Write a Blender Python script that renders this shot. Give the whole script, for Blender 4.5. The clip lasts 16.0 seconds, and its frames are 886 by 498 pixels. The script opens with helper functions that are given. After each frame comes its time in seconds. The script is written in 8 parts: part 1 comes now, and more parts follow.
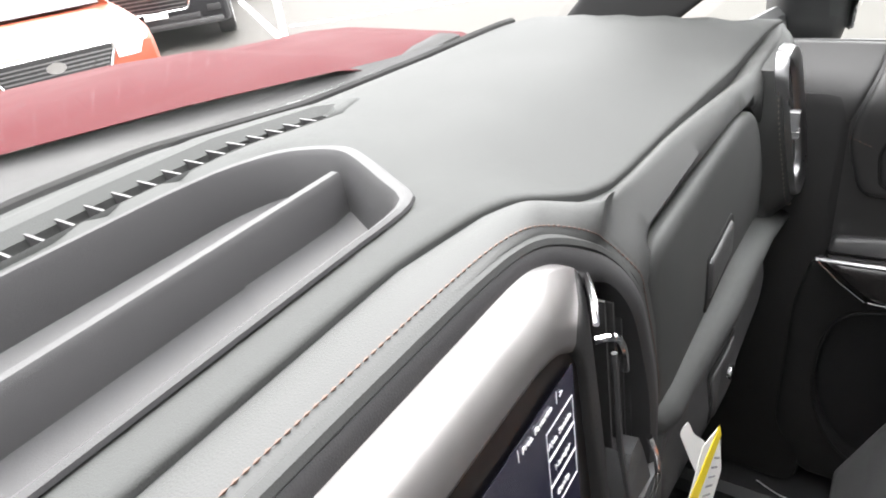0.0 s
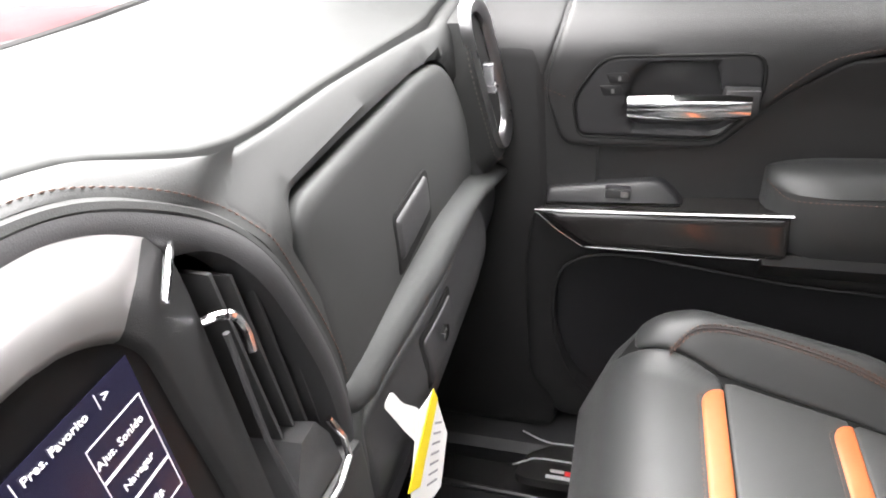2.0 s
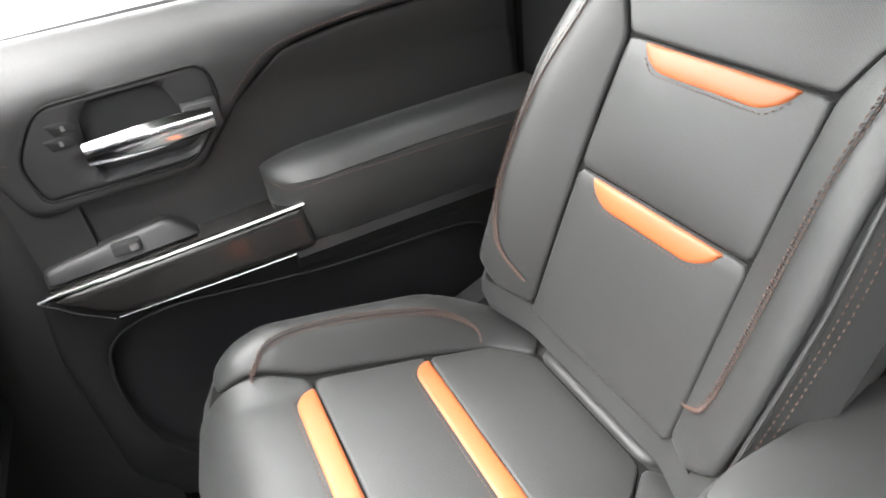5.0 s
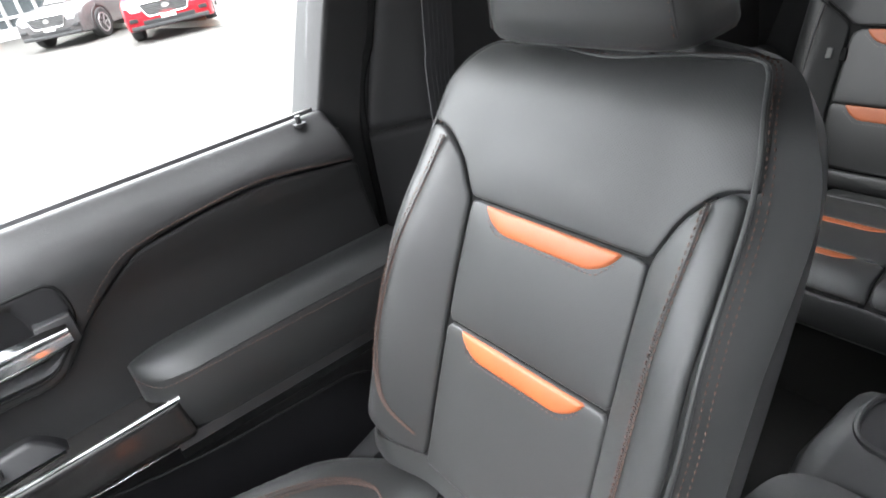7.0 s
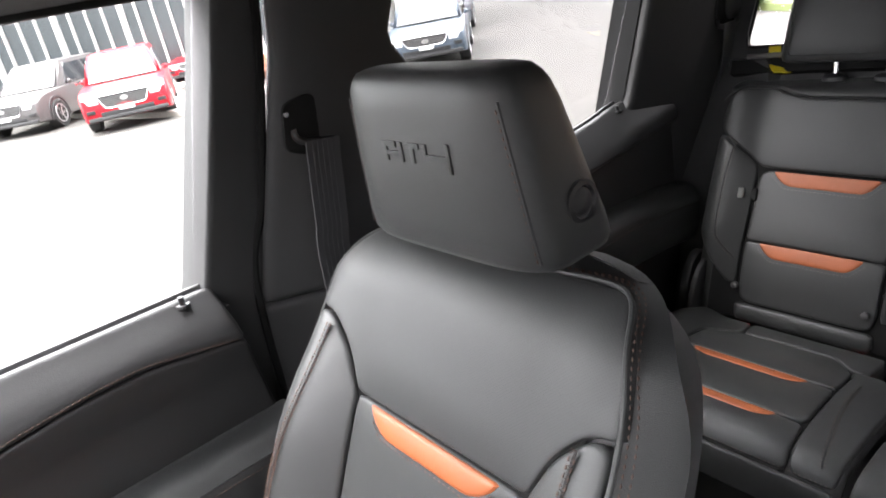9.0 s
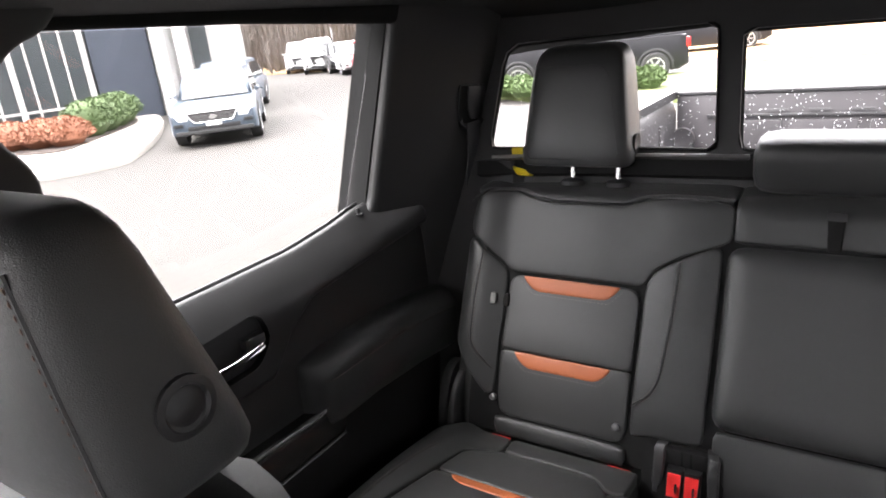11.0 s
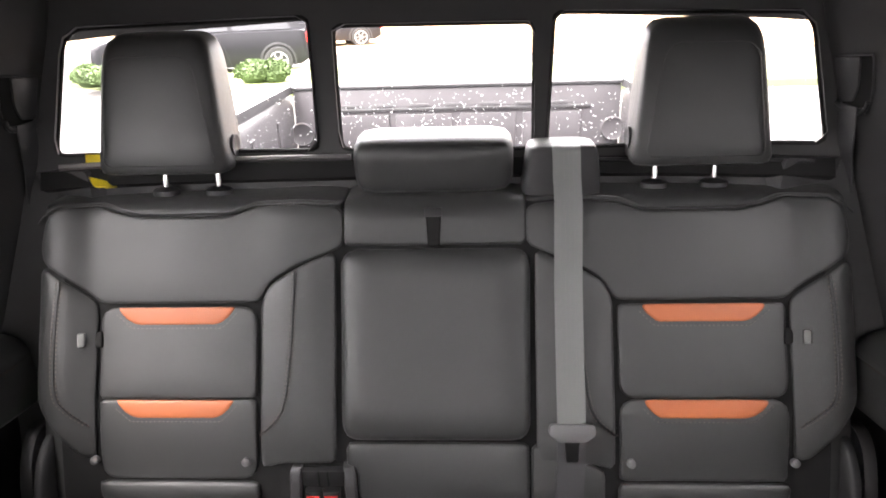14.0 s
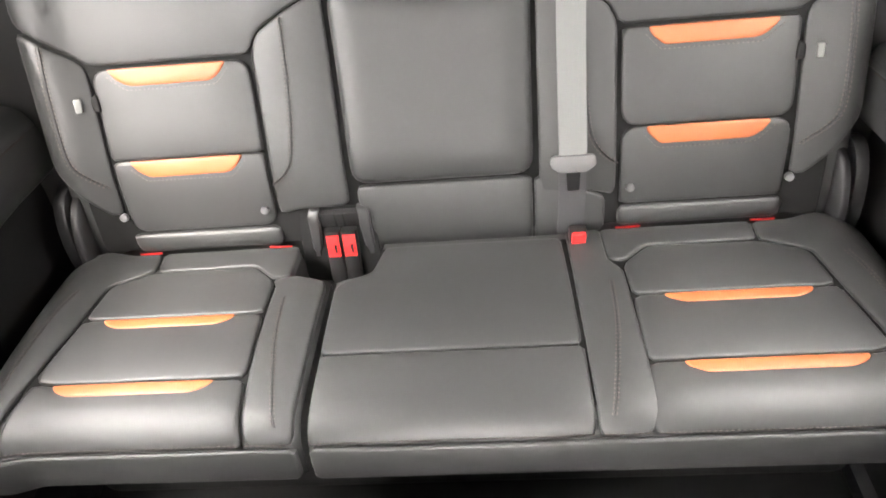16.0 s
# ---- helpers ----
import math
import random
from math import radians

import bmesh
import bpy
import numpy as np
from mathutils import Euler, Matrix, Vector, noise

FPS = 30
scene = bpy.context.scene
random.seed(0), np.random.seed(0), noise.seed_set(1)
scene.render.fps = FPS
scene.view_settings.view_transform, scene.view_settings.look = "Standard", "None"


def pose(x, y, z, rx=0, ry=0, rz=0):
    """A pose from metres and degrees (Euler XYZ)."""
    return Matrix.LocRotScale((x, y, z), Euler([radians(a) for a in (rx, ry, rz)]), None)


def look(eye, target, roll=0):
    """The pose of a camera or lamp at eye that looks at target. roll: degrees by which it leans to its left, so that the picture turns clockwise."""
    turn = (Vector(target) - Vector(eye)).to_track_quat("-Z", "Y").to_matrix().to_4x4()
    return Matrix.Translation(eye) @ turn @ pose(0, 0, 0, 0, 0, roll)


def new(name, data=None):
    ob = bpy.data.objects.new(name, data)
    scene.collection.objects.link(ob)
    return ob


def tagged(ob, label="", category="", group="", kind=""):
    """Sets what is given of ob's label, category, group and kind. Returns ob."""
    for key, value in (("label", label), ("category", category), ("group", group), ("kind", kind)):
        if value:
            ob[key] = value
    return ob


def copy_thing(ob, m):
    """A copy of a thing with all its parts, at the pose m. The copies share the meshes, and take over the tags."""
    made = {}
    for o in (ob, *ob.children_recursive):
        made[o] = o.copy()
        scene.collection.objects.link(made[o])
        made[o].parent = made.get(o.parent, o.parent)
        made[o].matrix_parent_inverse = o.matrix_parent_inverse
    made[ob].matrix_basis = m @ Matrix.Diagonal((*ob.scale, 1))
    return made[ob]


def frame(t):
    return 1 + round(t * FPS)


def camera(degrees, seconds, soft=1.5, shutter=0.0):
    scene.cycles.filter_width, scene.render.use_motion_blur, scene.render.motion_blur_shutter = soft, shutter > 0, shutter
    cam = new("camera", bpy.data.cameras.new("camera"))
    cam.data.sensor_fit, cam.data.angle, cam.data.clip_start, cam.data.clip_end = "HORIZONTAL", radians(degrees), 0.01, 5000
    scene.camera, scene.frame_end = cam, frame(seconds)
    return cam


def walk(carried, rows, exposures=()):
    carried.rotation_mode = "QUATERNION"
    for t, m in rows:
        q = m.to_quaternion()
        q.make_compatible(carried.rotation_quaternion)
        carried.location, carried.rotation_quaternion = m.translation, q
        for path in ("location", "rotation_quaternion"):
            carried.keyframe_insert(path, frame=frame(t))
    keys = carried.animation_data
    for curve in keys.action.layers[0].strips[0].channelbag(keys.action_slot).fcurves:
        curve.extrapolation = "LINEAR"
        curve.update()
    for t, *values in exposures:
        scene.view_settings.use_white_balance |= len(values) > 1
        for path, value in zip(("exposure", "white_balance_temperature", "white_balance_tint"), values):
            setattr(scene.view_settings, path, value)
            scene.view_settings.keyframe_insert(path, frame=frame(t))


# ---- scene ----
cam = camera(67.7, 16.0, soft=1.9)
PATH = [
    (0, (-0.222, 0.596, 1.16), (1.168, 1.627, 0.157), -7.9),
    (0.5, (-0.193, 0.57, 1.155), (1.281, 1.456, 0.134), -7.9),
    (1, (-0.17, 0.541, 1.141), (1.359, 1.292, 0.093), -7.5),
    (1.5, (-0.151, 0.523, 1.12), (1.416, 1.168, 0.058), -6.8),
    (2, (-0.133, 0.51, 1.099), (1.47, 1.024, 0.019), -5.4),
    (2.5, (-0.118, 0.491, 1.084), (1.527, 0.814, -0.008), -4.1),
    (3, (-0.111, 0.472, 1.07), (1.57, 0.588, -0.007), -3.2),
    (3.5, (-0.102, 0.461, 1.059), (1.586, 0.383, -0.012), -3.7),
    (4, (-0.099, 0.456, 1.057), (1.559, 0.177, -0.026), -5.2),
    (4.5, (-0.096, 0.437, 1.052), (1.501, -0.036, -0.055), -6.9),
    (4.7, (-0.099, 0.425, 1.046), (1.476, -0.104, -0.068), -7.8),
    (6.8, (-0.103, 0.346, 1.142), (1.388, -0.556, 0.161), -11.9),
    (7, (-0.103, 0.335, 1.15), (1.394, -0.585, 0.195), -12.3),
    (7.5, (-0.099, 0.324, 1.181), (1.398, -0.658, 0.289), -12.2),
    (8, (-0.093, 0.294, 1.208), (1.398, -0.74, 0.368), -12.0),
    (8.2, (-0.094, 0.278, 1.217), (1.397, -0.771, 0.394), -11.9),
    (10.3, (-0.099, 0.0, 1.246), (1.281, -1.302, 0.614), -10.0),
    (10.5, (-0.092, -0.022, 1.241), (1.213, -1.4, 0.61), -9.1),
    (11, (-0.06, -0.064, 1.228), (1.019, -1.622, 0.589), -6.3),
    (11.5, (-0.045, -0.095, 1.211), (0.779, -1.8, 0.565), -4.3),
    (12, (-0.044, -0.131, 1.221), (0.527, -1.923, 0.541), -3.4),
    (12.5, (-0.049, -0.16, 1.2), (0.298, -2.01, 0.522), -2.0),
    (13, (-0.057, -0.194, 1.199), (0.12, -2.059, 0.5), -0.9),
    (13.5, (-0.075, -0.207, 1.209), (0.027, -2.078, 0.508), -1.1),
    (14, (-0.085, -0.208, 1.214), (0.015, -2.068, 0.486), -1.8),
    (14.5, (-0.091, -0.222, 1.241), (0.023, -2.005, 0.341), -3.3),
    (15, (-0.088, -0.228, 1.249), (0.03, -1.877, 0.123), -5.2),
    (15.5, (-0.087, -0.234, 1.251), (0.045, -1.73, -0.071), -6.6),
    (16, (-0.102, -0.232, 1.247), (0.059, -1.626, -0.178), -7.9),
]
EXPOSURES = [(0.0, 3.0, 6550, 13), (1.0, 3.12, 6500, 16), (1.5, 3.6, 6600, 15), (2.0, 3.85, 6650, 15), (2.5, 4.4, 6650, 16), (3.5, 4.7, 6750, 15), (4.7, 4.1, 6650, 12), (7.0, 3.85, 6250, 13), (8.2, 3.85, 6350, 15), (10.5, 4.2, 6550, 18), (11.5, 4.25, 6550, 17), (12.0, 4.35, 6550, 16), (12.5, 4.7, 6550, 16), (13.0, 4.9, 6600, 17), (14.0, 5.05, 6750, 20), (14.5, 5.1, 6750, 21), (15.0, 5.55, 6850, 20), (15.5, 5.95, 6900, 20), (16.0, 6.4, 7000, 17)]
walk(cam, [(t, look(eye, target, roll)) for t, eye, target, roll in PATH], EXPOSURES)

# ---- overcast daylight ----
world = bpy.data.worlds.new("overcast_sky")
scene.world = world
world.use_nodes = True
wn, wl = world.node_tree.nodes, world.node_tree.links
sky = wn.new("ShaderNodeTexSky")
sky.sky_type, sky.sun_disc = "NISHITA", False
sky.sun_elevation, sky.sun_rotation = radians(50), radians(34)
sky.air_density, sky.dust_density = 1.0, 4.0
pale = wn.new("ShaderNodeHueSaturation")
pale.inputs["Saturation"].default_value = 0.12
wl.new(sky.outputs["Color"], pale.inputs["Color"])
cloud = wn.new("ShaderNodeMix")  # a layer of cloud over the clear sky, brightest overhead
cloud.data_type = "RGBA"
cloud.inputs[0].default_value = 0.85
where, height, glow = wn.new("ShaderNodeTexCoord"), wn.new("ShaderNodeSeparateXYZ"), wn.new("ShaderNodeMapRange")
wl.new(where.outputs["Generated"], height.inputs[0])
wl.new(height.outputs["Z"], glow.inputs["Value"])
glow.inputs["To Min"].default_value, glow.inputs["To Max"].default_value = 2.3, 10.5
toward, side_bias, bright = wn.new("ShaderNodeVectorMath"), wn.new("ShaderNodeMapRange"), wn.new("ShaderNodeMath")
toward.operation = "DOT_PRODUCT"  # made-up bias of the cloud light: brighter rear passenger side, dimmer driver side
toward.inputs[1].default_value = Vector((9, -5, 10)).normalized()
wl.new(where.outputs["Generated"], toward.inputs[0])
wl.new(toward.outputs["Value"], side_bias.inputs["Value"])
side_bias.interpolation_type = "SMOOTHSTEP"
side_bias.inputs["From Min"].default_value, side_bias.inputs["From Max"].default_value = -0.7, 1.0
side_bias.inputs["To Min"].default_value, side_bias.inputs["To Max"].default_value = 0.35, 1.8
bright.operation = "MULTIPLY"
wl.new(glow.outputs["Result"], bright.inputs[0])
wl.new(side_bias.outputs["Result"], bright.inputs[1])
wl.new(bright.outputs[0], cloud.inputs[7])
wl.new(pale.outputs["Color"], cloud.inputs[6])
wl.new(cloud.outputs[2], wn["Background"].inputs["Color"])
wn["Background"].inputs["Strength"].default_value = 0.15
sun = new("sun", bpy.data.lights.new("sun", "SUN"))
sun.data.energy, sun.data.angle, sun.data.color = 0.4, radians(25), (1.0, 0.97, 0.93)
sun.matrix_world = look((6, 9, 14), (0, 0, 0))

# ---- tools ----
from mathutils.geometry import delaunay_2d_cdt


def V(*a):
    return Vector(a)


def thing(name, at, label, category, group="", kind=""):
    ob = new(name)
    ob.location = at
    ob.empty_display_size = 0.05
    return tagged(ob, label, category, group, kind)


def mesh_of(name, verts, faces, mat, smooth=True, angle=40):
    me = bpy.data.meshes.new(name)
    me.from_pydata([tuple(v) for v in verts], [], faces)
    me.materials.append(mat)
    if smooth:
        me.polygons.foreach_set("use_smooth", [True] * len(me.polygons))
        if angle:
            me.set_sharp_from_angle(angle=radians(angle))
    me.update()
    return me


def put(name, geo, mat, parent=None, label="", kind="", smooth=True, angle=40):
    """One mesh object from (verts, faces), under a thing or a part."""
    ob = new(name, mesh_of(name, geo[0], geo[1], mat, smooth, angle))
    if parent:
        ob.parent = parent
        ob.matrix_parent_inverse = Matrix.Translation(-parent.location) if parent.type == "EMPTY" else Matrix.Identity(4)
    return tagged(ob, label, kind=kind)


def join(*geos):
    vs, fs = [], []
    for v, f in geos:
        n = len(vs)
        vs += list(v)
        fs += [tuple(i + n for i in face) for face in f]
    return vs, fs


def moved(geo, m):
    return [m @ Vector(v) for v in geo[0]], geo[1]


def flipped(geo):
    """Mirror image in x."""
    return [V(-v[0], v[1], v[2]) for v in geo[0]], [tuple(reversed(f)) for f in geo[1]]


def line(pts, step=0.01, closed=False):
    """Points at even steps along a polyline of any dimension."""
    p = np.array([tuple(q) for q in pts], float)
    if closed:
        p = np.vstack([p, p[:1]])
    seg = np.linalg.norm(np.diff(p, axis=0), axis=1)
    at = np.concatenate([[0], np.cumsum(seg)])
    n = max(2, int(round(at[-1] / step)))
    s = np.linspace(0, at[-1], n + 1)
    out = np.stack([np.interp(s, at, p[:, k]) for k in range(p.shape[1])], 1)
    return out[:-1] if closed else out


def rounded(pts, r, closed=True, n=5):
    """A polygon or polyline with its corners rounded by about r (one number, or one a corner)."""
    p = [np.array(q, float) for q in pts]
    m, out = len(p), []
    for i, q in enumerate(p):
        ri = r[i] if isinstance(r, (list, tuple)) else r
        if (not closed and i in (0, m - 1)) or ri <= 0:
            out.append(q)
            continue
        a, b = p[i - 1] - q, p[(i + 1) % m] - q
        la, lb = np.linalg.norm(a), np.linalg.norm(b)
        k = min(ri, la * 0.48, lb * 0.48)
        a, b = q + a / la * k, q + b / lb * k
        for t in np.linspace(0, 1, n):
            out.append((1 - t) ** 2 * a + 2 * t * (1 - t) * q + t * t * b)
    return out


def flow(pts, n=8, closed=False):
    """A smooth curve through points."""
    p = [np.array(q, float) for q in pts]
    m, out = len(p), []
    for i in range(m if closed else m - 1):
        a, b, c, d = (p[(i + k) % m] if closed else p[min(max(i + k, 0), m - 1)] for k in (-1, 0, 1, 2))
        for t in np.linspace(0, 1, n, endpoint=False):
            out.append(0.5 * (2 * b + (c - a) * t + (2 * a - 5 * b + 4 * c - d) * t * t + (3 * b - a - 3 * c + d) * t**3))
    if not closed:
        out.append(p[-1])
    return out


def edge_distance(q, poly):
    a, b = poly, np.roll(poly, -1, 0)
    d = b - a
    w = q[:, None, :] - a[None]
    t = np.clip((w * d).sum(-1) / np.maximum((d * d).sum(-1), 1e-12), 0, 1)
    return np.sqrt(((w - t[..., None] * d) ** 2).sum(-1)).min(1)


def inside(q, poly):
    x, y = q[:, 0][:, None], q[:, 1][:, None]
    a, b = poly, np.roll(poly, -1, 0)
    cond = (a[:, 1] > y) != (b[:, 1] > y)
    cut = (b[:, 0] - a[:, 0]) * (y - a[:, 1]) / np.where(b[:, 1] == a[:, 1], 1e-12, b[:, 1] - a[:, 1]) + a[:, 0]
    return (cond & (x < cut)).sum(1) % 2 == 1


def oriented(p):
    a = (p[:, 0] * np.roll(p[:, 1], -1) - np.roll(p[:, 0], -1) * p[:, 1]).sum()
    return p if a > 0 else p[::-1]


def normal_of(S, u, v, flip=False, e=1e-4):
    n = (S(u + e, v) - S(u - e, v)).cross(S(u, v + e) - S(u, v - e)).normalized()
    return -n if flip else n


def panel(outline, S, thick=0.010, edge=0.010, puff=0.004, reach=0.06, step=0.012, skirt=0.014, grid=0.02, holes=(), flip=False, firm=0.2, rim_firm=0.0):
    """A stuffed piece over the surface S(u, v), with rounded edges that run down into its seam."""
    poly = oriented(line(outline, step, True))
    cuts = [oriented(line(h, step, True)) for h in holes]
    pts, edges = [], []
    for loop in [poly] + cuts:
        n0, n = len(pts), len(loop)
        pts += list(loop)
        edges += [(n0 + i, n0 + (i + 1) % n) for i in range(n)]
    nb = len(pts)
    tang = np.roll(poly, -1, 0) - np.roll(poly, 1, 0)
    inn = np.stack([-tang[:, 1], tang[:, 0]], 1) / np.maximum(np.linalg.norm(tang, axis=1), 1e-9)[:, None]
    extra = []
    for k in (0.08, 0.3, 0.65, 1.1):
        ring = poly + inn * edge * k
        ok = inside(ring, poly) & (edge_distance(ring, poly) > edge * k * 0.8)
        extra.append(ring[ok])
    lo, hi = poly.min(0), poly.max(0)
    gx, gy = np.meshgrid(np.arange(lo[0], hi[0], grid), np.arange(lo[1], hi[1], grid))
    gx = gx + (np.arange(gx.shape[0]) % 2)[:, None] * grid * 0.5
    g = np.stack([gx.ravel(), gy.ravel()], 1)
    if len(g):
        ok = inside(g, poly)
        g = g[ok]
        if len(g):
            extra.append(g[edge_distance(g, poly) > edge * 1.1 + grid * 0.3])
    q = np.vstack([np.array(pts)] + [x for x in extra if len(x)])
    for c in cuts:
        keep = ~inside(q, c)
        keep[:nb] = True
        far = edge_distance(q, c) > grid * 0.25
        far[:nb] = True
        q = q[keep & far]
    vs, _, fs, _, _, _ = delaunay_2d_cdt([Vector(p) for p in q], edges, [], 1, 1e-6)
    w = np.array([tuple(p) for p in vs])
    tri = [f for f in fs]
    cen = np.array([w[list(f)].mean(0) for f in tri])
    ok = inside(cen, poly)
    for c in cuts:
        ok &= ~inside(cen, c)
    tri = [tuple(f) for f, k in zip(tri, ok) if k]
    d = edge_distance(w, poly)
    h = thick * (firm + (1 - firm) * np.sqrt(1 - (1 - np.minimum(d / edge, 1)) ** 2)) + puff * (1 - (1 - np.minimum(d / reach, 1)) ** 2)
    for c in cuts:
        dc = edge_distance(w, c)
        h = np.minimum(h, thick * (rim_firm + (1 - rim_firm) * np.sqrt(1 - (1 - np.minimum(dc / edge, 1)) ** 2)) + puff)
    verts = [S(u, v) + normal_of(S, u, v, flip) * k for (u, v), k in zip(w, h)]
    faces = []
    for f in tri:
        a, b, c = w[f[0]], w[f[1]], w[f[2]]
        ccw = (b[0] - a[0]) * (c[1] - a[1]) - (b[1] - a[1]) * (c[0] - a[0]) > 0
        faces.append(f if ccw != flip else f[::-1])
    count = {}
    for f in faces:
        for i in range(3):
            e = (f[i], f[(i + 1) % 3])
            count[e] = 1
    rim = [e for e in count if (e[1], e[0]) not in count]
    low = {}
    for e in rim:
        for i in e:
            if i not in low:
                low[i] = len(verts)
                verts.append(S(*w[i]) - normal_of(S, *w[i], flip) * skirt)
    faces += [(e[1], e[0], low[e[0]], low[e[1]]) for e in rim]
    return verts, faces


def tube(path, r, n=8, closed=False, flat=1.0):
    """A round or flattened bar along a path; r is one number or one a point."""
    p = [Vector(q) for q in path]
    m = len(p)
    rs = r if isinstance(r, (list, tuple)) else [r] * m
    verts, faces, side = [], [], None
    for i in range(m):
        t = (p[(i + 1) % m] - p[i - 1]) if closed else (p[min(i + 1, m - 1)] - p[max(i - 1, 0)])
        t.normalize()
        if side is None:
            side = t.orthogonal().normalized() if abs(t.z) > 0.95 else t.cross(V(0, 0, 1)).normalized()
        side = (side - t * side.dot(t)).normalized()
        up = side.cross(t)
        for k in range(n):
            a = 2 * math.pi * k / n
            verts.append(p[i] + side * math.cos(a) * rs[i] + up * math.sin(a) * rs[i] * flat)
    for i in range(m if closed else m - 1):
        for k in range(n):
            a, b = i * n + k, i * n + (k + 1) % n
            c, d = ((i + 1) % m) * n + (k + 1) % n, ((i + 1) % m) * n + k
            faces.append((a, d, c, b))
    if not closed:
        faces.append(tuple(range(n)))
        faces.append(tuple(reversed(range((m - 1) * n, m * n))))
    return verts, faces


def loft(rings, closed=True, cap=True):
    """Skin over rings of equal length."""
    n, verts, faces = len(rings[0]), [], []
    for ring in rings:
        verts += [Vector(q) for q in ring]
    for i in range(len(rings) - 1):
        for k in range(n if closed else n - 1):
            a, b = i * n + k, i * n + (k + 1) % n
            faces.append((a, b, b + n, a + n))
    if cap and closed:
        faces.append(tuple(reversed(range(n))))
        faces.append(tuple(range((len(rings) - 1) * n, len(rings) * n)))
    return verts, faces


def prism(poly, to3, depth, bevel=0.0):
    """A flat polygon given depth, with an optional chamfer; to3(a, b, d) places it."""
    p = np.array([tuple(q) for q in poly], float)
    p = oriented(p)
    rings = []
    if bevel:
        c = p.mean(0)
        t = np.roll(p, -1, 0) - np.roll(p, 1, 0)
        inn = np.stack([-t[:, 1], t[:, 0]], 1) / np.maximum(np.linalg.norm(t, axis=1), 1e-9)[:, None]
        rings = [(p + inn * bevel, 0), (p + inn * bevel * 0.3, bevel * 0.3), (p, bevel), (p, depth)]
    else:
        rings = [(p, 0), (p, depth)]
    return loft([[to3(a, b, d) for a, b in ring] for ring, d in rings])


def box(lo, hi, r=0.004):
    """A box with rounded edges."""
    bm = bmesh.new()
    bmesh.ops.create_cube(bm, size=1)
    lo, hi = Vector(lo), Vector(hi)
    for v in bm.verts:
        v.co = Vector([(lo[k] + hi[k]) / 2 + v.co[k] * (hi[k] - lo[k]) for k in range(3)])
    if r:
        bmesh.ops.bevel(bm, geom=bm.edges[:], offset=r, segments=2, affect="EDGES", profile=0.6)
    bm.verts.index_update()
    geo = [v.co.copy() for v in bm.verts], [tuple(v.index for v in f.verts) for f in bm.faces]
    bm.free()
    return geo


def drape(S, pts, lift=0.0, step=0.008, flip=False):
    """A curve given on a surface, laid into space."""
    return [S(u, v) + normal_of(S, u, v, flip) * lift for u, v in line(pts, step)]


def stitches(path, dash=0.0055, gap=0.0022, r=0.0012):
    """A row of sewn stitches along a path."""
    pts = line(path, (dash + gap) / 2)
    geos = []
    k = dash / (dash + gap)
    for i in range(0, len(pts) - 2, 2):
        a, b = pts[i], pts[i + 1] + (pts[i + 2] - pts[i + 1]) * max(0, 2 * k - 1)
        t = b - a
        l = np.linalg.norm(t)
        if l < 1e-6:
            continue
        t = Vector(t / l)
        s = t.orthogonal().normalized() * r
        w = t.cross(s)
        A, B, M = Vector(a), Vector(b), Vector((a + b) / 2)
        vs = [A] + [M + x for x in (s, w, -s, -w)] + [B]
        fs = [(0, 2, 1), (0, 3, 2), (0, 4, 3), (0, 1, 4), (5, 1, 2), (5, 2, 3), (5, 3, 4), (5, 4, 1)]
        geos.append((vs, fs))
    return join(*geos)


def sewn(S, pts, lift, flip):
    """Two rows of thread along a line, laced across between them."""
    rows = [drape(S, [(u + off, v) for u, v in pts], lift, 0.0035, flip) for off in (-0.0035, 0.0035)]
    lace = [q for pair in zip(*rows) for q in pair]
    return [stitches(row) for row in rows] + [tube(lace, 0.0005, 4)]


def smooth01(a, b, x):
    t = min(max((x - a) / (b - a), 0.0), 1.0)
    return t * t * (3 - 2 * t)


def table(x, xs, ys):
    return float(np.interp(x, xs, ys))


def lettering(name, text, size, m, mat, parent, depth=0.0003):
    cu = bpy.data.curves.new(name, "FONT")
    cu.body, cu.size, cu.extrude, cu.resolution_u = text, size, depth, 2
    tmp = bpy.data.objects.new(name, cu)
    me = bpy.data.meshes.new_from_object(tmp)
    bpy.data.objects.remove(tmp)
    geo = [m @ v.co for v in me.vertices], [tuple(p.vertices) for p in me.polygons]
    return put(name, geo, mat, parent, smooth=False)

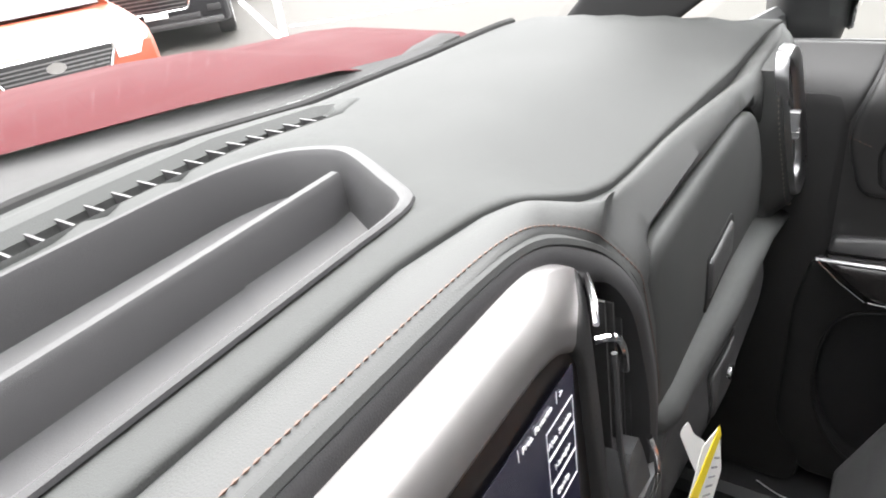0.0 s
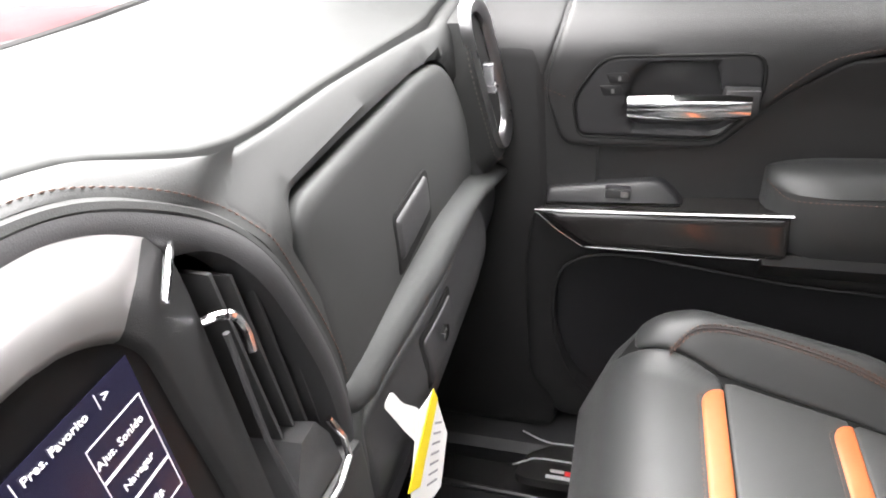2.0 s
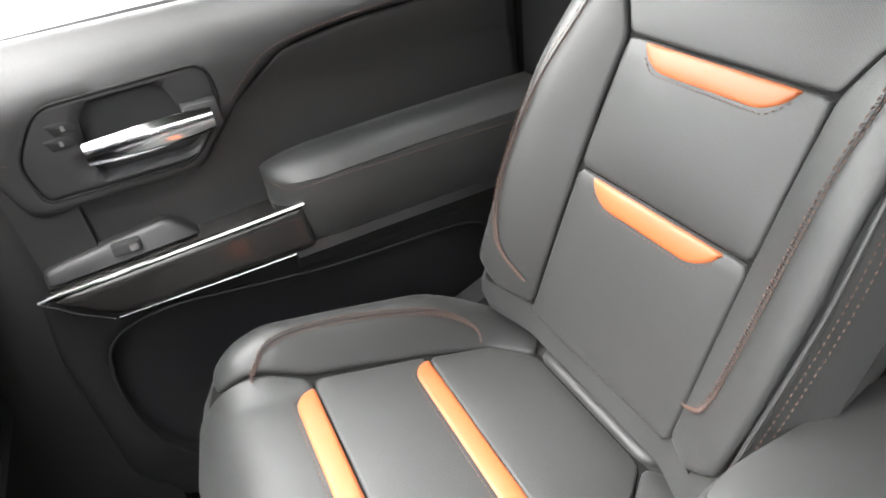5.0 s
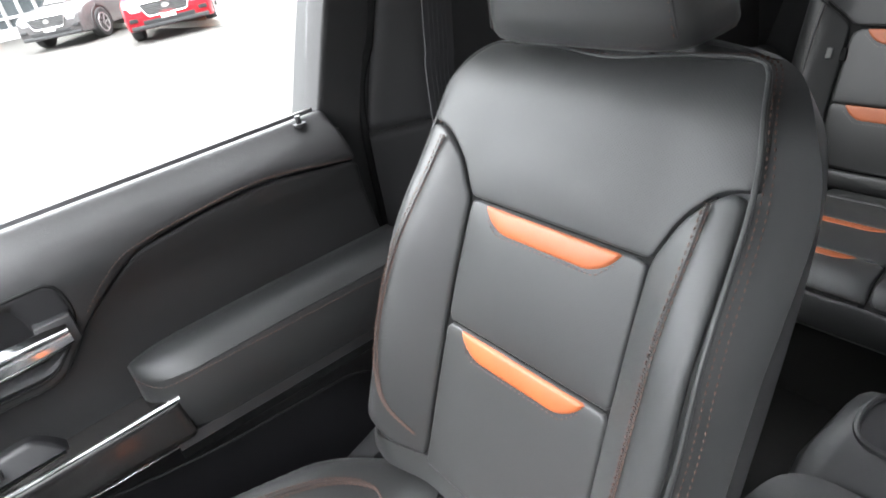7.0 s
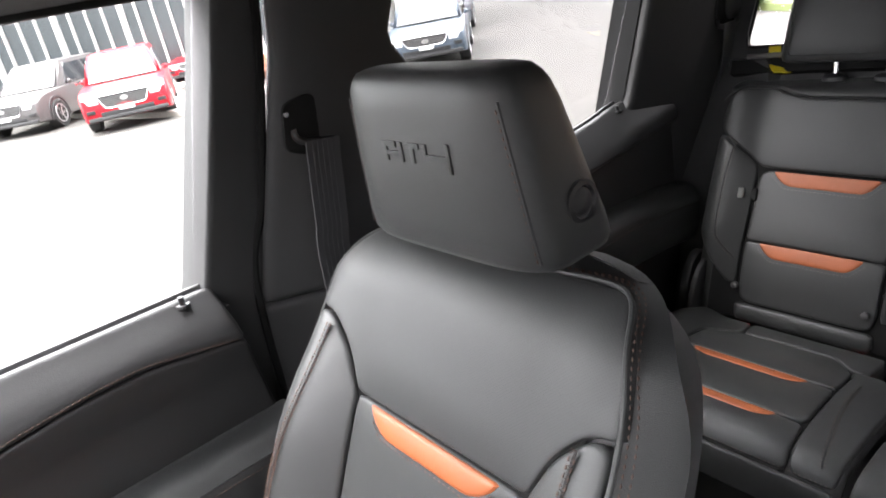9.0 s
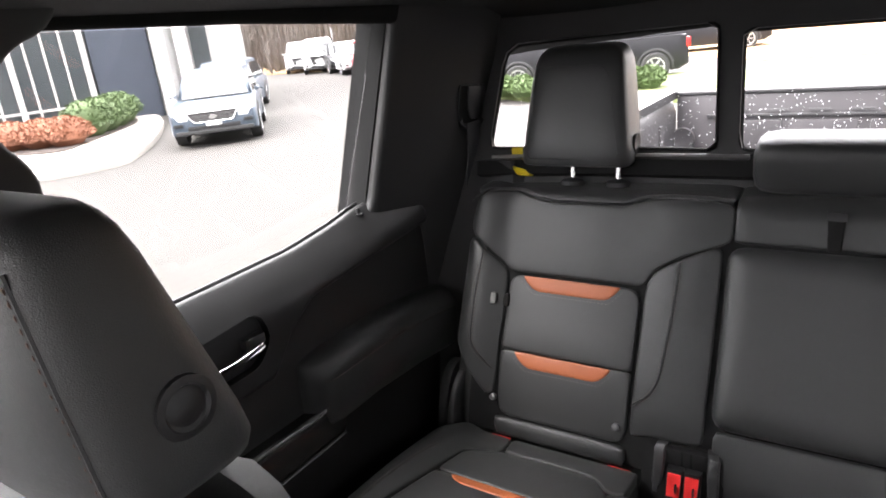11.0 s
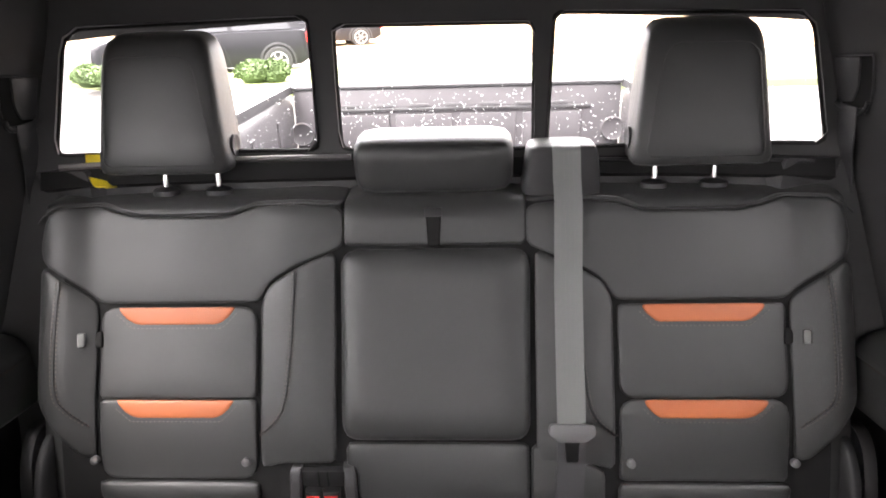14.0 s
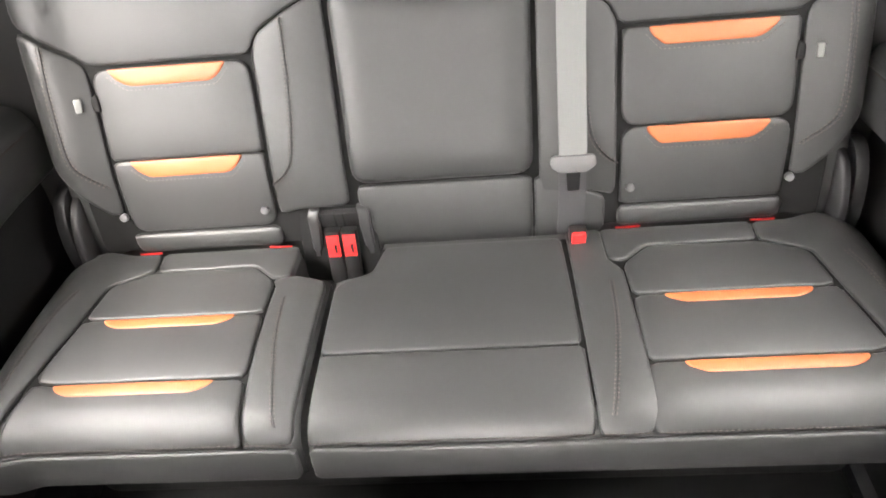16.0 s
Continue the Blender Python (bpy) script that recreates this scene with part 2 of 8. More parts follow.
# ---- materials ----
def material(name, color, rough=0.5, metal=0.0, vary=0.12, vary_scale=9.0, grain=0.0, grain_scale=900.0, grain_kind="noise",
             dents=0.0, dents_scale=30.0, coat=0.0, spec=0.5, rough_vary=0.08):
    m = bpy.data.materials.new(name)
    m.use_nodes = True
    n, l = m.node_tree.nodes, m.node_tree.links
    b = n["Principled BSDF"]
    b.inputs["Metallic"].default_value = metal
    b.inputs["Coat Weight"].default_value = coat
    b.inputs["Coat Roughness"].default_value = 0.06
    b.inputs["Specular IOR Level"].default_value = spec
    tc = n.new("ShaderNodeTexCoord")
    big = n.new("ShaderNodeTexNoise")
    big.inputs["Scale"].default_value, big.inputs["Detail"].default_value = vary_scale, 5.0
    l.new(tc.outputs["Object"], big.inputs["Vector"])
    mix = n.new("ShaderNodeMix")
    mix.data_type = "RGBA"
    dark = [c * (1 - vary) for c in color]
    light = [min(1, c * (1 + vary)) for c in color]
    mix.inputs[6].default_value, mix.inputs[7].default_value = (*dark, 1), (*light, 1)
    l.new(big.outputs["Fac"], mix.inputs[0])
    l.new(mix.outputs[2], b.inputs["Base Color"])
    mr = n.new("ShaderNodeMapRange")
    mr.inputs["To Min"].default_value, mr.inputs["To Max"].default_value = max(0.02, rough - rough_vary), min(1, rough + rough_vary)
    l.new(big.outputs["Fac"], mr.inputs["Value"])
    l.new(mr.outputs["Result"], b.inputs["Roughness"])
    last = None
    if grain:
        if grain_kind == "noise":
            g = n.new("ShaderNodeTexNoise")
            g.inputs["Detail"].default_value = 3.0
            out = g.outputs["Fac"]
        else:
            g = n.new("ShaderNodeTexVoronoi")
            g.feature = "DISTANCE_TO_EDGE" if grain_kind == "hide" else "F1"
            out = g.outputs["Distance"]
        g.inputs["Scale"].default_value = grain_scale
        l.new(tc.outputs["Object"], g.inputs["Vector"])
        bp = n.new("ShaderNodeBump")
        bp.inputs["Strength"].default_value, bp.inputs["Distance"].default_value = grain, 0.001
        l.new(out, bp.inputs["Height"])
        last = bp
    if dents:
        g = n.new("ShaderNodeTexNoise")
        g.inputs["Scale"].default_value, g.inputs["Detail"].default_value = dents_scale, 2.0
        l.new(tc.outputs["Object"], g.inputs["Vector"])
        bp = n.new("ShaderNodeBump")
        bp.inputs["Strength"].default_value, bp.inputs["Distance"].default_value = dents, 0.004
        l.new(g.outputs["Fac"], bp.inputs["Height"])
        if last:
            l.new(last.outputs["Normal"], bp.inputs["Normal"])
        last = bp
    if last:
        l.new(last.outputs["Normal"], b.inputs["Normal"])
    return m


def perforated(name, color, rough, pitch):
    """Leather pricked with rows of fine holes."""
    m = material(name, color, rough, grain=0.25, grain_scale=700, grain_kind="hide", dents=0.12, dents_scale=14, vary=0.1)
    n, l = m.node_tree.nodes, m.node_tree.links
    b = n["Principled BSDF"]
    tc = n.new("ShaderNodeTexCoord")
    sc = n.new("ShaderNodeVectorMath")
    sc.operation = "SCALE"
    sc.inputs["Scale"].default_value = 1 / pitch
    l.new(tc.outputs["Object"], sc.inputs[0])
    sep = n.new("ShaderNodeSeparateXYZ")
    l.new(sc.outputs[0], sep.inputs[0])

    def op(kind, a, c=None):
        o = n.new("ShaderNodeMath")
        o.operation = kind
        for i, x in enumerate((a, c)):
            if x is None:
                continue
            if isinstance(x, (int, float)):
                o.inputs[i].default_value = x
            else:
                l.new(x, o.inputs[i])
        return o.outputs[0]

    yz = op("ADD", op("MULTIPLY", sep.outputs["Z"], 0.85), op("MULTIPLY", sep.outputs["Y"], -0.85))
    p, q = op("ADD", sep.outputs["X"], yz), op("SUBTRACT", sep.outputs["X"], yz)
    fp, fq = op("SUBTRACT", op("FRACT", p), 0.5), op("SUBTRACT", op("FRACT", q), 0.5)
    r = op("SQRT", op("ADD", op("MULTIPLY", fp, fp), op("MULTIPLY", fq, fq)))
    hole = op("MULTIPLY", op("LESS_THAN", r, 0.18), 0.75)
    old = b.inputs["Base Color"].links[0].from_socket
    mix = n.new("ShaderNodeMix")
    mix.data_type = "RGBA"
    l.new(hole, mix.inputs[0])
    l.new(old, mix.inputs[6])
    mix.inputs[7].default_value = (0.008, 0.008, 0.008, 1)
    l.new(mix.outputs[2], b.inputs["Base Color"])
    return m


LEATHER = material("seat_leather", (0.030, 0.031, 0.0307), 0.42, grain=0.35, grain_scale=650, grain_kind="hide", dents=0.18, dents_scale=14)
PERF = perforated("perforated_leather", (0.030, 0.031, 0.0307), 0.48, 0.0042)
for _m in (LEATHER, PERF):  # a soft nap that catches light along its edges
    _m.node_tree.nodes["Principled BSDF"].inputs["Sheen Weight"].default_value = 0.06
    _m.node_tree.nodes["Principled BSDF"].inputs["Specular IOR Level"].default_value = 0.48
    _m.node_tree.nodes["Principled BSDF"].inputs["Sheen Roughness"].default_value = 0.45
ORANGE = material("orange_leather", (0.38, 0.102, 0.033), 0.45, grain=0.3, grain_scale=650, grain_kind="hide", vary=0.06)
THREAD = material("brown_thread", (0.085, 0.048, 0.036), 0.7, vary=0.2, vary_scale=300)
THREAD_DARK = material("grey_thread", (0.10, 0.085, 0.075), 0.7, vary=0.2, vary_scale=300)
DASH = material("dash_soft_skin", (0.036, 0.0372, 0.0367), 0.62, spec=0.27, grain=0.22, grain_scale=650, grain_kind="hide", dents=0.05, vary=0.08)
DASH_FINE = material("dash_top_skin", (0.038, 0.0395, 0.0388), 0.72, spec=0.14, grain=0.35, grain_scale=1100, grain_kind="noise", vary=0.06)
HIDE = material("hood_hide", (0.030, 0.030, 0.031), 0.55, spec=0.3, grain=0.22, grain_scale=700, grain_kind="hide")
PILLAR = material("pillar_trim", (0.040, 0.040, 0.0403), 0.62, spec=0.3, grain=0.3, grain_scale=1300, vary=0.15)
SEAL = material("rubber_seal", (0.012, 0.012, 0.012), 0.85, spec=0.15, vary=0.1)
PLASTIC = material("grey_plastic", (0.033, 0.033, 0.034), 0.45, grain=0.3, grain_scale=1500, vary=0.08)
TRAYSKIN = material("tray_plastic", (0.030, 0.030, 0.031), 0.55, spec=0.35, grain=0.3, grain_scale=1500, vary=0.08)
HARD = material("hard_black_door_plastic", (0.013, 0.013, 0.0133), 0.55, spec=0.3, grain=0.3, grain_scale=1300, vary=0.15)
BLACK = material("black_plastic", (0.018, 0.018, 0.019), 0.42, grain=0.3, grain_scale=1300, vary=0.15)
DOORSKIN = material("door_soft_skin", (0.018, 0.018, 0.0182), 0.42, grain=0.35, grain_scale=500, grain_kind="hide", vary=0.1)
GLOSS = material("smoked_gloss_trim", (0.016, 0.015, 0.0145), 0.22, coat=0.25, vary=0.3, vary_scale=20)
BEZEL = material("black_screen_bezel", (0.006, 0.006, 0.0065), 0.30, spec=0.3, vary=0.1)
CHROME = material("chrome", (0.82, 0.82, 0.83), 0.10, metal=1.0, vary=0.03, rough_vary=0.04)
SATIN = material("satin_silver", (0.25, 0.24, 0.24), 0.42, metal=0.9, vary=0.06, vary_scale=40, grain=0.1, grain_scale=2500, rough_vary=0.06)
RING = material("dark_satin_ring", (0.36, 0.36, 0.365), 0.30, metal=1.0, vary=0.1, vary_scale=40)
CARPET = material("black_carpet", (0.012, 0.012, 0.012), 0.95, grain=1.0, grain_scale=600, vary=0.35, vary_scale=60)
RUBBER = material("black_rubber", (0.014, 0.014, 0.015), 0.35, grain=0.2, grain_scale=900, vary=0.2)
CLOTH = material("black_headliner", (0.014, 0.014, 0.0145), 0.95, grain=0.6, grain_scale=900, vary=0.2)
BELT = material("grey_belt_webbing", (0.15, 0.155, 0.15), 0.6, grain=0.5, grain_scale=1200, vary=0.06)
BELT_DARK = material("dark_belt_webbing", (0.045, 0.045, 0.047), 0.6, grain=0.5, grain_scale=1200, vary=0.1)
GREYP = material("mid_grey_plastic", (0.10, 0.10, 0.10), 0.5, grain=0.2, grain_scale=1500)
RED = material("red_button_plastic", (0.75, 0.03, 0.03), 0.35, vary=0.05)
YELLOW = material("yellow_tag", (0.80, 0.62, 0.02), 0.6, vary=0.05)
PAPER = material("white_paper", (0.80, 0.80, 0.78), 0.6, vary=0.03)
INK = material("grey_ink", (0.30, 0.30, 0.31), 0.7)


def glass(name, tint=(1, 1, 1), gloss=1.0):
    m = bpy.data.materials.new(name)
    m.use_nodes = True
    n, l = m.node_tree.nodes, m.node_tree.links
    n.remove(n["Principled BSDF"])
    tr, gl, fr, mx = (n.new(k) for k in ("ShaderNodeBsdfTransparent", "ShaderNodeBsdfGlossy", "ShaderNodeLayerWeight", "ShaderNodeMixShader"))
    tr.inputs["Color"].default_value = (*tint, 1)
    gl.inputs["Roughness"].default_value = 0.02
    fr.inputs["Blend"].default_value = 0.5
    steep, fac = n.new("ShaderNodeMath"), n.new("ShaderNodeMath")
    steep.operation, fac.operation = "POWER", "MULTIPLY_ADD"
    steep.inputs[1].default_value = 5.0
    fac.inputs[1].default_value, fac.inputs[2].default_value = 0.6 * gloss, 0.035 * gloss
    l.new(fr.outputs["Facing"], steep.inputs[0])
    l.new(steep.outputs[0], fac.inputs[0])
    l.new(fac.outputs[0], mx.inputs[0])
    l.new(tr.outputs[0], mx.inputs[1])
    l.new(gl.outputs[0], mx.inputs[2])
    l.new(mx.outputs[0], n["Material Output"].inputs["Surface"])
    return m


GLASS = glass("clear_glass", (0.96, 0.98, 0.97))
SHIELD = glass("windshield_glass", (0.96, 0.98, 0.97), 0.3)
TINTED = glass("tinted_glass", (0.68, 0.69, 0.685), 0.9)

# ---- cab shell ----
FLOOR_Z, GROUND_Z, ROOF_Z = 0.05, -0.70, 1.285


def side_x(z):
    """Where the side glass stands: it leans in towards the roof."""
    return 0.815 - 0.22 * (z - 0.88)


floor = tagged(put("floor", box((-0.80, -1.50, -0.02), (0.80, 1.30, FLOOR_Z), 0.01), CARPET), "black carpeted cab floor with tunnel", "floor", kind="structure")


def roof_ring(y, drop):
    zs = ROOF_Z - drop
    half = [(-0.80, zs - 0.018), (-0.735, zs - 0.015), (-0.66, zs - 0.008), (-0.5, zs), (-0.25, zs + 0.012), (0, zs + 0.016)]
    low = half + [(-x, z) for x, z in reversed(half[:-1])]
    return [V(x, y, z) for x, z in low] + [V(0.82, y, zs + 0.10), V(-0.82, y, zs + 0.10)]


ceiling = tagged(put("ceiling", loft([roof_ring(y, d) for y, d in ((-1.56, 0.13), (-1.48, 0.065), (-1.36, 0.02), (-1.1, 0.0), (-0.3, -0.01), (0.3, 0.0), (0.50, 0.02))]), CLOTH), "black woven cloth headliner", "headliner", kind="structure")

# back wall of the cab with its three window openings
BW = radians(15.5)


def back(x, v, d=0.0):
    return V(x, -1.398 - math.sin(BW) * v + math.cos(BW) * d + 0.055 * (abs(x) / 0.7) ** 4, 0.951 + math.cos(BW) * v + math.sin(BW) * d)


OPENINGS = [
    [(0.201, -0.005), (0.674, 0.004), (0.651, 0.205), (0.632, 0.228), (0.214, 0.236)],
    [(-0.192, -0.008), (0.161, -0.005), (0.171, 0.219), (-0.194, 0.216)],
    [(-0.685, 0.002), (-0.213, -0.008), (-0.228, 0.232), (-0.648, 0.222), (-0.662, 0.20)],
]
holes = [rounded(o, 0.018) for o in OPENINGS]
outer = [(-0.80, -0.95), (0.80, -0.95), (0.80, 0.31), (-0.80, 0.31)]
wall_back = tagged(put("wall_back", panel(outer, lambda x, v: back(x, v, 0.0), 0.004, 0.006, 0, skirt=0.010, grid=0.07, step=0.03, holes=holes), PILLAR), "black trimmed rear wall of the cab", "wall", kind="structure")
for k, o in enumerate(OPENINGS):
    w = thing(f"window_{k + 1}", back(o[0][0], o[0][1]), "rear cab window pane wet with rain, thin black seal", "window", "rear cab windows", "structure")
    seal = [back(a, b, -0.004) for a, b in line(rounded(o, 0.018), 0.012, True)]
    put("seal", tube(seal, 0.005, 6, True), SEAL, w)
    pane = put("pane", panel([(a * 1.004, b) for a, b in rounded(o, 0.012)], lambda x, v: back(x, v, -0.010), 0.0008, 0.001, 0, skirt=0.002, grid=0.12, step=0.04), TINTED, w)

# chrome sill line under the sliding rear window, and the black rail under it
rail = thing("window_rail", (0, -1.38, 0.93), "black sliding-window rail with a bright top lip", "rail")
put("lip", tube([back(x, -0.018, 0.016) for x in np.linspace(0.14, 0.66, 24)], 0.006, 6), SATIN, rail)
put("lip", tube([back(x, -0.030, 0.016) for x in np.linspace(-0.24, -0.66, 24)], 0.004, 6), BLACK, rail)
put("channel", loft([[back(x, b, d) for b, d in ((-0.024, 0), (-0.024, 0.016), (-0.055, 0.02), (-0.06, 0))] for x in np.linspace(-0.69, 0.69, 40)]), SEAL, rail)

# pillars, built for one side and mirrored
def side_slab(poly, x_in=0.0, depth=0.05, bevel=0.008):
    """A slab in the side of the cab from a (y, z) outline, its inner face x_in inside the glass line."""
    return panel(poly, lambda y, z: V(side_x(max(z, 0.80)) - x_in + bevel, y, z), bevel, bevel * 1.2, 0, skirt=depth, step=0.02, grid=0.035, flip=True)


def corner(y, z, d=0.0):
    """The rear corner pillar turns in towards the back window; d is proud of its face."""
    return V(0.946 + 0.183 * y - 0.15 * (z - 1.05) - d, y + 0.18 * d, z)


A_PILLAR = [(0.50, 1.215), (0.44, 1.27), (0.46, 1.30), (0.60, 1.29), (1.00, 0.97), (1.10, 0.86), (0.90, 0.86), (0.86, 0.93)]
B_UP = rounded([(-0.135, 0.825), (-0.205, 1.175), (-0.215, 1.30), (-0.47, 1.30), (-0.445, 1.264), (-0.412, 1.253), (-0.392, 1.235), (-0.375, 1.181), (-0.382, 1.160), (-0.403, 1.137), (-0.413, 1.115), (-0.412, 1.06), (-0.43, 0.825)], 0.02)
B_LOW = rounded([(-0.128, 0.12), (-0.112, 0.65), (-0.132, 0.822), (-0.43, 0.822), (-0.45, 0.12)], 0.015)
B_FRAME = [(-0.052, 0.87), (-0.135, 1.175), (-0.165, 1.30), (-0.220, 1.30), (-0.208, 1.175), (-0.140, 0.825), (-0.135, 0.12), (-0.04, 0.12), (-0.04, 0.84)]
C_PILLAR = rounded([(-1.00, 0.86), (-1.045, 0.90), (-1.105, 1.236), (-1.11, 1.31), (-1.44, 1.31), (-1.375, 0.86), (-1.36, 0.12), (-1.20, 0.12), (-1.18, 0.86)], 0.012)
TOP_RAIL = [(0.56, 1.252), (0.44, 1.272), (-0.45, 1.268), (-0.75, 1.259), (-1.12, 1.240), (-1.2, 1.33), (0.5, 1.33)]
for sgn in (1, -1):
    fix = (lambda g: g) if sgn > 0 else flipped
    side = "passenger" if sgn > 0 else "driver"
    tagged(put("pillar_a", fix(side_slab(A_PILLAR, 0.035)), PILLAR), "black moulded windshield pillar trim", "pillar", kind="structure")
    turned = lambda y, z: V(side_x(max(z, 0.80)) - 0.022 - 0.050 * smooth01(-0.12, -0.27, y) + 0.014, y, z)
    p = tagged(put("pillar_b", fix(panel(B_UP, turned, 0.014, 0.018, 0, skirt=0.07, step=0.015, grid=0.02, flip=True)), PILLAR), "dark grey moulded door pillar trim with belt guide", "pillar", kind="structure")
    tagged(put("pillar_b", fix(panel(B_LOW, turned, 0.014, 0.018, 0, skirt=0.07, step=0.015, grid=0.03, flip=True)), PILLAR), "dark grey lower door pillar trim", "pillar", kind="structure")
    tagged(put("trim_seal", fix(side_slab(B_FRAME, 0.012, 0.07, 0.008)), PILLAR), "dark grey door frame behind the front window", "trim", kind="structure")
    tagged(put("trim_seal", fix(tube(flow([V(side_x(max(z, 0.80)) - 0.016, y + 0.004, z) for y, z in ((-0.131, 0.30), (-0.134, 0.825), (-0.170, 0.99), (-0.202, 1.16), (-0.214, 1.26))], 6), 0.0065, 8)), SEAL), "black rubber seal beside the door pillar", "trim", kind="structure")
    tagged(put("pillar_c", fix(panel(C_PILLAR, lambda y, z: corner(y, z, -0.014), 0.014, 0.018, 0, skirt=0.014, step=0.02, grid=0.035, flip=True)), PILLAR), "black rear corner pillar trim", "pillar", kind="structure")
    tagged(put("trim_quarter", fix(prism([(-1.035, 0.84), (-1.045, 0.90), (-1.105, 1.236), (-1.11, 1.31), (-1.33, 1.31), (-1.33, 0.84)], lambda y, z, d: V(corner(y, z).x + 0.022 + d, y, z), 0.07)), SEAL), "black body quarter behind the corner trim", "trim", kind="structure")
    tagged(put("trim_rail", fix(side_slab(TOP_RAIL, 0.02, 0.05, 0.01)), SEAL), "black roof rail trim over the doors", "trim", kind="structure")
    # panes
    for o, lab in (([(0.90, 0.86), (0.46, 1.27), (-0.15, 1.27), (-0.05, 0.86)], "clear front door window"), ([(-0.40, 0.84), (-0.40, 1.27), (-1.11, 1.25), (-1.03, 0.86)], "dark tinted rear door window")):
        pane = tagged(put("side_window", fix(prism(o, lambda y, z, d: V(side_x(z) + 0.03 + d, y, z), 0.004)), GLASS if "front" in lab else TINTED, smooth=False), lab + " pane", "window", kind="structure")
        pane.visible_shadow = "rear" in lab
# body sides below the doors, kick panels and firewall close the cab
for sgn in (1, -1):
    fix = (lambda g: g) if sgn > 0 else flipped
    tagged(put("wall_side", fix(box((0.84, -1.50, -0.30), (0.93, 1.25, 0.80), 0.02)), BLACK), "black inner body side behind the doors", "wall", kind="structure")
    tagged(put("sill", fix(prism([(0.70, FLOOR_Z - 0.02), (0.70, 0.085), (0.715, 0.10), (0.84, 0.10), (0.84, FLOOR_Z - 0.02)], lambda x, z, d: V(x, 1.0 - d, z), 2.35, 0.0)), BLACK), "black door sill cover", "sill", kind="structure")
    tagged(put("kick_panel", fix(prism(rounded([(0.60, 0.10), (0.62, 0.84), (1.2, 0.84), (1.2, 0.10)], 0.04), lambda y, z, d: V(0.755 + d, y, z), 0.06, 0.015)), HARD), "black moulded kick panel beside the footwell", "panel", kind="structure")
wall_front = tagged(put("wall_front", box((-0.80, 1.24, -0.2), (0.80, 1.30, 0.90), 0.02), CARPET), "black carpeted firewall under the dashboard", "wall", kind="structure")

# windshield
def shield(x, v):
    """Raked and bowed windshield; v runs up from its foot."""
    return V(x * (1 - 0.12 * v), 1.195 - 0.2 * x * x - 0.72 * v, 0.945 - 0.03 * (x / 0.78) ** 2 + 0.35 * v)


windshield = tagged(put("windshield", panel([(-0.80, 0), (0.80, 0), (0.80, 1.0), (-0.80, 1.0)], lambda x, v: shield(x, v), 0.002, 0.002, 0, skirt=0.002, grid=0.08, step=0.05), SHIELD), "clear raked windshield", "windshield", kind="structure")
windshield.visible_shadow = False

# ---- front passenger seat ----
RC = radians(26)
BX, BY, BZ = 0.398, 0.03, 0.46


def back_depth(u, v):
    a = abs(u)
    amp = 0.048 - 0.040 * smooth01(0.26, 0.50, v)
    d = amp * smooth01(0.120, 0.235, a)
    if a > 0.222:
        d -= min(1.0, (a - 0.222) / 0.05) ** 2 * 0.055
    if v > 0.49:
        d -= ((v - 0.49) / 0.08) ** 2 * 0.045
    d += 0.008 * math.sin(min(max(v / 0.5, 0), 1) * math.pi)
    return d


def seat_back(u, v, k=0.0):
    d = back_depth(u, v) + k
    return V(BX + u, BY - math.sin(RC) * v + math.cos(RC) * d, BZ + math.cos(RC) * v + math.sin(RC) * d)


def drawn_in(pts):
    """The facing is a little narrower on its inboard side."""
    return [(u if u > -0.14 else -0.14 + (u + 0.14) * 0.86, v) for u, v in pts]


def mirror(pts, c=0.0):
    return [(2 * c - u, v) for u, v in reversed(pts)]


seat = thing("car_seat", (BX, 0.15, FLOOR_Z), "black leather front passenger seat with orange accents and brown stitching", "car seat")
ring_rows = []
for v, w in flow([(-0.06, 0.20), (-0.03, 0.235), (0.02, 0.256), (0.10, 0.266), (0.25, 0.268), (0.38, 0.266), (0.46, 0.258), (0.52, 0.238), (0.555, 0.208), (0.578, 0.16), (0.588, 0.10)], 3):
    ring = []
    us = np.linspace(-1, 1, 25)
    top = smooth01(0.50, 0.59, v)
    for a in us:
        ring.append(seat_back(w * a, v, -0.002 - 0.005 * smooth01(0.38, 0.47, v) - 0.009 * abs(a) ** 8 - 0.010 * top))
    thick = 0.135 - 0.055 * top
    for a in us[::-1][1:-1]:
        k = (1 - abs(a) ** 5) ** 0.5
        q = seat_back(w * a, v, 0)
        e = back_depth(w * a, v)
        base = seat_back(w * a, v, -e - 0.03 * (1 - k) - thick * k)
        ring.append(base)
    ring_rows.append(ring)
core = put("back_shell", loft(ring_rows), LEATHER, seat, "black leather seat back and sides")

# added black sheet under the facing: seam shade put in as colour
put("back_seam_shade", panel([(-0.19, -0.02), (0.215, -0.02), (0.215, 0.47), (0.19, 0.53), (-0.17, 0.53), (-0.19, 0.47)], lambda u, v: seat_back(u, v, -0.0012), 0.0004, 0.001, 0, skirt=0.001, flip=True), SEAL, seat, "added black sheet that stands in for shade in the seams")
UP_PANEL = rounded([(-0.139, 0.364), (0.139, 0.364), (0.165, 0.413), (0.205, 0.446), (0.238, 0.450), (0.224, 0.514), (0.190, 0.560), (0.10, 0.561), (0.0, 0.551), (-0.10, 0.561), (-0.190, 0.560), (-0.224, 0.514), (-0.238, 0.450), (-0.205, 0.446), (-0.165, 0.413)], [0.01, 0.01, 0.03, 0.03, 0.004, 0.012, 0.012, 0.03, 0.03, 0.03, 0.012, 0.012, 0.004, 0.03, 0.03])
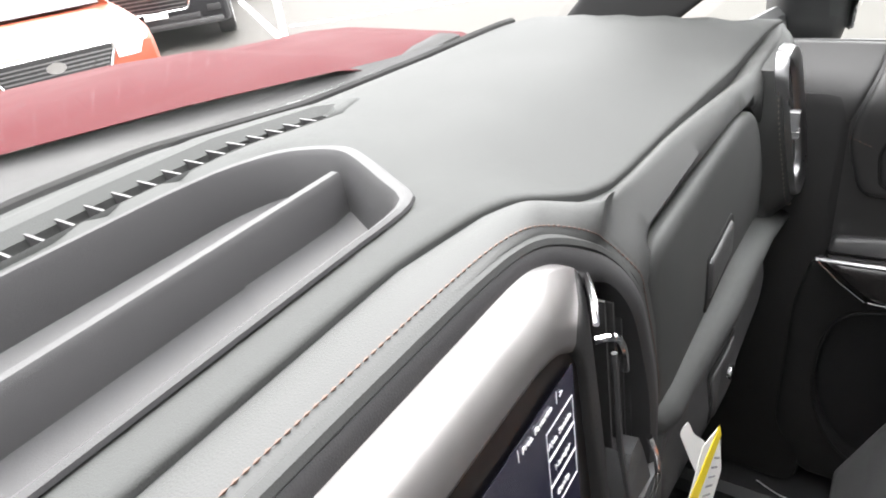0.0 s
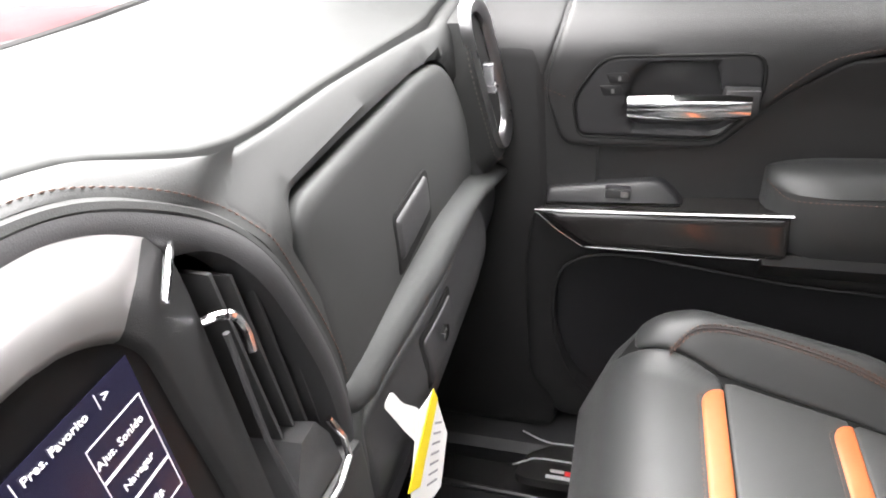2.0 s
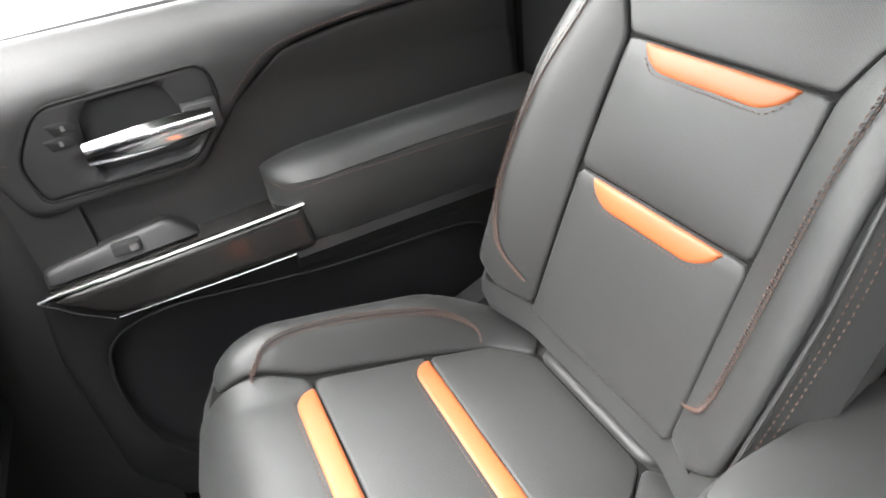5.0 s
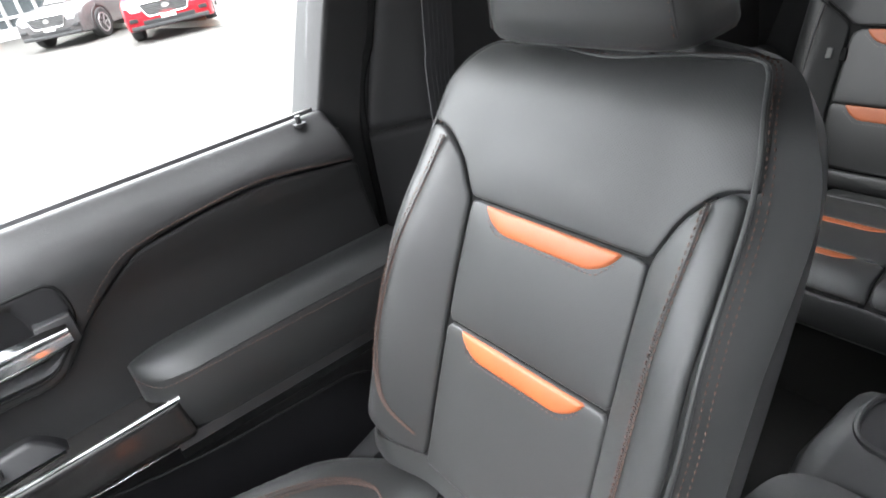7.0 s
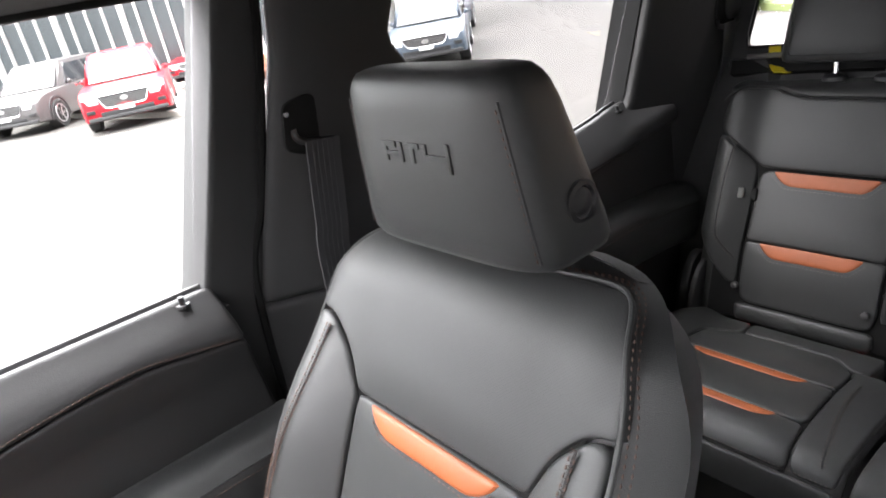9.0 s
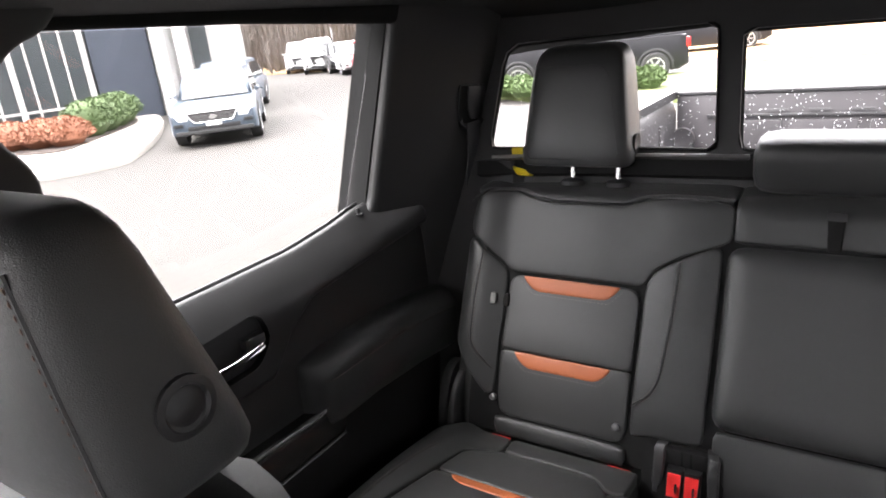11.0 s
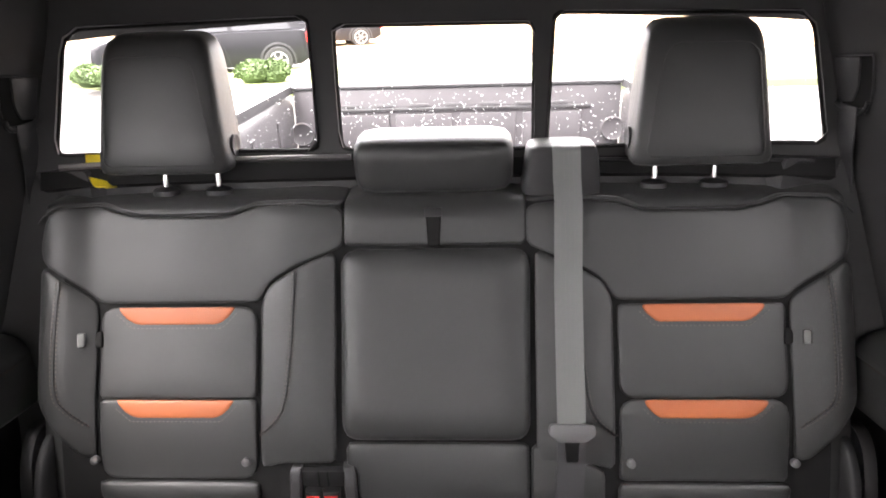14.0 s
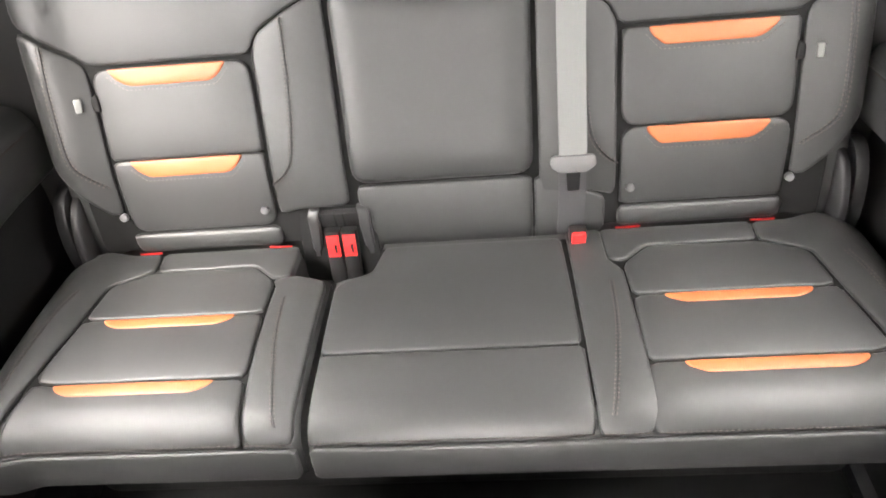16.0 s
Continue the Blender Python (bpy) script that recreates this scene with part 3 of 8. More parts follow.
put("upper_panel", panel(drawn_in(UP_PANEL), seat_back, 0.005, 0.005, 0.004, step=0.008, grid=0.014, flip=True, firm=0.7), PERF, seat, "perforated black leather upper panel")
put("insert_panel", panel(rounded([(-0.138, 0.194), (0.138, 0.194), (0.138, 0.361), (-0.138, 0.361)], 0.008), seat_back, 0.005, 0.005, 0.004, flip=True), PERF, seat)
put("insert_panel", panel(rounded([(-0.138, -0.03), (0.138, -0.03), (0.138, 0.191), (-0.138, 0.191)], 0.008), seat_back, 0.005, 0.005, 0.004, flip=True), PERF, seat)
BOL = [(0.141, -0.02), (0.141, 0.362), (0.168, 0.410), (0.207, 0.442), (0.2345, 0.446), (0.245, 0.33), (0.251, 0.20), (0.247, 0.08), (0.240, 0.01), (0.19, -0.02)]
for side in (BOL, mirror(BOL)):
    put("side_bolster", panel(rounded(drawn_in(side), 0.012), seat_back, 0.005, 0.006, 0.004, 0.04, step=0.008, grid=0.010, flip=True), LEATHER, seat)
threads, seams = [], []


def accent(y0, half, h):
    return rounded([(-half, y0), (half, y0), (half - 0.012, y0 - h * 0.55), (half - 0.035, y0 - h), (-half + 0.035, y0 - h), (-half + 0.012, y0 - h * 0.55)], [0.002, 0.002, 0.02, 0.02, 0.02, 0.02])


for y0 in (0.359, 0.189):
    put("accent", panel(accent(y0, 0.108, 0.030), lambda u, v: seat_back(u, v, 0.0045), 0.004, 0.005, 0.002, 0.015, skirt=0.008, step=0.006, grid=0.012, flip=True), ORANGE, seat, "orange leather accent strip")
    threads.append(stitches(drape(seat_back, [(-0.102, y0 - 0.013), (-0.080, y0 - 0.0325), (0.080, y0 - 0.0325), (0.102, y0 - 0.013)], 0.0085, flip=True)))
LINE_A = flow([(0.200, 0.430), (0.202, 0.36), (0.203, 0.22), (0.198, 0.10), (0.186, 0.05), (0.150, 0.03)])
LINE_B = flow([(0.204, 0.430), (0.211, 0.35), (0.226, 0.22), (0.226, 0.115), (0.205, 0.045), (0.160, 0.012)])
for pts in (LINE_B, drawn_in(mirror(LINE_A))):
    threads += sewn(seat_back, pts, 0.0112, True)
    seams.append(tube(drape(seat_back, pts, 0.0096, flip=True), 0.0019, 5))
put("stitching", join(*threads), THREAD, seat, "brown double stitching", kind="stuff")
for geo in seams:
    put("seam", geo, BLACK, seat)
# piping round the facing
edge = [(0.248, 0.02), (0.256, 0.20), (0.250, 0.33), (0.239, 0.445), (0.219, 0.515), (0.184, 0.560), (0.10, 0.563), (0.0, 0.553)]
pipe = flow(drawn_in(edge + mirror(edge)[1:]), 6)
put("piping", tube(drape(seat_back, pipe, 0.0035, flip=True), 0.0028, 8), LEATHER, seat)
put("edge_stitching", join(stitches(drape(lambda u, v: seat_back(u, v, -0.006), [(u * 1.016, v + 0.002) for u, v in pipe], 0.006, flip=True)), stitches(drape(lambda u, v: seat_back(u, v, -0.010), [(u * 1.032, v + 0.003) for u, v in pipe], 0.006, flip=True))), THREAD, seat, "brown edge stitching", kind="stuff")


def soft_block(rows, power=4.0, n=40):
    """A stuffed block: rows of (centre, half width, half depth, along x, along depth) made into rounded rings."""
    rings = []
    for c, a, b, ax, bx in rows:
        c, ax, bx = Vector(c), Vector(ax), Vector(bx)
        ring = []
        for k in range(n):
            t = 2 * math.pi * k / n
            ct, st = math.cos(t), math.sin(t)
            x = math.copysign(abs(ct) ** (2 / power), ct)
            y = math.copysign(abs(st) ** (2 / power), st)
            ring.append(c + ax * a * x + bx * b * y)
        rings.append(ring)
    return loft(rings)


HX = 0.420
rows = []
for t, kw, kd in ((0.0, 0.90, 0.78), (0.025, 0.96, 0.90), (0.07, 0.99, 0.97), (0.18, 1.0, 1.0), (0.5, 1.0, 1.0), (0.8, 1.0, 1.0), (0.90, 0.985, 0.95), (0.95, 0.96, 0.86), (0.985, 0.92, 0.72), (1.0, 0.85, 0.5)):
    f, b = -0.192, -0.330 + 0.060 * t
    rows.append(((HX, (f + b) / 2, 0.966 + 0.192 * t), (0.296 - 0.044 * t) * kw / 2, (f - b) * kd / 2, (1, 0, 0), (0, 1, 0)))
hr = put("headrest", soft_block(rows, 4.4, 60), LEATHER, seat)


def hr_face(u, v):
    t = (v - 0.966) / 0.192
    f, b = -0.192, -0.330 + 0.060 * t
    return V(HX + u, (f + b) / 2 + (f - b) / 2 * max(0.0, 1 - (abs(u) / (0.148 - 0.022 * t)) ** 4.4) ** (1 / 4.4), v)


for sgn in (-1, 1):
    edge_pts = [hr_face(sgn * (0.1335 - 0.0195 * t), 0.982 + 0.150 * t) for t in np.linspace(0, 1, 24)]
    put("stitching", stitches([q + V(-sgn * 0.003, 0.0012, 0) for q in edge_pts]), THREAD, hr, kind="stuff")
    put("seam", tube([q + V(0, -0.0004, 0) for q in edge_pts], 0.0016, 5), BLACK, hr)
# raised emblem made of plain bars
emb = []
for a, b, c, d in ((-0.056, 1.076, -0.030, 1.081), (-0.059, 1.085, -0.034, 1.091), (-0.056, 1.070, -0.050, 1.088), (-0.030, 1.070, -0.024, 1.091), (-0.020, 1.085, 0.004, 1.091), (-0.011, 1.070, -0.005, 1.088), (0.010, 1.076, 0.050, 1.081), (0.010, 1.078, 0.016, 1.091), (0.044, 1.064, 0.050, 1.093)):
    emb.append(box(hr_face(-c, b) + V(0, -0.001, 0), hr_face(-a, d) + V(0, 0.0016, 0), 0.0006))
for geo in emb:
    put("emblem_bar", geo, LEATHER, hr)
btn = put("button", moved(soft_block([((0, 0, -0.004), 0.021, 0.021, (1, 0, 0), (0, 1, 0)), ((0, 0, 0.003), 0.021, 0.021, (1, 0, 0), (0, 1, 0)), ((0, 0, 0.004), 0.016, 0.016, (1, 0, 0), (0, 1, 0)), ((0, 0, 0.001), 0.014, 0.014, (1, 0, 0), (0, 1, 0)), ((0, 0, 0.004), 0.009, 0.009, (1, 0, 0), (0, 1, 0))], 2.0, 24), pose(HX - 0.140, -0.262, 1.025, 0, -90, 0)), BLACK, hr, "round release button")
for sgn in (-1, 1):
    put("post", tube([(HX + sgn * 0.065, -0.262, 0.90), (HX + sgn * 0.065, -0.256, 1.0)], 0.006, 10), CHROME, seat)

# cushion
CS = radians(13)


def seat_pan(u, w, k=0.0):
    a = abs(u)
    h = 0.052 * smooth01(0.155, 0.225, a) * smooth01(-0.04, 0.16, w) * (1 - smooth01(0.36, 0.47, w))
    if a > 0.235:
        h -= ((a - 0.235) / 0.035) ** 2 * 0.04
    h += k
    y, z = w, 0.0
    w0, R = 0.385, 0.075
    nx, nz = 0.0, 1.0
    if w > w0:
        t = min((w - w0) / R, 1.45)
        y, z = w0 + R * math.sin(t), -R * (1 - math.cos(t))
        rest = (w - w0) - t * R
        if rest > 0:
            y, z = y + rest * math.cos(1.45), z - rest * math.sin(1.45)
        nx, nz = math.sin(t), math.cos(t)
    y, z = y + nx * h, z + nz * h
    return V(BX + u, 0.05 + math.cos(CS) * y - math.sin(CS) * z, 0.37 + math.sin(CS) * y + math.cos(CS) * z)


rows = []
for u in np.linspace(-0.268, 0.268, 61):
    top = [seat_pan(u, w, -0.002) for w in np.linspace(-0.06, 0.62, 30)]
    zb = 0.27
    rows.append(top + [V(BX + u, top[-1].y - 0.02, zb), V(BX + u, 0.0, zb)])
put("cushion_shell", loft(rows), LEATHER, seat, "black leather cushion sides")
# same black sheet under the cushion panels, for the shade in their seams
put("cushion_seam_shade", panel([(-0.225, 0.0), (0.225, 0.0), (0.23, 0.42), (0.20, 0.52), (-0.20, 0.52), (-0.23, 0.42)], lambda u, v: seat_pan(u, v, -0.0012), 0.0004, 0.001, 0, skirt=0.001), SEAL, seat, "added black sheet that stands in for shade in the seams")
put("front_panel", panel(rounded([(-0.172, 0.325), (0.172, 0.325), (0.195, 0.42), (0.215, 0.50), (0.21, 0.60), (-0.21, 0.60), (-0.215, 0.50), (-0.195, 0.42)], 0.012), seat_pan, 0.005, 0.005, 0.004), PERF, seat)
put("insert_panel", panel(rounded([(-0.165, 0.163), (0.165, 0.163), (0.171, 0.322), (-0.171, 0.322)], 0.006), seat_pan, 0.005, 0.005, 0.005), PERF, seat)
put("insert_panel", panel(rounded([(-0.11, 0.01), (0.11, 0.01), (0.155, 0.06), (0.164, 0.160), (-0.164, 0.160), (-0.155, 0.06)], 0.012), seat_pan, 0.005, 0.005, 0.004), PERF, seat)
CB = [(0.176, 0.325), (0.168, 0.16), (0.158, 0.06), (0.115, 0.008), (0.16, -0.03), (0.232, 0.01), (0.256, 0.12), (0.262, 0.25), (0.255, 0.37), (0.235, 0.43), (0.20, 0.435)]
for side in (CB, mirror(CB)):
    put("cushion_bolster", panel(rounded(side, 0.012), seat_pan, 0.005, 0.006, 0.005, 0.04, step=0.008, grid=0.009), LEATHER, seat)
put("rear_roll", panel(rounded([(-0.15, -0.07), (0.15, -0.07), (0.11, 0.004), (-0.11, 0.004)], 0.015), seat_pan, 0.010, 0.012, 0.006), LEATHER, seat)
threads, seams = [], []
for w0 in (0.325, 0.162):
    ac = rounded([(-0.155, w0), (0.155, w0), (0.148, w0 + 0.018), (0.128, w0 + 0.031), (-0.128, w0 + 0.031), (-0.148, w0 + 0.018)], [0.002, 0.002, 0.02, 0.02, 0.02, 0.02])
    put("accent", panel(ac, lambda u, v: seat_pan(u, v, 0.006), 0.004, 0.005, 0.002, 0.015, skirt=0.008, step=0.006, grid=0.012), ORANGE, seat, "orange leather accent strip")
    threads.append(stitches(drape(seat_pan, [(-0.150, w0 + 0.014), (-0.128, w0 + 0.036), (0.128, w0 + 0.036), (0.150, w0 + 0.014)], 0.0092)))
LINE_C = flow([(0.186, 0.395), (0.210, 0.372), (0.219, 0.31), (0.216, 0.20), (0.203, 0.11), (0.185, 0.075), (0.164, 0.075)])
for pts in (LINE_C, mirror(LINE_C)):
    threads += sewn(seat_pan, pts, 0.0112, False)
    seams.append(tube(drape(seat_pan, pts, 0.0096), 0.0019, 5))
put("stitching", join(*threads), THREAD, seat, "brown double stitching", kind="stuff")
for geo in seams:
    put("seam", geo, BLACK, seat)
put("side_shield", prism(rounded([(-0.12, 0.22), (0.40, 0.22), (0.43, 0.29), (0.30, 0.345), (0.12, 0.37), (-0.02, 0.42), (-0.10, 0.45), (-0.14, 0.36)], 0.03), lambda y, z, d: V(0.705 - d, y, z), 0.05, 0.012), PLASTIC, seat, "grey plastic seat side shield")
for x in (0.17, 0.58):
    put("seat_rail", box((x, -0.05, FLOOR_Z), (x + 0.04, 0.42, 0.27), 0.01), BLACK, seat, "black steel seat rail")

seat["group"] = "front seats"
# driver seat, never in view: added to keep front light off the bench
driver = copy_thing(seat, Matrix.Translation((-BX, 0.15, FLOOR_Z)) @ Matrix.Diagonal((-1, 1, 1, 1)))
tagged(driver, "black leather driver seat with orange accents and brown stitching, unseen, added to block light")

# ---- rear bench ----
RB = radians(21.6)
MID = -0.012
TILT = 1.12  # how far the top of the backrest rolls over


def bench_back(u, v, k=0.0):
    a = abs(u - MID)
    d = k + 0.024 * smooth01(0.60, 0.67, a) - 0.02 * max(0.0, (a - 0.675) / 0.03) ** 2
    d += 0.005 * smooth01(0.15, 0.22, a) * (1 - smooth01(0.25, 0.33, a))
    d += 0.012 * math.exp(-((v - 0.08) / 0.12) ** 2)
    y, z = d, v
    v0, R = 0.452, 0.014
    if v > v0:
        t = min((v - v0) / R, TILT)
        y, z = d - k - R + (R + k) * math.cos(t), v0 + (R + k) * math.sin(t)
        rest = (v - v0) - t * R
        if rest > 0:
            y, z = y - rest * math.sin(TILT), z + rest * math.cos(TILT)
    if v < -0.03:
        y -= (-0.03 - v) ** 2 * 6
    return V(u, -1.14 - math.sin(RB) * z + math.cos(RB) * y, 0.44 + math.cos(RB) * z + math.sin(RB) * y)


bench = thing("rear_bench", (0, -1.1, FLOOR_Z), "black leather rear bench seat with orange accents and folding centre armrest", "bench seat")


def top_edge(u):
    """The wavy upper line of the backrest."""
    a = abs(u - MID)
    return table(a, [0, 0.16, 0.17, 0.25, 0.315, 0.36, 0.37, 0.52, 0.56, 0.60, 0.66, 0.70, 0.71], [0.0, 0.0, 0.002, 0.010, 0.004, -0.012, -0.012, -0.012, -0.004, 0.010, 0.004, -0.022, -0.04])


def bench_top(u, v, k=0.0):
    return bench_back(u, v + top_edge(u) * smooth01(0.36, 0.45, v) * (1 - smooth01(0.462, 0.515, v)), k)


rows = []
for u in np.linspace(MID - 0.694, MID + 0.694, 57):
    front = [bench_top(u, v, -0.013) for v in np.concatenate([np.linspace(-0.11, 0.44, 20), np.linspace(0.45, 0.565, 16)])]
    q = front[-1]
    rows.append(front + [V(u, q.y - 0.01, q.z - 0.05), V(u, -1.31, 0.40), V(u, -1.16, 0.33)])
put("back_core", loft(rows), LEATHER, bench, "black leather backrest sides")

# black sheet added over the core so the panel gaps look shaded
put("back_seam_shade", panel([(MID - 0.655, -0.06), (MID + 0.655, -0.06), (MID + 0.655, 0.44), (MID - 0.655, 0.44)], lambda u, v: bench_top(u, v, -0.004), 0.0006, 0.001, 0, skirt=0.002, grid=0.03, flip=True), SEAL, bench, "added black sheet that stands in for shade in the seams")


def both(pts):
    return (pts, mirror(pts, MID))


def bpan(name, pts, mat=None, r=0.015, S=bench_top, label="", **kw):
    k = dict(thick=0.005, edge=0.006, puff=0.003, flip=True, firm=0.5)
    k.update(kw)
    for side in both(pts):
        put(name, panel(rounded(side, r), S, **k), mat or LEATHER, bench, label)


TOPV = 0.458
bpan("top_cap", [(0.148, TOPV), (0.672, TOPV), (0.660, 0.560), (0.148, 0.560)], r=0.012, label="top roll of the backrest")
bpan("upper_panel", [(0.148, 0.387), (0.148, 0.455), (0.668, 0.455), (0.680, 0.40), (0.677, 0.366), (0.602, 0.309), (0.584, 0.290), (0.296, 0.290), (0.281, 0.324), (0.226, 0.357)], label="smooth leather upper panel")
bpan("insert_panel", [(0.302, 0.123), (0.583, 0.123), (0.583, 0.283), (0.302, 0.283)], r=[0.003, 0.003, 0.028, 0.028])
bpan("insert_panel", [(0.302, -0.018), (0.580, -0.018), (0.583, 0.121), (0.302, 0.121)], r=[0.028, 0.028, 0.003, 0.003])
bpan("outer_bolster", [(0.591, 0.02), (0.591, 0.290), (0.607, 0.305), (0.680, 0.360), (0.688, 0.228), (0.685, 0.126), (0.648, 0.066), (0.612, 0.02)], puff=0.006, reach=0.05)
bpan("inner_bolster", [(0.293, 0.0), (0.293, 0.290), (0.2802, 0.3208), (0.2238, 0.3540), (0.162, 0.3805), (0.161, 0.045), (0.161, 0.012), (0.26, 0.012)], puff=0.005)
bpan("lower_roll", [(0.300, -0.062), (0.584, -0.062), (0.588, -0.023), (0.300, -0.023)], r=0.010, puff=0.006, reach=0.02)
# middle
put("armrest", panel(rounded([(-0.174, 0.052), (0.150, 0.052), (0.153, 0.382), (-0.178, 0.382)], 0.032), bench_top, 0.012, 0.014, 0.012, 0.05, flip=True, firm=0.25), LEATHER, bench, "folding centre armrest cover")
put("middle_top", panel(rounded([(-0.172, 0.388), (0.146, 0.388), (0.146, 0.560), (-0.172, 0.560)], 0.008), bench_top, 0.006, 0.006, 0.004, flip=True), LEATHER, bench)
put("middle_lower", panel(rounded([(-0.172, -0.09), (0.125, -0.09), (0.125, -0.0), (0.144, 0.005), (0.144, 0.047), (-0.172, 0.047)], 0.010), bench_top, 0.006, 0.006, 0.004, flip=True), LEATHER, bench)
put("middle_lower", panel(rounded([(-0.300, -0.07), (-0.176, -0.09), (-0.176, 0.047), (-0.300, 0.0)], 0.010), bench_top, 0.005, 0.005, 0.003, flip=True), LEATHER, bench)
pull = put("pull_strap", panel(rounded([(-0.022, 0.385), (-0.002, 0.385), (0.002, 0.445), (-0.025, 0.445)], 0.003), lambda u, v: bench_top(u, v, 0.010), 0.003, 0.003, 0.0, skirt=0.006, step=0.005, grid=0.01, flip=True), SEAL, bench, "black webbing pull strap")
put("clip", box(bench_top(-0.026, 0.437, 0.013), bench_top(0.003, 0.452, 0.018), 0.001), BLACK, pull)

# accents, stitching, bolts, strap loops
threads, seams = [], []
for y0 in (0.283, 0.121):
    h = 0.031
    ac = [(0.340, y0), (0.552, y0), (0.541, y0 - h * 0.5), (0.520, y0 - h), (0.368, y0 - h), (0.350, y0 - h * 0.5)]
    bpan("accent", ac, ORANGE, [0.003, 0.003, 0.02, 0.02, 0.02, 0.02], lambda u, v: bench_top(u, v, 0.004), "orange leather accent strip", thick=0.004, edge=0.005, puff=0.002, skirt=0.008, step=0.006, grid=0.012)
    for side in both([(0.336, y0 - 0.010), (0.362, y0 - h - 0.006), (0.524, y0 - h - 0.006), (0.556, y0 - 0.010)]):
        threads.append(stitches(drape(bench_top, side, 0.0082, flip=True)))
for pts in (flow([(0.646, 0.332), (0.652, 0.24), (0.650, 0.140), (0.634, 0.105), (0.600, 0.075)]), flow([(0.232, 0.345), (0.236, 0.24), (0.246, 0.13), (0.262, 0.088), (0.293, 0.062)])):
    for side in both(pts):
        for off in (-0.0035, 0.0035):
            threads.append(stitches(drape(bench_top, [(u + off, v) for u, v in side], 0.0120, flip=True)))
        seams.append(tube(drape(bench_top, side, 0.0104, flip=True), 0.0019, 5))
put("stitching", join(*threads), THREAD_DARK, bench, "brown double stitching", kind="stuff")
for geo in seams:
    put("seam", geo, BLACK, bench)
for side in both(flow([(0.150, 0.462), (0.25, 0.462), (0.31, 0.462), (0.36, 0.462), (0.5, 0.462), (0.6, 0.462), (0.685, 0.455)])):
    put("piping", tube(drape(bench_top, side, 0.005, 0.012, flip=True), 0.0022, 6), LEATHER, bench)
for u, v in ((0.318, 0.016), (0.588, 0.018), (MID * 2 - 0.318, 0.016), (MID * 2 - 0.588, 0.018)):
    q, n = bench_top(u, v), normal_of(bench_top, u, v, flip=True)
    m = Matrix.Translation(q) @ n.to_track_quat("Z", "Y").to_matrix().to_4x4()
    X, Y = (1, 0, 0), (0, 1, 0)
    put("stud", moved(soft_block([((0, 0, 0.008), 0.0075, 0.0075, X, Y), ((0, 0, 0.016), 0.0075, 0.0075, X, Y), ((0, 0, 0.018), 0.005, 0.005, X, Y)], 2.0, 16), m), GREYP, bench)
for u in (0.612, MID * 2 - 0.612):
    put("belt_loop", panel(rounded([(u - 0.006, 0.215), (u + 0.006, 0.215), (u + 0.006, 0.240), (u - 0.006, 0.240)], 0.002), lambda a, b: bench_top(a, b, 0.010), 0.006, 0.002, 0, skirt=0.012, step=0.004, grid=0.01, flip=True), BELT, bench, "grey webbing loop")
    s = 1 if u > 0 else -1
    # black patch laid on the leather for the shadow in the seam gap
    put("loop_gap_shade", panel(rounded([(u - s * 0.034, 0.212), (u - s * 0.020, 0.214), (u - s * 0.020, 0.238), (u - s * 0.032, 0.244)], 0.006), lambda a, b: bench_top(a, b, 0.0075), 0.003, 0.004, 0, skirt=0.01, step=0.004, grid=0.01, flip=True), SEAL, bench)
# hinge covers at the ends
for s in (1, -1):
    for x0, arc, wd in ((0.662, ((-1.075, 0.32), (-1.070, 0.40), (-1.095, 0.465), (-1.135, 0.50), (-1.170, 0.492), (-1.185, 0.455)), 0.014), (0.686, ((-1.085, 0.30), (-1.082, 0.40), (-1.105, 0.475), (-1.140, 0.512), (-1.180, 0.505), (-1.20, 0.45)), 0.020)):
        path = [Vector((x0, y, z)) for y, z in flow(arc, 6)]
        rings = []
        for q in path:
            o = (V(x0, -1.155, 0.40) - q).normalized()
            rings.append([q, q + V(wd * 0.3, 0, 0) - o * 0.003, q + V(wd, 0, 0) - o * 0.002, q + V(wd, 0, 0) + o * 0.05, q + o * 0.05])
        geo = loft(rings)
        if s < 0:
            geo = [V(2 * MID - v.x, v.y, v.z) for v in geo[0]], [tuple(reversed(f)) for f in geo[1]]
        put("hinge_cover", geo, BLACK, bench, "black plastic hinge cover", angle=60)

# cushions
CR = radians(6)


def bench_pan(u, w, k=0.0):
    a = abs(u - MID)
    h = k + 0.014 * smooth01(0.60, 0.66, a) - 0.05 * max(0.0, (a - 0.68) / 0.05) ** 2
    h += 0.012 * smooth01(0.27, 0.22, a) * 0 + 0.010 * math.sin(min(max(w / 0.45, 0), 1) * math.pi)
    y, z = w, 0.0
    w0, R = 0.372, 0.055
    ny, nz = 0.0, 1.0
    if w < 0.02:
        z -= (0.02 - w) ** 2 * 4
    if w > w0:
        t = min((w - w0) / R, 1.5)
        y, z = w0 + R * math.sin(t), -R * (1 - math.cos(t))
        rest = (w - w0) - t * R
        if rest > 0:
            y, z = y + rest * math.cos(1.5), z - rest * math.sin(1.5)
        ny, nz = math.sin(t), math.cos(t)
    y, z = y + ny * h, z + nz * h
    return V(u, -1.10 + math.cos(CR) * y - math.sin(CR) * z, 0.385 + math.sin(CR) * y + math.cos(CR) * z)


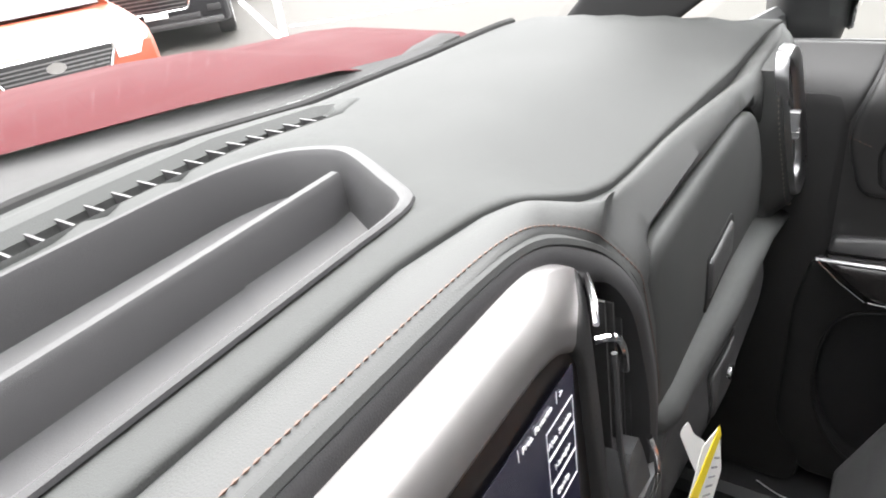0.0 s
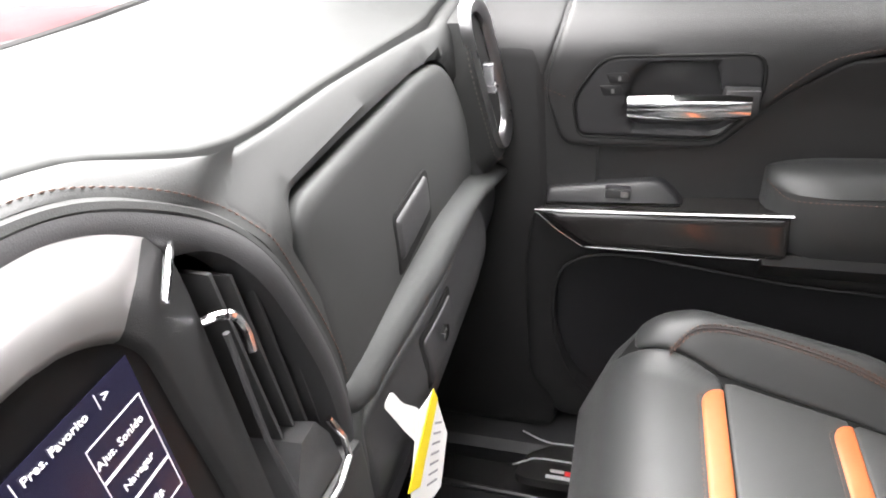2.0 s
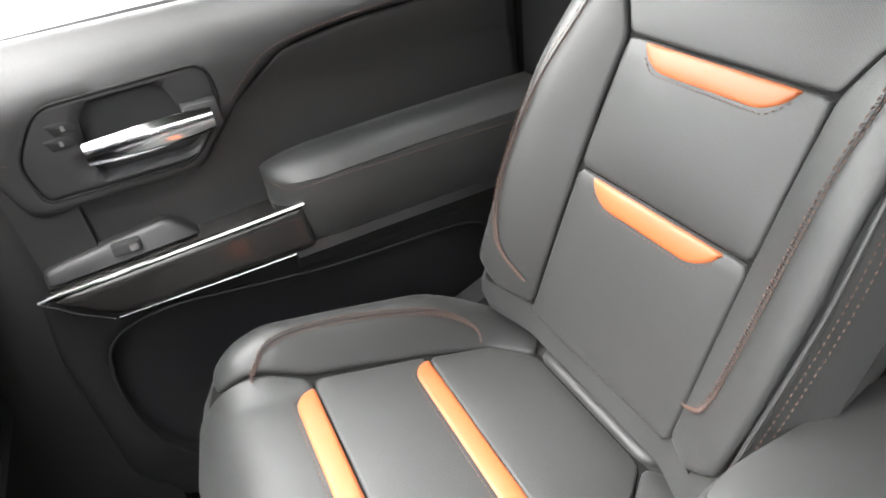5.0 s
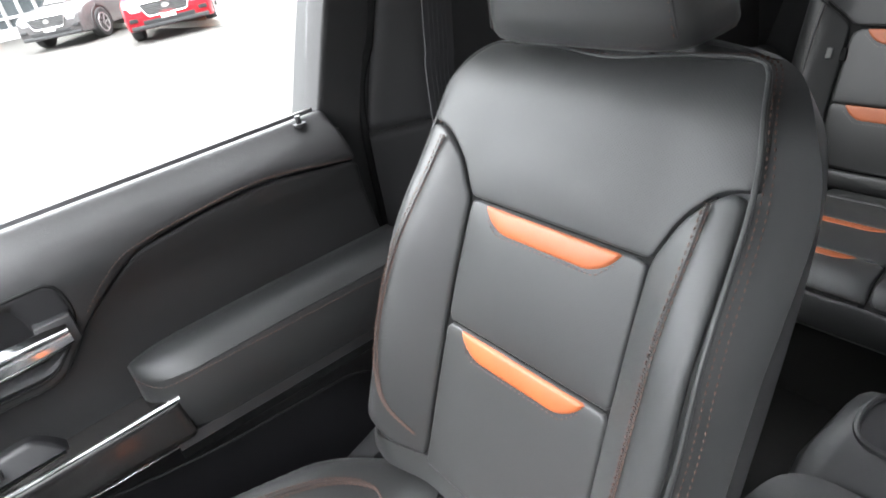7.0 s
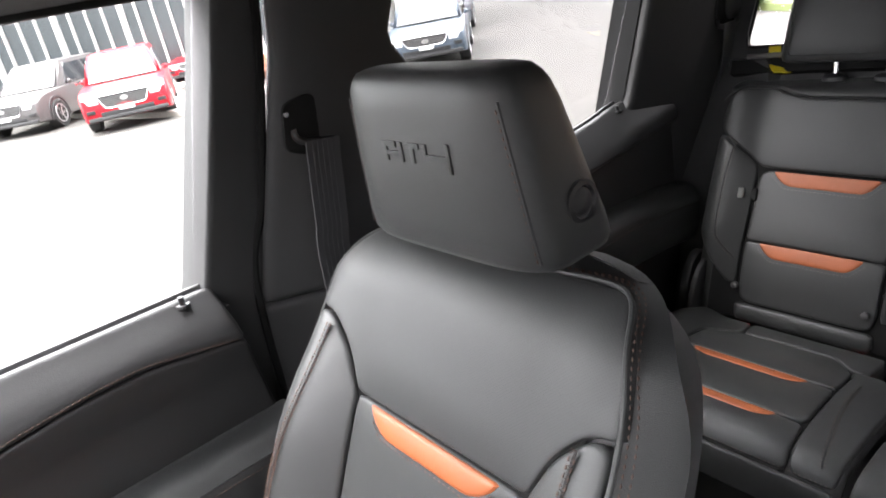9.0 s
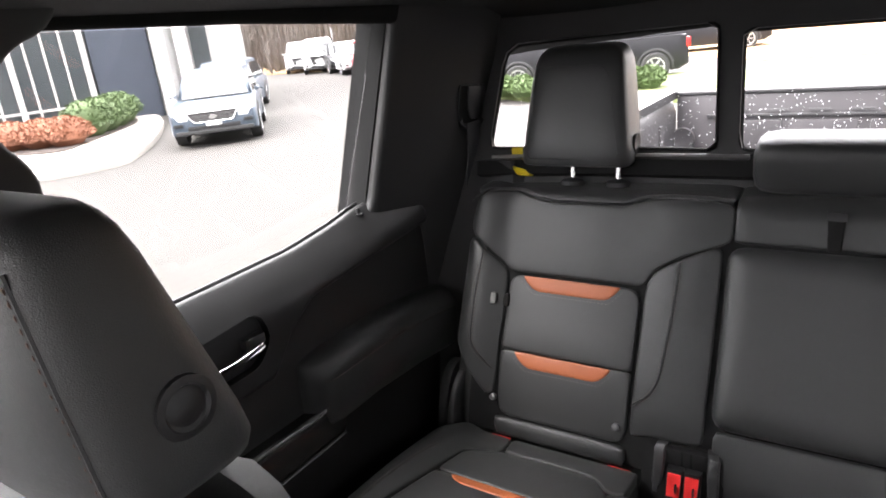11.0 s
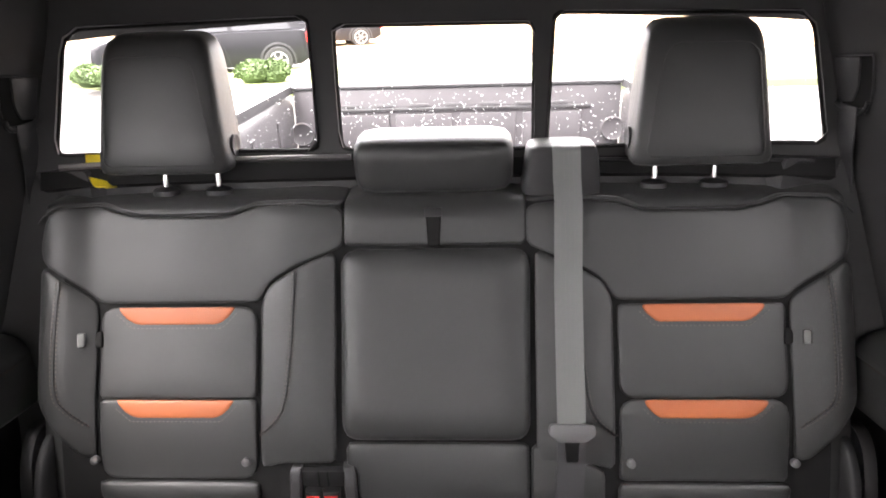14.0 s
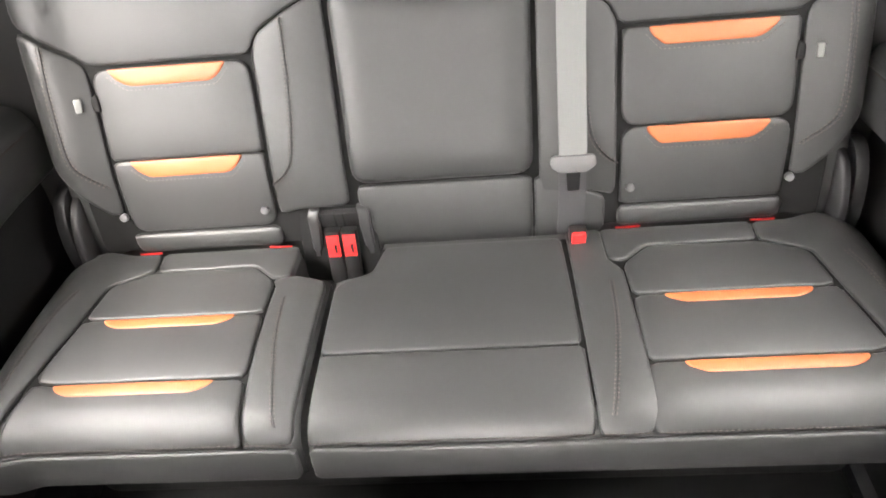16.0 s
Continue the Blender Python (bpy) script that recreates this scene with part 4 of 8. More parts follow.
def pan_core(u0, u1, w1=0.49):
    rows = []
    for i, u in enumerate(np.linspace(u0, u1, 73)):
        e = min(i, 72 - i)
        drop = (0.010, 0.004, 0.001)[e] if e < 3 else 0
        top = [bench_pan(u, w, -0.002 - drop - 0.075 * (1 - smooth01(0.090, 0.100, w)) * smooth01(0.112, 0.122, u) * smooth01(0.272, 0.260, u)) for w in np.linspace(0.0, w1, 50)]
        q = top[-1]
        rows.append(top + [V(u, q.y - 0.03, q.z - 0.03), V(u, -1.10, 0.28)])
    return loft(rows)


put("cushion_core", pan_core(0.192, 0.700), LEATHER, bench)
put("cushion_core", pan_core(-0.724, 0.182), LEATHER, bench)


# black sheets added below the cushion panels, painting the seam shade
for u0, u1 in ((0.275, 0.672), (-0.696, 0.110)):
    put("cushion_seam_shade", panel([(u0, 0.02), (u1, 0.02), (u1, 0.44), (u0, 0.44)], lambda u, v: bench_pan(u, v, -0.0012), 0.0004, 0.001, 0, skirt=0.001, grid=0.03), SEAL, bench, "added black sheet that stands in for shade in the seams")


def cpan(name, pts, r=0.012, S=bench_pan, mat=None, label="", **kw):
    k = dict(thick=0.005, edge=0.005, puff=0.003)
    k.update(kw)
    put(name, panel(rounded(pts, r), S, **k), mat or LEATHER, bench, label)


INS = [[(0.525, 0.062), (0.595, 0.095), (0.603, 0.182), (0.291, 0.182), (0.290, 0.105), (0.338, 0.060)],
       [(0.604, 0.186), (0.622, 0.318), (0.287, 0.318), (0.291, 0.186)],
       [(0.622, 0.322), (0.632, 0.395), (0.640, 0.425), (0.272, 0.425), (0.280, 0.395), (0.287, 0.322)]]
OUTER = [(0.535, 0.0), (0.528, 0.058), (0.600, 0.092), (0.609, 0.19), (0.637, 0.39), (0.645, 0.425), (0.69, 0.41), (0.694, 0.2), (0.69, 0.06), (0.64, 0.0)]
INNER = [(0.30, 0.10), (0.285, 0.11), (0.286, 0.19), (0.282, 0.32), (0.275, 0.395), (0.268, 0.425), (0.200, 0.425), (0.197, 0.11), (0.25, 0.09)]
REARP = [(0.53, 0.0), (0.524, 0.057), (0.336, 0.055), (0.296, 0.095), (0.265, 0.09), (0.265, 0.0)]
for poly in INS + [OUTER, INNER, REARP]:
    cpan("cushion_panel", poly)
    if poly is not INNER:
        cpan("cushion_panel", mirror(poly, MID))
cpan("front_skirt", [(0.198, 0.429), (0.69, 0.429), (0.69, 0.49), (0.198, 0.49)], 0.006)
cpan("front_skirt", [(-0.714, 0.429), (0.178, 0.429), (0.178, 0.49), (-0.714, 0.49)], 0.006)
cpan("cushion_panel", [(-0.224, 0.284), (0.178, 0.284), (0.178, 0.425), (-0.224, 0.425)], 0.008)
cpan("cushion_panel", [(-0.218, 0.02), (0.100, 0.02), (0.118, 0.095), (0.165, 0.112), (0.178, 0.13), (0.178, 0.281), (-0.222, 0.281)], 0.010)
cpan("cushion_panel", [(-0.228, 0.0), (-0.290, 0.0), (-0.290, 0.09), (-0.311, 0.12), (-0.311, 0.19), (-0.312, 0.395), (-0.298, 0.425), (-0.228, 0.425)], 0.008)
threads, seams = [], []
for w0 in (0.186, 0.322):
    x0, x1 = (0.335, 0.568) if w0 < 0.2 else (0.333, 0.592)
    ac = [(x0, w0), (x1, w0), (x1 - 0.008, w0 + 0.012), (x1 - 0.03, w0 + 0.024), (x0 + 0.03, w0 + 0.024), (x0 + 0.008, w0 + 0.012)]
    for side in (ac, mirror(ac, MID)):
        cpan("accent", side, [0.002, 0.002, 0.014, 0.014, 0.014, 0.014], lambda u, v: bench_pan(u, v, 0.004), ORANGE, "orange leather accent strip", thick=0.004, edge=0.005, puff=0.002, skirt=0.008, step=0.006, grid=0.012)
for pts in (flow([(0.650, 0.405), (0.660, 0.34), (0.653, 0.2), (0.640, 0.12)]), flow([(0.262, 0.15), (0.255, 0.25), (0.235, 0.36), (0.225, 0.40)])):
    for side in (pts, mirror(pts, MID)):
        for off in (-0.003, 0.003):
            threads.append(stitches(drape(bench_pan, [(u + off, v) for u, v in side], 0.0084)))
        seams.append(tube(drape(bench_pan, side, 0.0070), 0.0013, 5))
for x0, x1 in ((0.20, 0.275), (0.28, 0.635), (-0.222, 0.176), (-0.295, -0.228), (-0.66, -0.305)):
    threads.append(stitches(drape(bench_pan, [(x0, 0.421), (x1, 0.421)], 0.0072)))
put("stitching", join(*threads), THREAD_DARK, bench, "dark stitching", kind="stuff")
for geo in seams:
    put("seam", geo, BLACK, bench)
put("seat_base", box((-0.70, -1.12, FLOOR_Z), (0.68, -0.78, 0.30), 0.02), CARPET, bench, "black carpeted seat base")

# ---- rear headrests ----
def tall_pad(cx, zlo, zhi, yf, depth, wlo, whi, lean):
    """A tall head restraint that narrows upwards, with well-rounded top corners."""
    rows = []
    for t, kw, kd in ((0.0, 0.93, 0.72), (0.02, 0.975, 0.88), (0.06, 1.0, 0.97), (0.2, 1.0, 1.0), (0.5, 1.0, 1.0), (0.75, 1.0, 0.97), (0.85, 0.985, 0.93), (0.91, 0.95, 0.88), (0.955, 0.89, 0.80), (0.985, 0.80, 0.68), (1.0, 0.66, 0.52)):
        w, dd = (wlo + (whi - wlo) * t) * kw, depth * (1 - 0.2 * t)
        rows.append(((cx, yf - depth / 2 - lean * t, zlo + (zhi - zlo) * t), w / 2, dd * kd / 2, (1, 0, 0), (0, 1, 0)))
    return soft_block(rows, 6.0, 48)


for cx, posts in ((0.470, (0.479, 0.381)), (-0.474, (-0.400, -0.503))):
    h = thing("headrest", (cx, -1.36, 0.90), "tall black leather rear headrest on two chrome posts", "headrest", "rear headrests")
    put("pad", tall_pad(cx, 0.922, 1.160, -1.316, 0.125, 0.242, 0.188, 0.045), LEATHER, h)
    s = 1 if cx > 0 else -1

    def face(u, v, cx=cx):
        t = (v - 0.905) / 0.265
        return V(cx + u, -1.3165 - 0.0345 * t, v)

    rim = line(rounded([(-0.100, 0.940), (0.100, 0.940), (0.074, 1.125), (-0.074, 1.125)], [0.015, 0.015, 0.03, 0.03]), 0.01, True)
    put("seam", tube([face(a, b) + V(0, -0.0005, 0) for a, b in rim], 0.0012, 5, True), LEATHER, h)
    for k in [p - cx for p in posts]:
        put("post", tube([(cx + k, -1.350, 0.875), (cx + k, -1.358, 0.93)], 0.0060, 10), CHROME, h)
        X, Y = (1, 0, 0), (0, 1, 0)
        put("collar", moved(soft_block([((0, 0, -0.008), 0.024, 0.020, X, Y), ((0, 0, 0.000), 0.024, 0.020, X, Y), ((0, 0, 0.003), 0.020, 0.017, X, Y), ((0, 0, 0.0045), 0.012, 0.011, X, Y), ((0, 0, 0.007), 0.009, 0.009, X, Y)], 2.2, 20), pose(cx + k, -1.350, 0.889, 4, 0, 0)), BLACK, h)
    put("button", moved(soft_block([((0, 0, -0.004), 0.020, 0.020, (1, 0, 0), (0, 1, 0)), ((0, 0, 0.003), 0.020, 0.020, (1, 0, 0), (0, 1, 0)), ((0, 0, 0.001), 0.013, 0.013, (1, 0, 0), (0, 1, 0))], 2.0, 20), pose(cx - s * 0.117, -1.385, 0.962, 0, -90 * s, 0)), BLACK, h)
h = thing("headrest", (MID, -1.36, 0.88), "low wide black leather middle headrest", "headrest", "rear headrests")
rowsh = []
for x, s in ((-0.139, 0.55), (-0.136, 0.75), (-0.126, 0.92), (-0.10, 1.0), (0, 1.0), (0.10, 1.0), (0.126, 0.92), (0.136, 0.75), (0.139, 0.55)):
    rowsh.append(((MID + x, -1.365, 0.934), 0.055 * s, 0.050 * s, (0, 1, -0.15), (0, 0.15, 1)))
put("pad", soft_block(rowsh, 3.6), LEATHER, h)
for k in (-0.07, 0.07):
    put("collar", soft_block([((MID + k, -1.360, 0.872), 0.03, 0.014, (1, 0, 0), (0, 1, 0)), ((MID + k, -1.360, 0.892), 0.028, 0.013, (1, 0, 0), (0, 1, 0))], 2.4, 20), BLACK, h)

# ---- dashboard ----
def char_y(x):
    return table(x, [-0.8, 0.0, 0.093, 0.142, 0.20, 0.61, 0.66, 0.69, 0.72, 0.76], [0.79, 0.79, 0.775, 0.762, 0.752, 0.750, 0.742, 0.730, 0.720, 0.712])


def char_z(x):
    return table(x, [-0.8, 0.0, 0.07, 0.105, 0.142, 0.175, 0.21, 0.25, 0.344, 0.50, 0.60, 0.63, 0.66, 0.69, 0.715, 0.735, 0.76], [0.979, 0.979, 0.978, 0.972, 0.957, 0.945, 0.937, 0.932, 0.927, 0.915, 0.907, 0.908, 0.916, 0.930, 0.937, 0.936, 0.925])


def dash_z(x, y):
    zf = table(x, [-0.8, 0.0, 0.1, 0.2, 0.3, 0.5, 0.65, 0.75], [0.978, 0.978, 0.975, 0.963, 0.951, 0.942, 0.940, 0.934])
    t = smooth01(char_y(x), 0.90, y)
    z = char_z(x) * (1 - t) + zf * t
    z += 0.006 * math.sin(min(max((y - 0.75) / 0.4, 0), 1) * math.pi)
    z -= 0.02 * smooth01(1.06, 1.18, y)
    if x > 0.72:
        z -= ((x - 0.72) / 0.04) ** 2 * 0.02
    return z


def dash_top(x, y):
    return V(x, y, dash_z(x, y))


def shield_y(x):
    return 1.165 - 0.2 * x * x


dash = thing("dashboard", (0, 0.95, FLOOR_Z), "dark grey soft-skinned dashboard with brown stitching and open top tray", "dashboard")
xs = np.linspace(-0.76, 0.755, 60)
OUT = [(x, char_y(x) + 0.003) for x in xs] + [(x, shield_y(x)) for x in xs[::-1]]
TRAY = rounded([(-0.30, 0.824), (0.040, 0.824), (0.066, 0.829), (0.128, 0.935), (0.105, 0.972), (0.06, 0.992), (-0.30, 1.005)], [0.03, 0.02, 0.025, 0.025, 0.03, 0.04, 0.03])
SLOT = rounded([(-0.30, 1.022), (0.215, 1.028), (0.222, 1.046), (-0.30, 1.046)], 0.004)
put("top_pad", panel(OUT, dash_top, 0.004, 0.006, 0, skirt=0.03, step=0.02, grid=0.03, holes=[TRAY, SLOT]), DASH_FINE, dash, "soft grey top pad")
# tray tub: outer lip, walls, floor, divider
tray = put("tray", (lambda: loft([[V(x, y, dash_z(x, y) + dz) for x, y in [((px - cx) * k + cx, (py - cy) * k + cy) for px, py in line(TRAY, 0.012, True)]] for cx, cy in [(-0.09, 0.917)] for k, dz in ((1.035, 0.002), (1.028, 0.0045), (1.0, 0.0060), (0.975, 0.005), (0.955, 0.000), (0.93, -0.024), (0.915, -0.036), (0.80, -0.040), (0.4, -0.040))], cap=False))(), TRAYSKIN, dash, "grey plastic open storage tray")
floor_pts = [(x, y) for x, y in rounded([(-0.29, 0.85), (0.06, 0.85), (0.108, 0.94), (0.08, 0.97), (-0.29, 0.99)], 0.02)]
put("tray_floor", prism(floor_pts, lambda x, y, d: V(x, y, 0.9425 - d), 0.02), TRAYSKIN, tray)
div = [(x, 0.921 + 0.002 * x, 0) for x in np.linspace(-0.29, 0.098, 24)]
put("tray_divider", loft([[V(x, y - 0.008, 0.926), V(x, y - 0.006, 0.971), V(x, y - 0.003, 0.976), V(x, y + 0.003, 0.976), V(x, y + 0.006, 0.971), V(x, y + 0.008, 0.926)] for x, y, _ in div]), TRAYSKIN, tray)
put("tray_ledge", prism(rounded([(-0.29, 0.928), (0.09, 0.928), (0.104, 0.945), (0.08, 0.968), (0.04, 0.978), (-0.29, 0.985)], 0.015), lambda x, y, d: V(x, y, 0.956 - d), 0.02, 0.003), TRAYSKIN, tray)
# defroster: raised pod, dark slot, fine blades
POD = rounded([(-0.30, 1.015), (0.222, 1.020), (0.285, 1.048), (0.265, 1.068), (0.20, 1.082), (-0.30, 1.10)], [0.01, 0.01, 0.004, 0.02, 0.04, 0.01])
put("defroster", panel(POD, dash_top, 0.008, 0.012, 0.0, skirt=0.004, step=0.01, grid=0.02, holes=[SLOT]), DASH_FINE, dash, "grey defroster outlet")
put("slot_floor", prism([(-0.30, 1.010), (0.23, 1.010), (0.23, 1.06), (-0.30, 1.06)], lambda x, y, d: V(x, y, dash_z(x, y) - 0.03 - d), 0.004), BLACK, dash)
for x in np.arange(-0.28, 0.21, 0.0215):
    put("blade", box((x, 1.018, dash_z(x, 1.03) - 0.028), (x + 0.0022, 1.052, dash_z(x, 1.03) + 0.002), 0), PLASTIC, dash)
put("sensor", soft_block([((-0.155, 1.012, 0.978), 0.032, 0.014, (1, 0, 0), (0, 1, 0)), ((-0.155, 1.012, 0.988), 0.030, 0.013, (1, 0, 0), (0, 1, 0)), ((-0.155, 1.012, 0.993), 0.022, 0.009, (1, 0, 0), (0, 1, 0))], 3.5, 24), PLASTIC, dash, "grey light sensor cap")
# rear edge of the pad against the glass
put("glass_seal", tube([V(x, shield_y(x) + 0.006, dash_z(x, shield_y(x)) + 0.002) for x in xs[3:-3]], 0.008, 8), SEAL, dash)

def face_y(x, z):
    y = 0.752 - 0.030 * smooth01(0.935, 0.885, z) - 0.006 * smooth01(0.88, 0.75, z)
    y -= 0.016 * smooth01(0.61, 0.70, x) * smooth01(0.92, 0.74, z)
    y -= 0.030 * smooth01(0.61, 0.70, x) * smooth01(0.885, 0.925, z)
    y -= 0.015 * smooth01(0.195, 0.125, x) * smooth01(0.885, 0.94, z)
    return y


def face(x, z):
    return V(x, face_y(x, z), z)


# hood over the centre stack
STITCH = flow([(-0.45, 0.748, 0.990), (-0.20, 0.748, 0.990), (-0.04, 0.746, 0.989), (0.040, 0.745, 0.984), (0.085, 0.742, 0.967), (0.125, 0.737, 0.940), (0.157, 0.731, 0.905), (0.177, 0.725, 0.860), (0.195, 0.718, 0.80), (0.207, 0.711, 0.735), (0.207, 0.705, 0.64), (0.20, 0.70, 0.54)], 7)
n = len(STITCH)


def char_at(i):
    """The pad's edge beside each point of the hood line; below the corner it runs down behind the face."""
    q = STITCH[i]
    x = table(q[0], [-0.45, -0.04, 0.040, 0.085, 0.125, 0.157], [-0.45, -0.02, 0.080, 0.125, 0.165, 0.212])
    return V(x, char_y(x), char_z(x))


band, sew = [], []
last = max(i for i in range(n) if STITCH[i][2] >= 0.915)
for i in range(n):
    b = Vector(STITCH[i])
    a = char_at(min(i, last))
    if i > last:
        a = a.lerp(V(b.x + 0.016, b.y, b.z + 0.004), min(1.0, (i - last) / 6))
    out = (b - a).cross(Vector(STITCH[min(i + 1, n - 1)]) - Vector(STITCH[max(i - 1, 0)])).normalized()
    if out.z - out.y < 0:
        out = -out
    w = smooth01(last - 14, last - 4, i)
    ring = [a.lerp(b, t) + out * (0.006 * math.sin(math.pi * min(1, t + 0.08)) - 0.002 * (t > 0.97)) for t in (0, 0.06, 0.2, 0.5, 0.8, 0.95, 1.0)]
    ring = [q.lerp(face(q.x, q.z) + normal_of(face, q.x, q.z) * 0.0048, w) for q in ring]
    o = out.lerp(normal_of(face, b.x, b.z), w).normalized()
    c = max(0.0, 1 - 0.0065 / max(0.008, (ring[-1] - ring[0]).length))
    c = ring[4].lerp(ring[5], (c - 0.8) / 0.15)
    sew.append(c + o * 0.0009)
    band.append([ring[0] + V(0, 0.012, -0.008)] + ring + [ring[-1] + V(-0.004, 0.014, -0.008)])
put("hood_band", loft(band, closed=False, cap=False), DASH, dash, "soft leather hood band", angle=60)
put("stitching", stitches(sew, 0.0048, 0.0002, 0.0008), THREAD, dash, "brown hood stitching", kind="stuff")
ROLL, base = [], [row[-2] + V(0, 0.003, 0) for row in band]
base = [sum((base[min(max(j, 0), n - 1)] for j in range(i - 4, i + 5)), V(0, 0, 0)) / 9 for i in range(n)]
for q in base:
    s = smooth01(0.985, 0.90, q.z)
    inw = V(-s, 0, s - 1).normalized()
    ROLL.append([q + V(0, -o, 0) + inw * i for o, i in ((-0.008, 0.001), (0.0, 0.0015), (0.004, 0.0025), (0.0075, 0.006), (0.0095, 0.013), (0.0100, 0.020), (0.0075, 0.026), (-0.012, 0.029))])
put("hood_piping", tube([Vector(q) + V(-0.004 * smooth01(0.985, 0.90, q[2]), -0.002, -0.004 * smooth01(0.90, 0.985, q[2])) for q in base], 0.0050, 8), DASH, dash)
put("hood_roll", loft(ROLL, closed=False, cap=False), HIDE, dash, "grained black hood edge")

# passenger face of the dash
left = [(q[0] + 0.003, q[2]) for q in STITCH if q[2] < 0.948]
FACE = [(x, char_z(x) - 0.003) for x in np.linspace(0.150, 0.735, 40)] + [(0.748, 0.86), (0.748, 0.70), (0.70, 0.66), (0.23, 0.66)] + [(a, b) for a, b in left[::-1] if b > 0.66]
GLOVE = rounded([(0.205, 0.70), (0.200, 0.86), (0.212, 0.893), (0.30, 0.892), (0.50, 0.886), (0.565, 0.878), (0.615, 0.845), (0.640, 0.79), (0.645, 0.70)], [0.01, 0.03, 0.02, 0.05, 0.05, 0.04, 0.03, 0.04, 0.01])
HOLE = rounded([(0.201, 0.69), (0.1970, 0.861), (0.2090, 0.8975), (0.30, 0.8965), (0.50, 0.8905), (0.5685, 0.8825), (0.6205, 0.8485), (0.6460, 0.796), (0.651, 0.69)], [0.01, 0.03, 0.02, 0.05, 0.05, 0.04, 0.03, 0.04, 0.01])
put("face", panel(FACE, lambda x, z: face(x, z) + V(0, 0.006, 0), 0.010, 0.008, 0, skirt=0.03, step=0.008, grid=0.010, holes=[HOLE], firm=0.4, rim_firm=0.45), DASH, dash, "soft passenger side face")
put("face_back", prism(HOLE, lambda x, z, d: V(x, face_y(x, z) + 0.022 + d, z), 0.004), BLACK, dash)
glove = put("glove_door", panel(GLOVE, lambda x, z: face(x, z) + V(0, 0.002, 0), 0.007, 0.012, 0.006, 0.08, skirt=0.02, firm=0.2), DASH, dash, "upper glovebox door with soft skin")
# flush black sheet, wider than the pull plate: its edge paints the shaded gap
put("handle", panel(rounded([(0.338, 0.745), (0.444, 0.750), (0.450, 0.802), (0.440, 0.809), (0.342, 0.809)], 0.008), lambda x, z: face(x, z) + V(0, -0.0105, 0), 0.002, 0.003, 0.0, skirt=0.006, step=0.006), SEAL, glove, "black sheet for the shaded gap round the pull plate")
put("pull_plate", panel(rounded([(0.342, 0.760), (0.436, 0.764), (0.440, 0.803), (0.345, 0.803)], 0.006), lambda x, z: face(x, z) + V(0, -0.0112, 0), 0.0045, 0.006, 0.001, skirt=0.004, step=0.006), PLASTIC, glove)

# knee bolster and lower glovebox
rows = []
for x in np.concatenate([[0.196, 0.200, 0.208, 0.225], np.linspace(0.26, 0.60, 12), [0.66, 0.70, 0.73, 0.752]]):
    zt = table(x, [0.19, 0.25, 0.35, 0.46, 0.60, 0.65, 0.70, 0.755], [0.737, 0.741, 0.742, 0.737, 0.713, 0.697, 0.680, 0.664])
    zb = table(x, [0.19, 0.55, 0.60, 0.65, 0.755], [0.693, 0.690, 0.684, 0.668, 0.640])
    k = smooth01(0.188, 0.222, x) ** 0.5
    zm = (zt + zb) / 2
    hh = (zt - zb) / 2
    pr = [(0.760, zt - 0.012)] + [(0.724 - 0.044 * math.copysign(abs(math.cos(q)) ** 0.85, math.cos(q)), zm + hh * math.copysign(abs(math.sin(q)) ** 0.85, math.sin(q))) for q in np.linspace(1.75, -1.45, 15)] + [(0.760, zb + 0.002)]
    ring = []
    for y, z in pr:
        y += 0.013 * smooth01(0.42, 0.22, x)
        ring.append(V(x, 0.742 + (y - 0.742) * (0.35 + 0.65 * k), zm + (z - zm) * (0.45 + 0.55 * k)))
    rows.append(ring)
put("knee_bolster", loft(rows), DASH, dash, "rounded soft knee bolster")
put("knee_end", tube(flow([(0.238, 0.728, 0.704), (0.214, 0.726, 0.700), (0.200, 0.724, 0.680), (0.196, 0.724, 0.63), (0.199, 0.735, 0.55), (0.21, 0.755, 0.46)], 6), 0.022, 16), DASH, dash, "rounded end of the knee bolster")


def lower(x, z):
    return V(x, 0.700 + 0.013 * smooth01(0.42, 0.22, x) + 0.05 * smooth01(0.62, 0.45, z) * 0.9 - 0.004 * smooth01(0.66, 0.63, z), z)


put("lower_face", panel(rounded([(0.198, 0.690), (0.60, 0.688), (0.75, 0.645), (0.75, 0.44), (0.205, 0.44)], 0.02), lambda x, z: lower(x, z) + V(0, 0.008, 0), 0.004, 0.006, 0, skirt=0.05), PLASTIC, dash)
lg = put("lower_glove_door", panel(rounded([(0.206, 0.468), (0.203, 0.668), (0.215, 0.685), (0.585, 0.685), (0.618, 0.667), (0.628, 0.60), (0.628, 0.468)], 0.016), lower, 0.008, 0.010, 0.003, skirt=0.012), PLASTIC, dash, "lower glovebox door")
# black sheet behind the latch plate, painting the dark gap round it
put("latch", panel(rounded([(0.336, 0.600), (0.430, 0.600), (0.434, 0.672), (0.336, 0.672)], 0.008), lambda x, z: lower(x, z) + V(0, -0.0098, 0), 0.002, 0.003, 0.0, skirt=0.006, step=0.006), SEAL, lg, "black sheet for the shaded gap round the latch plate")
put("latch_plate", panel(rounded([(0.342, 0.606), (0.424, 0.606), (0.428, 0.664), (0.342, 0.664)], 0.007), lambda x, z: lower(x, z) + V(0, -0.0108, 0), 0.0035, 0.005, 0.0, skirt=0.004, step=0.006), PLASTIC, lg, "grey latch plate")
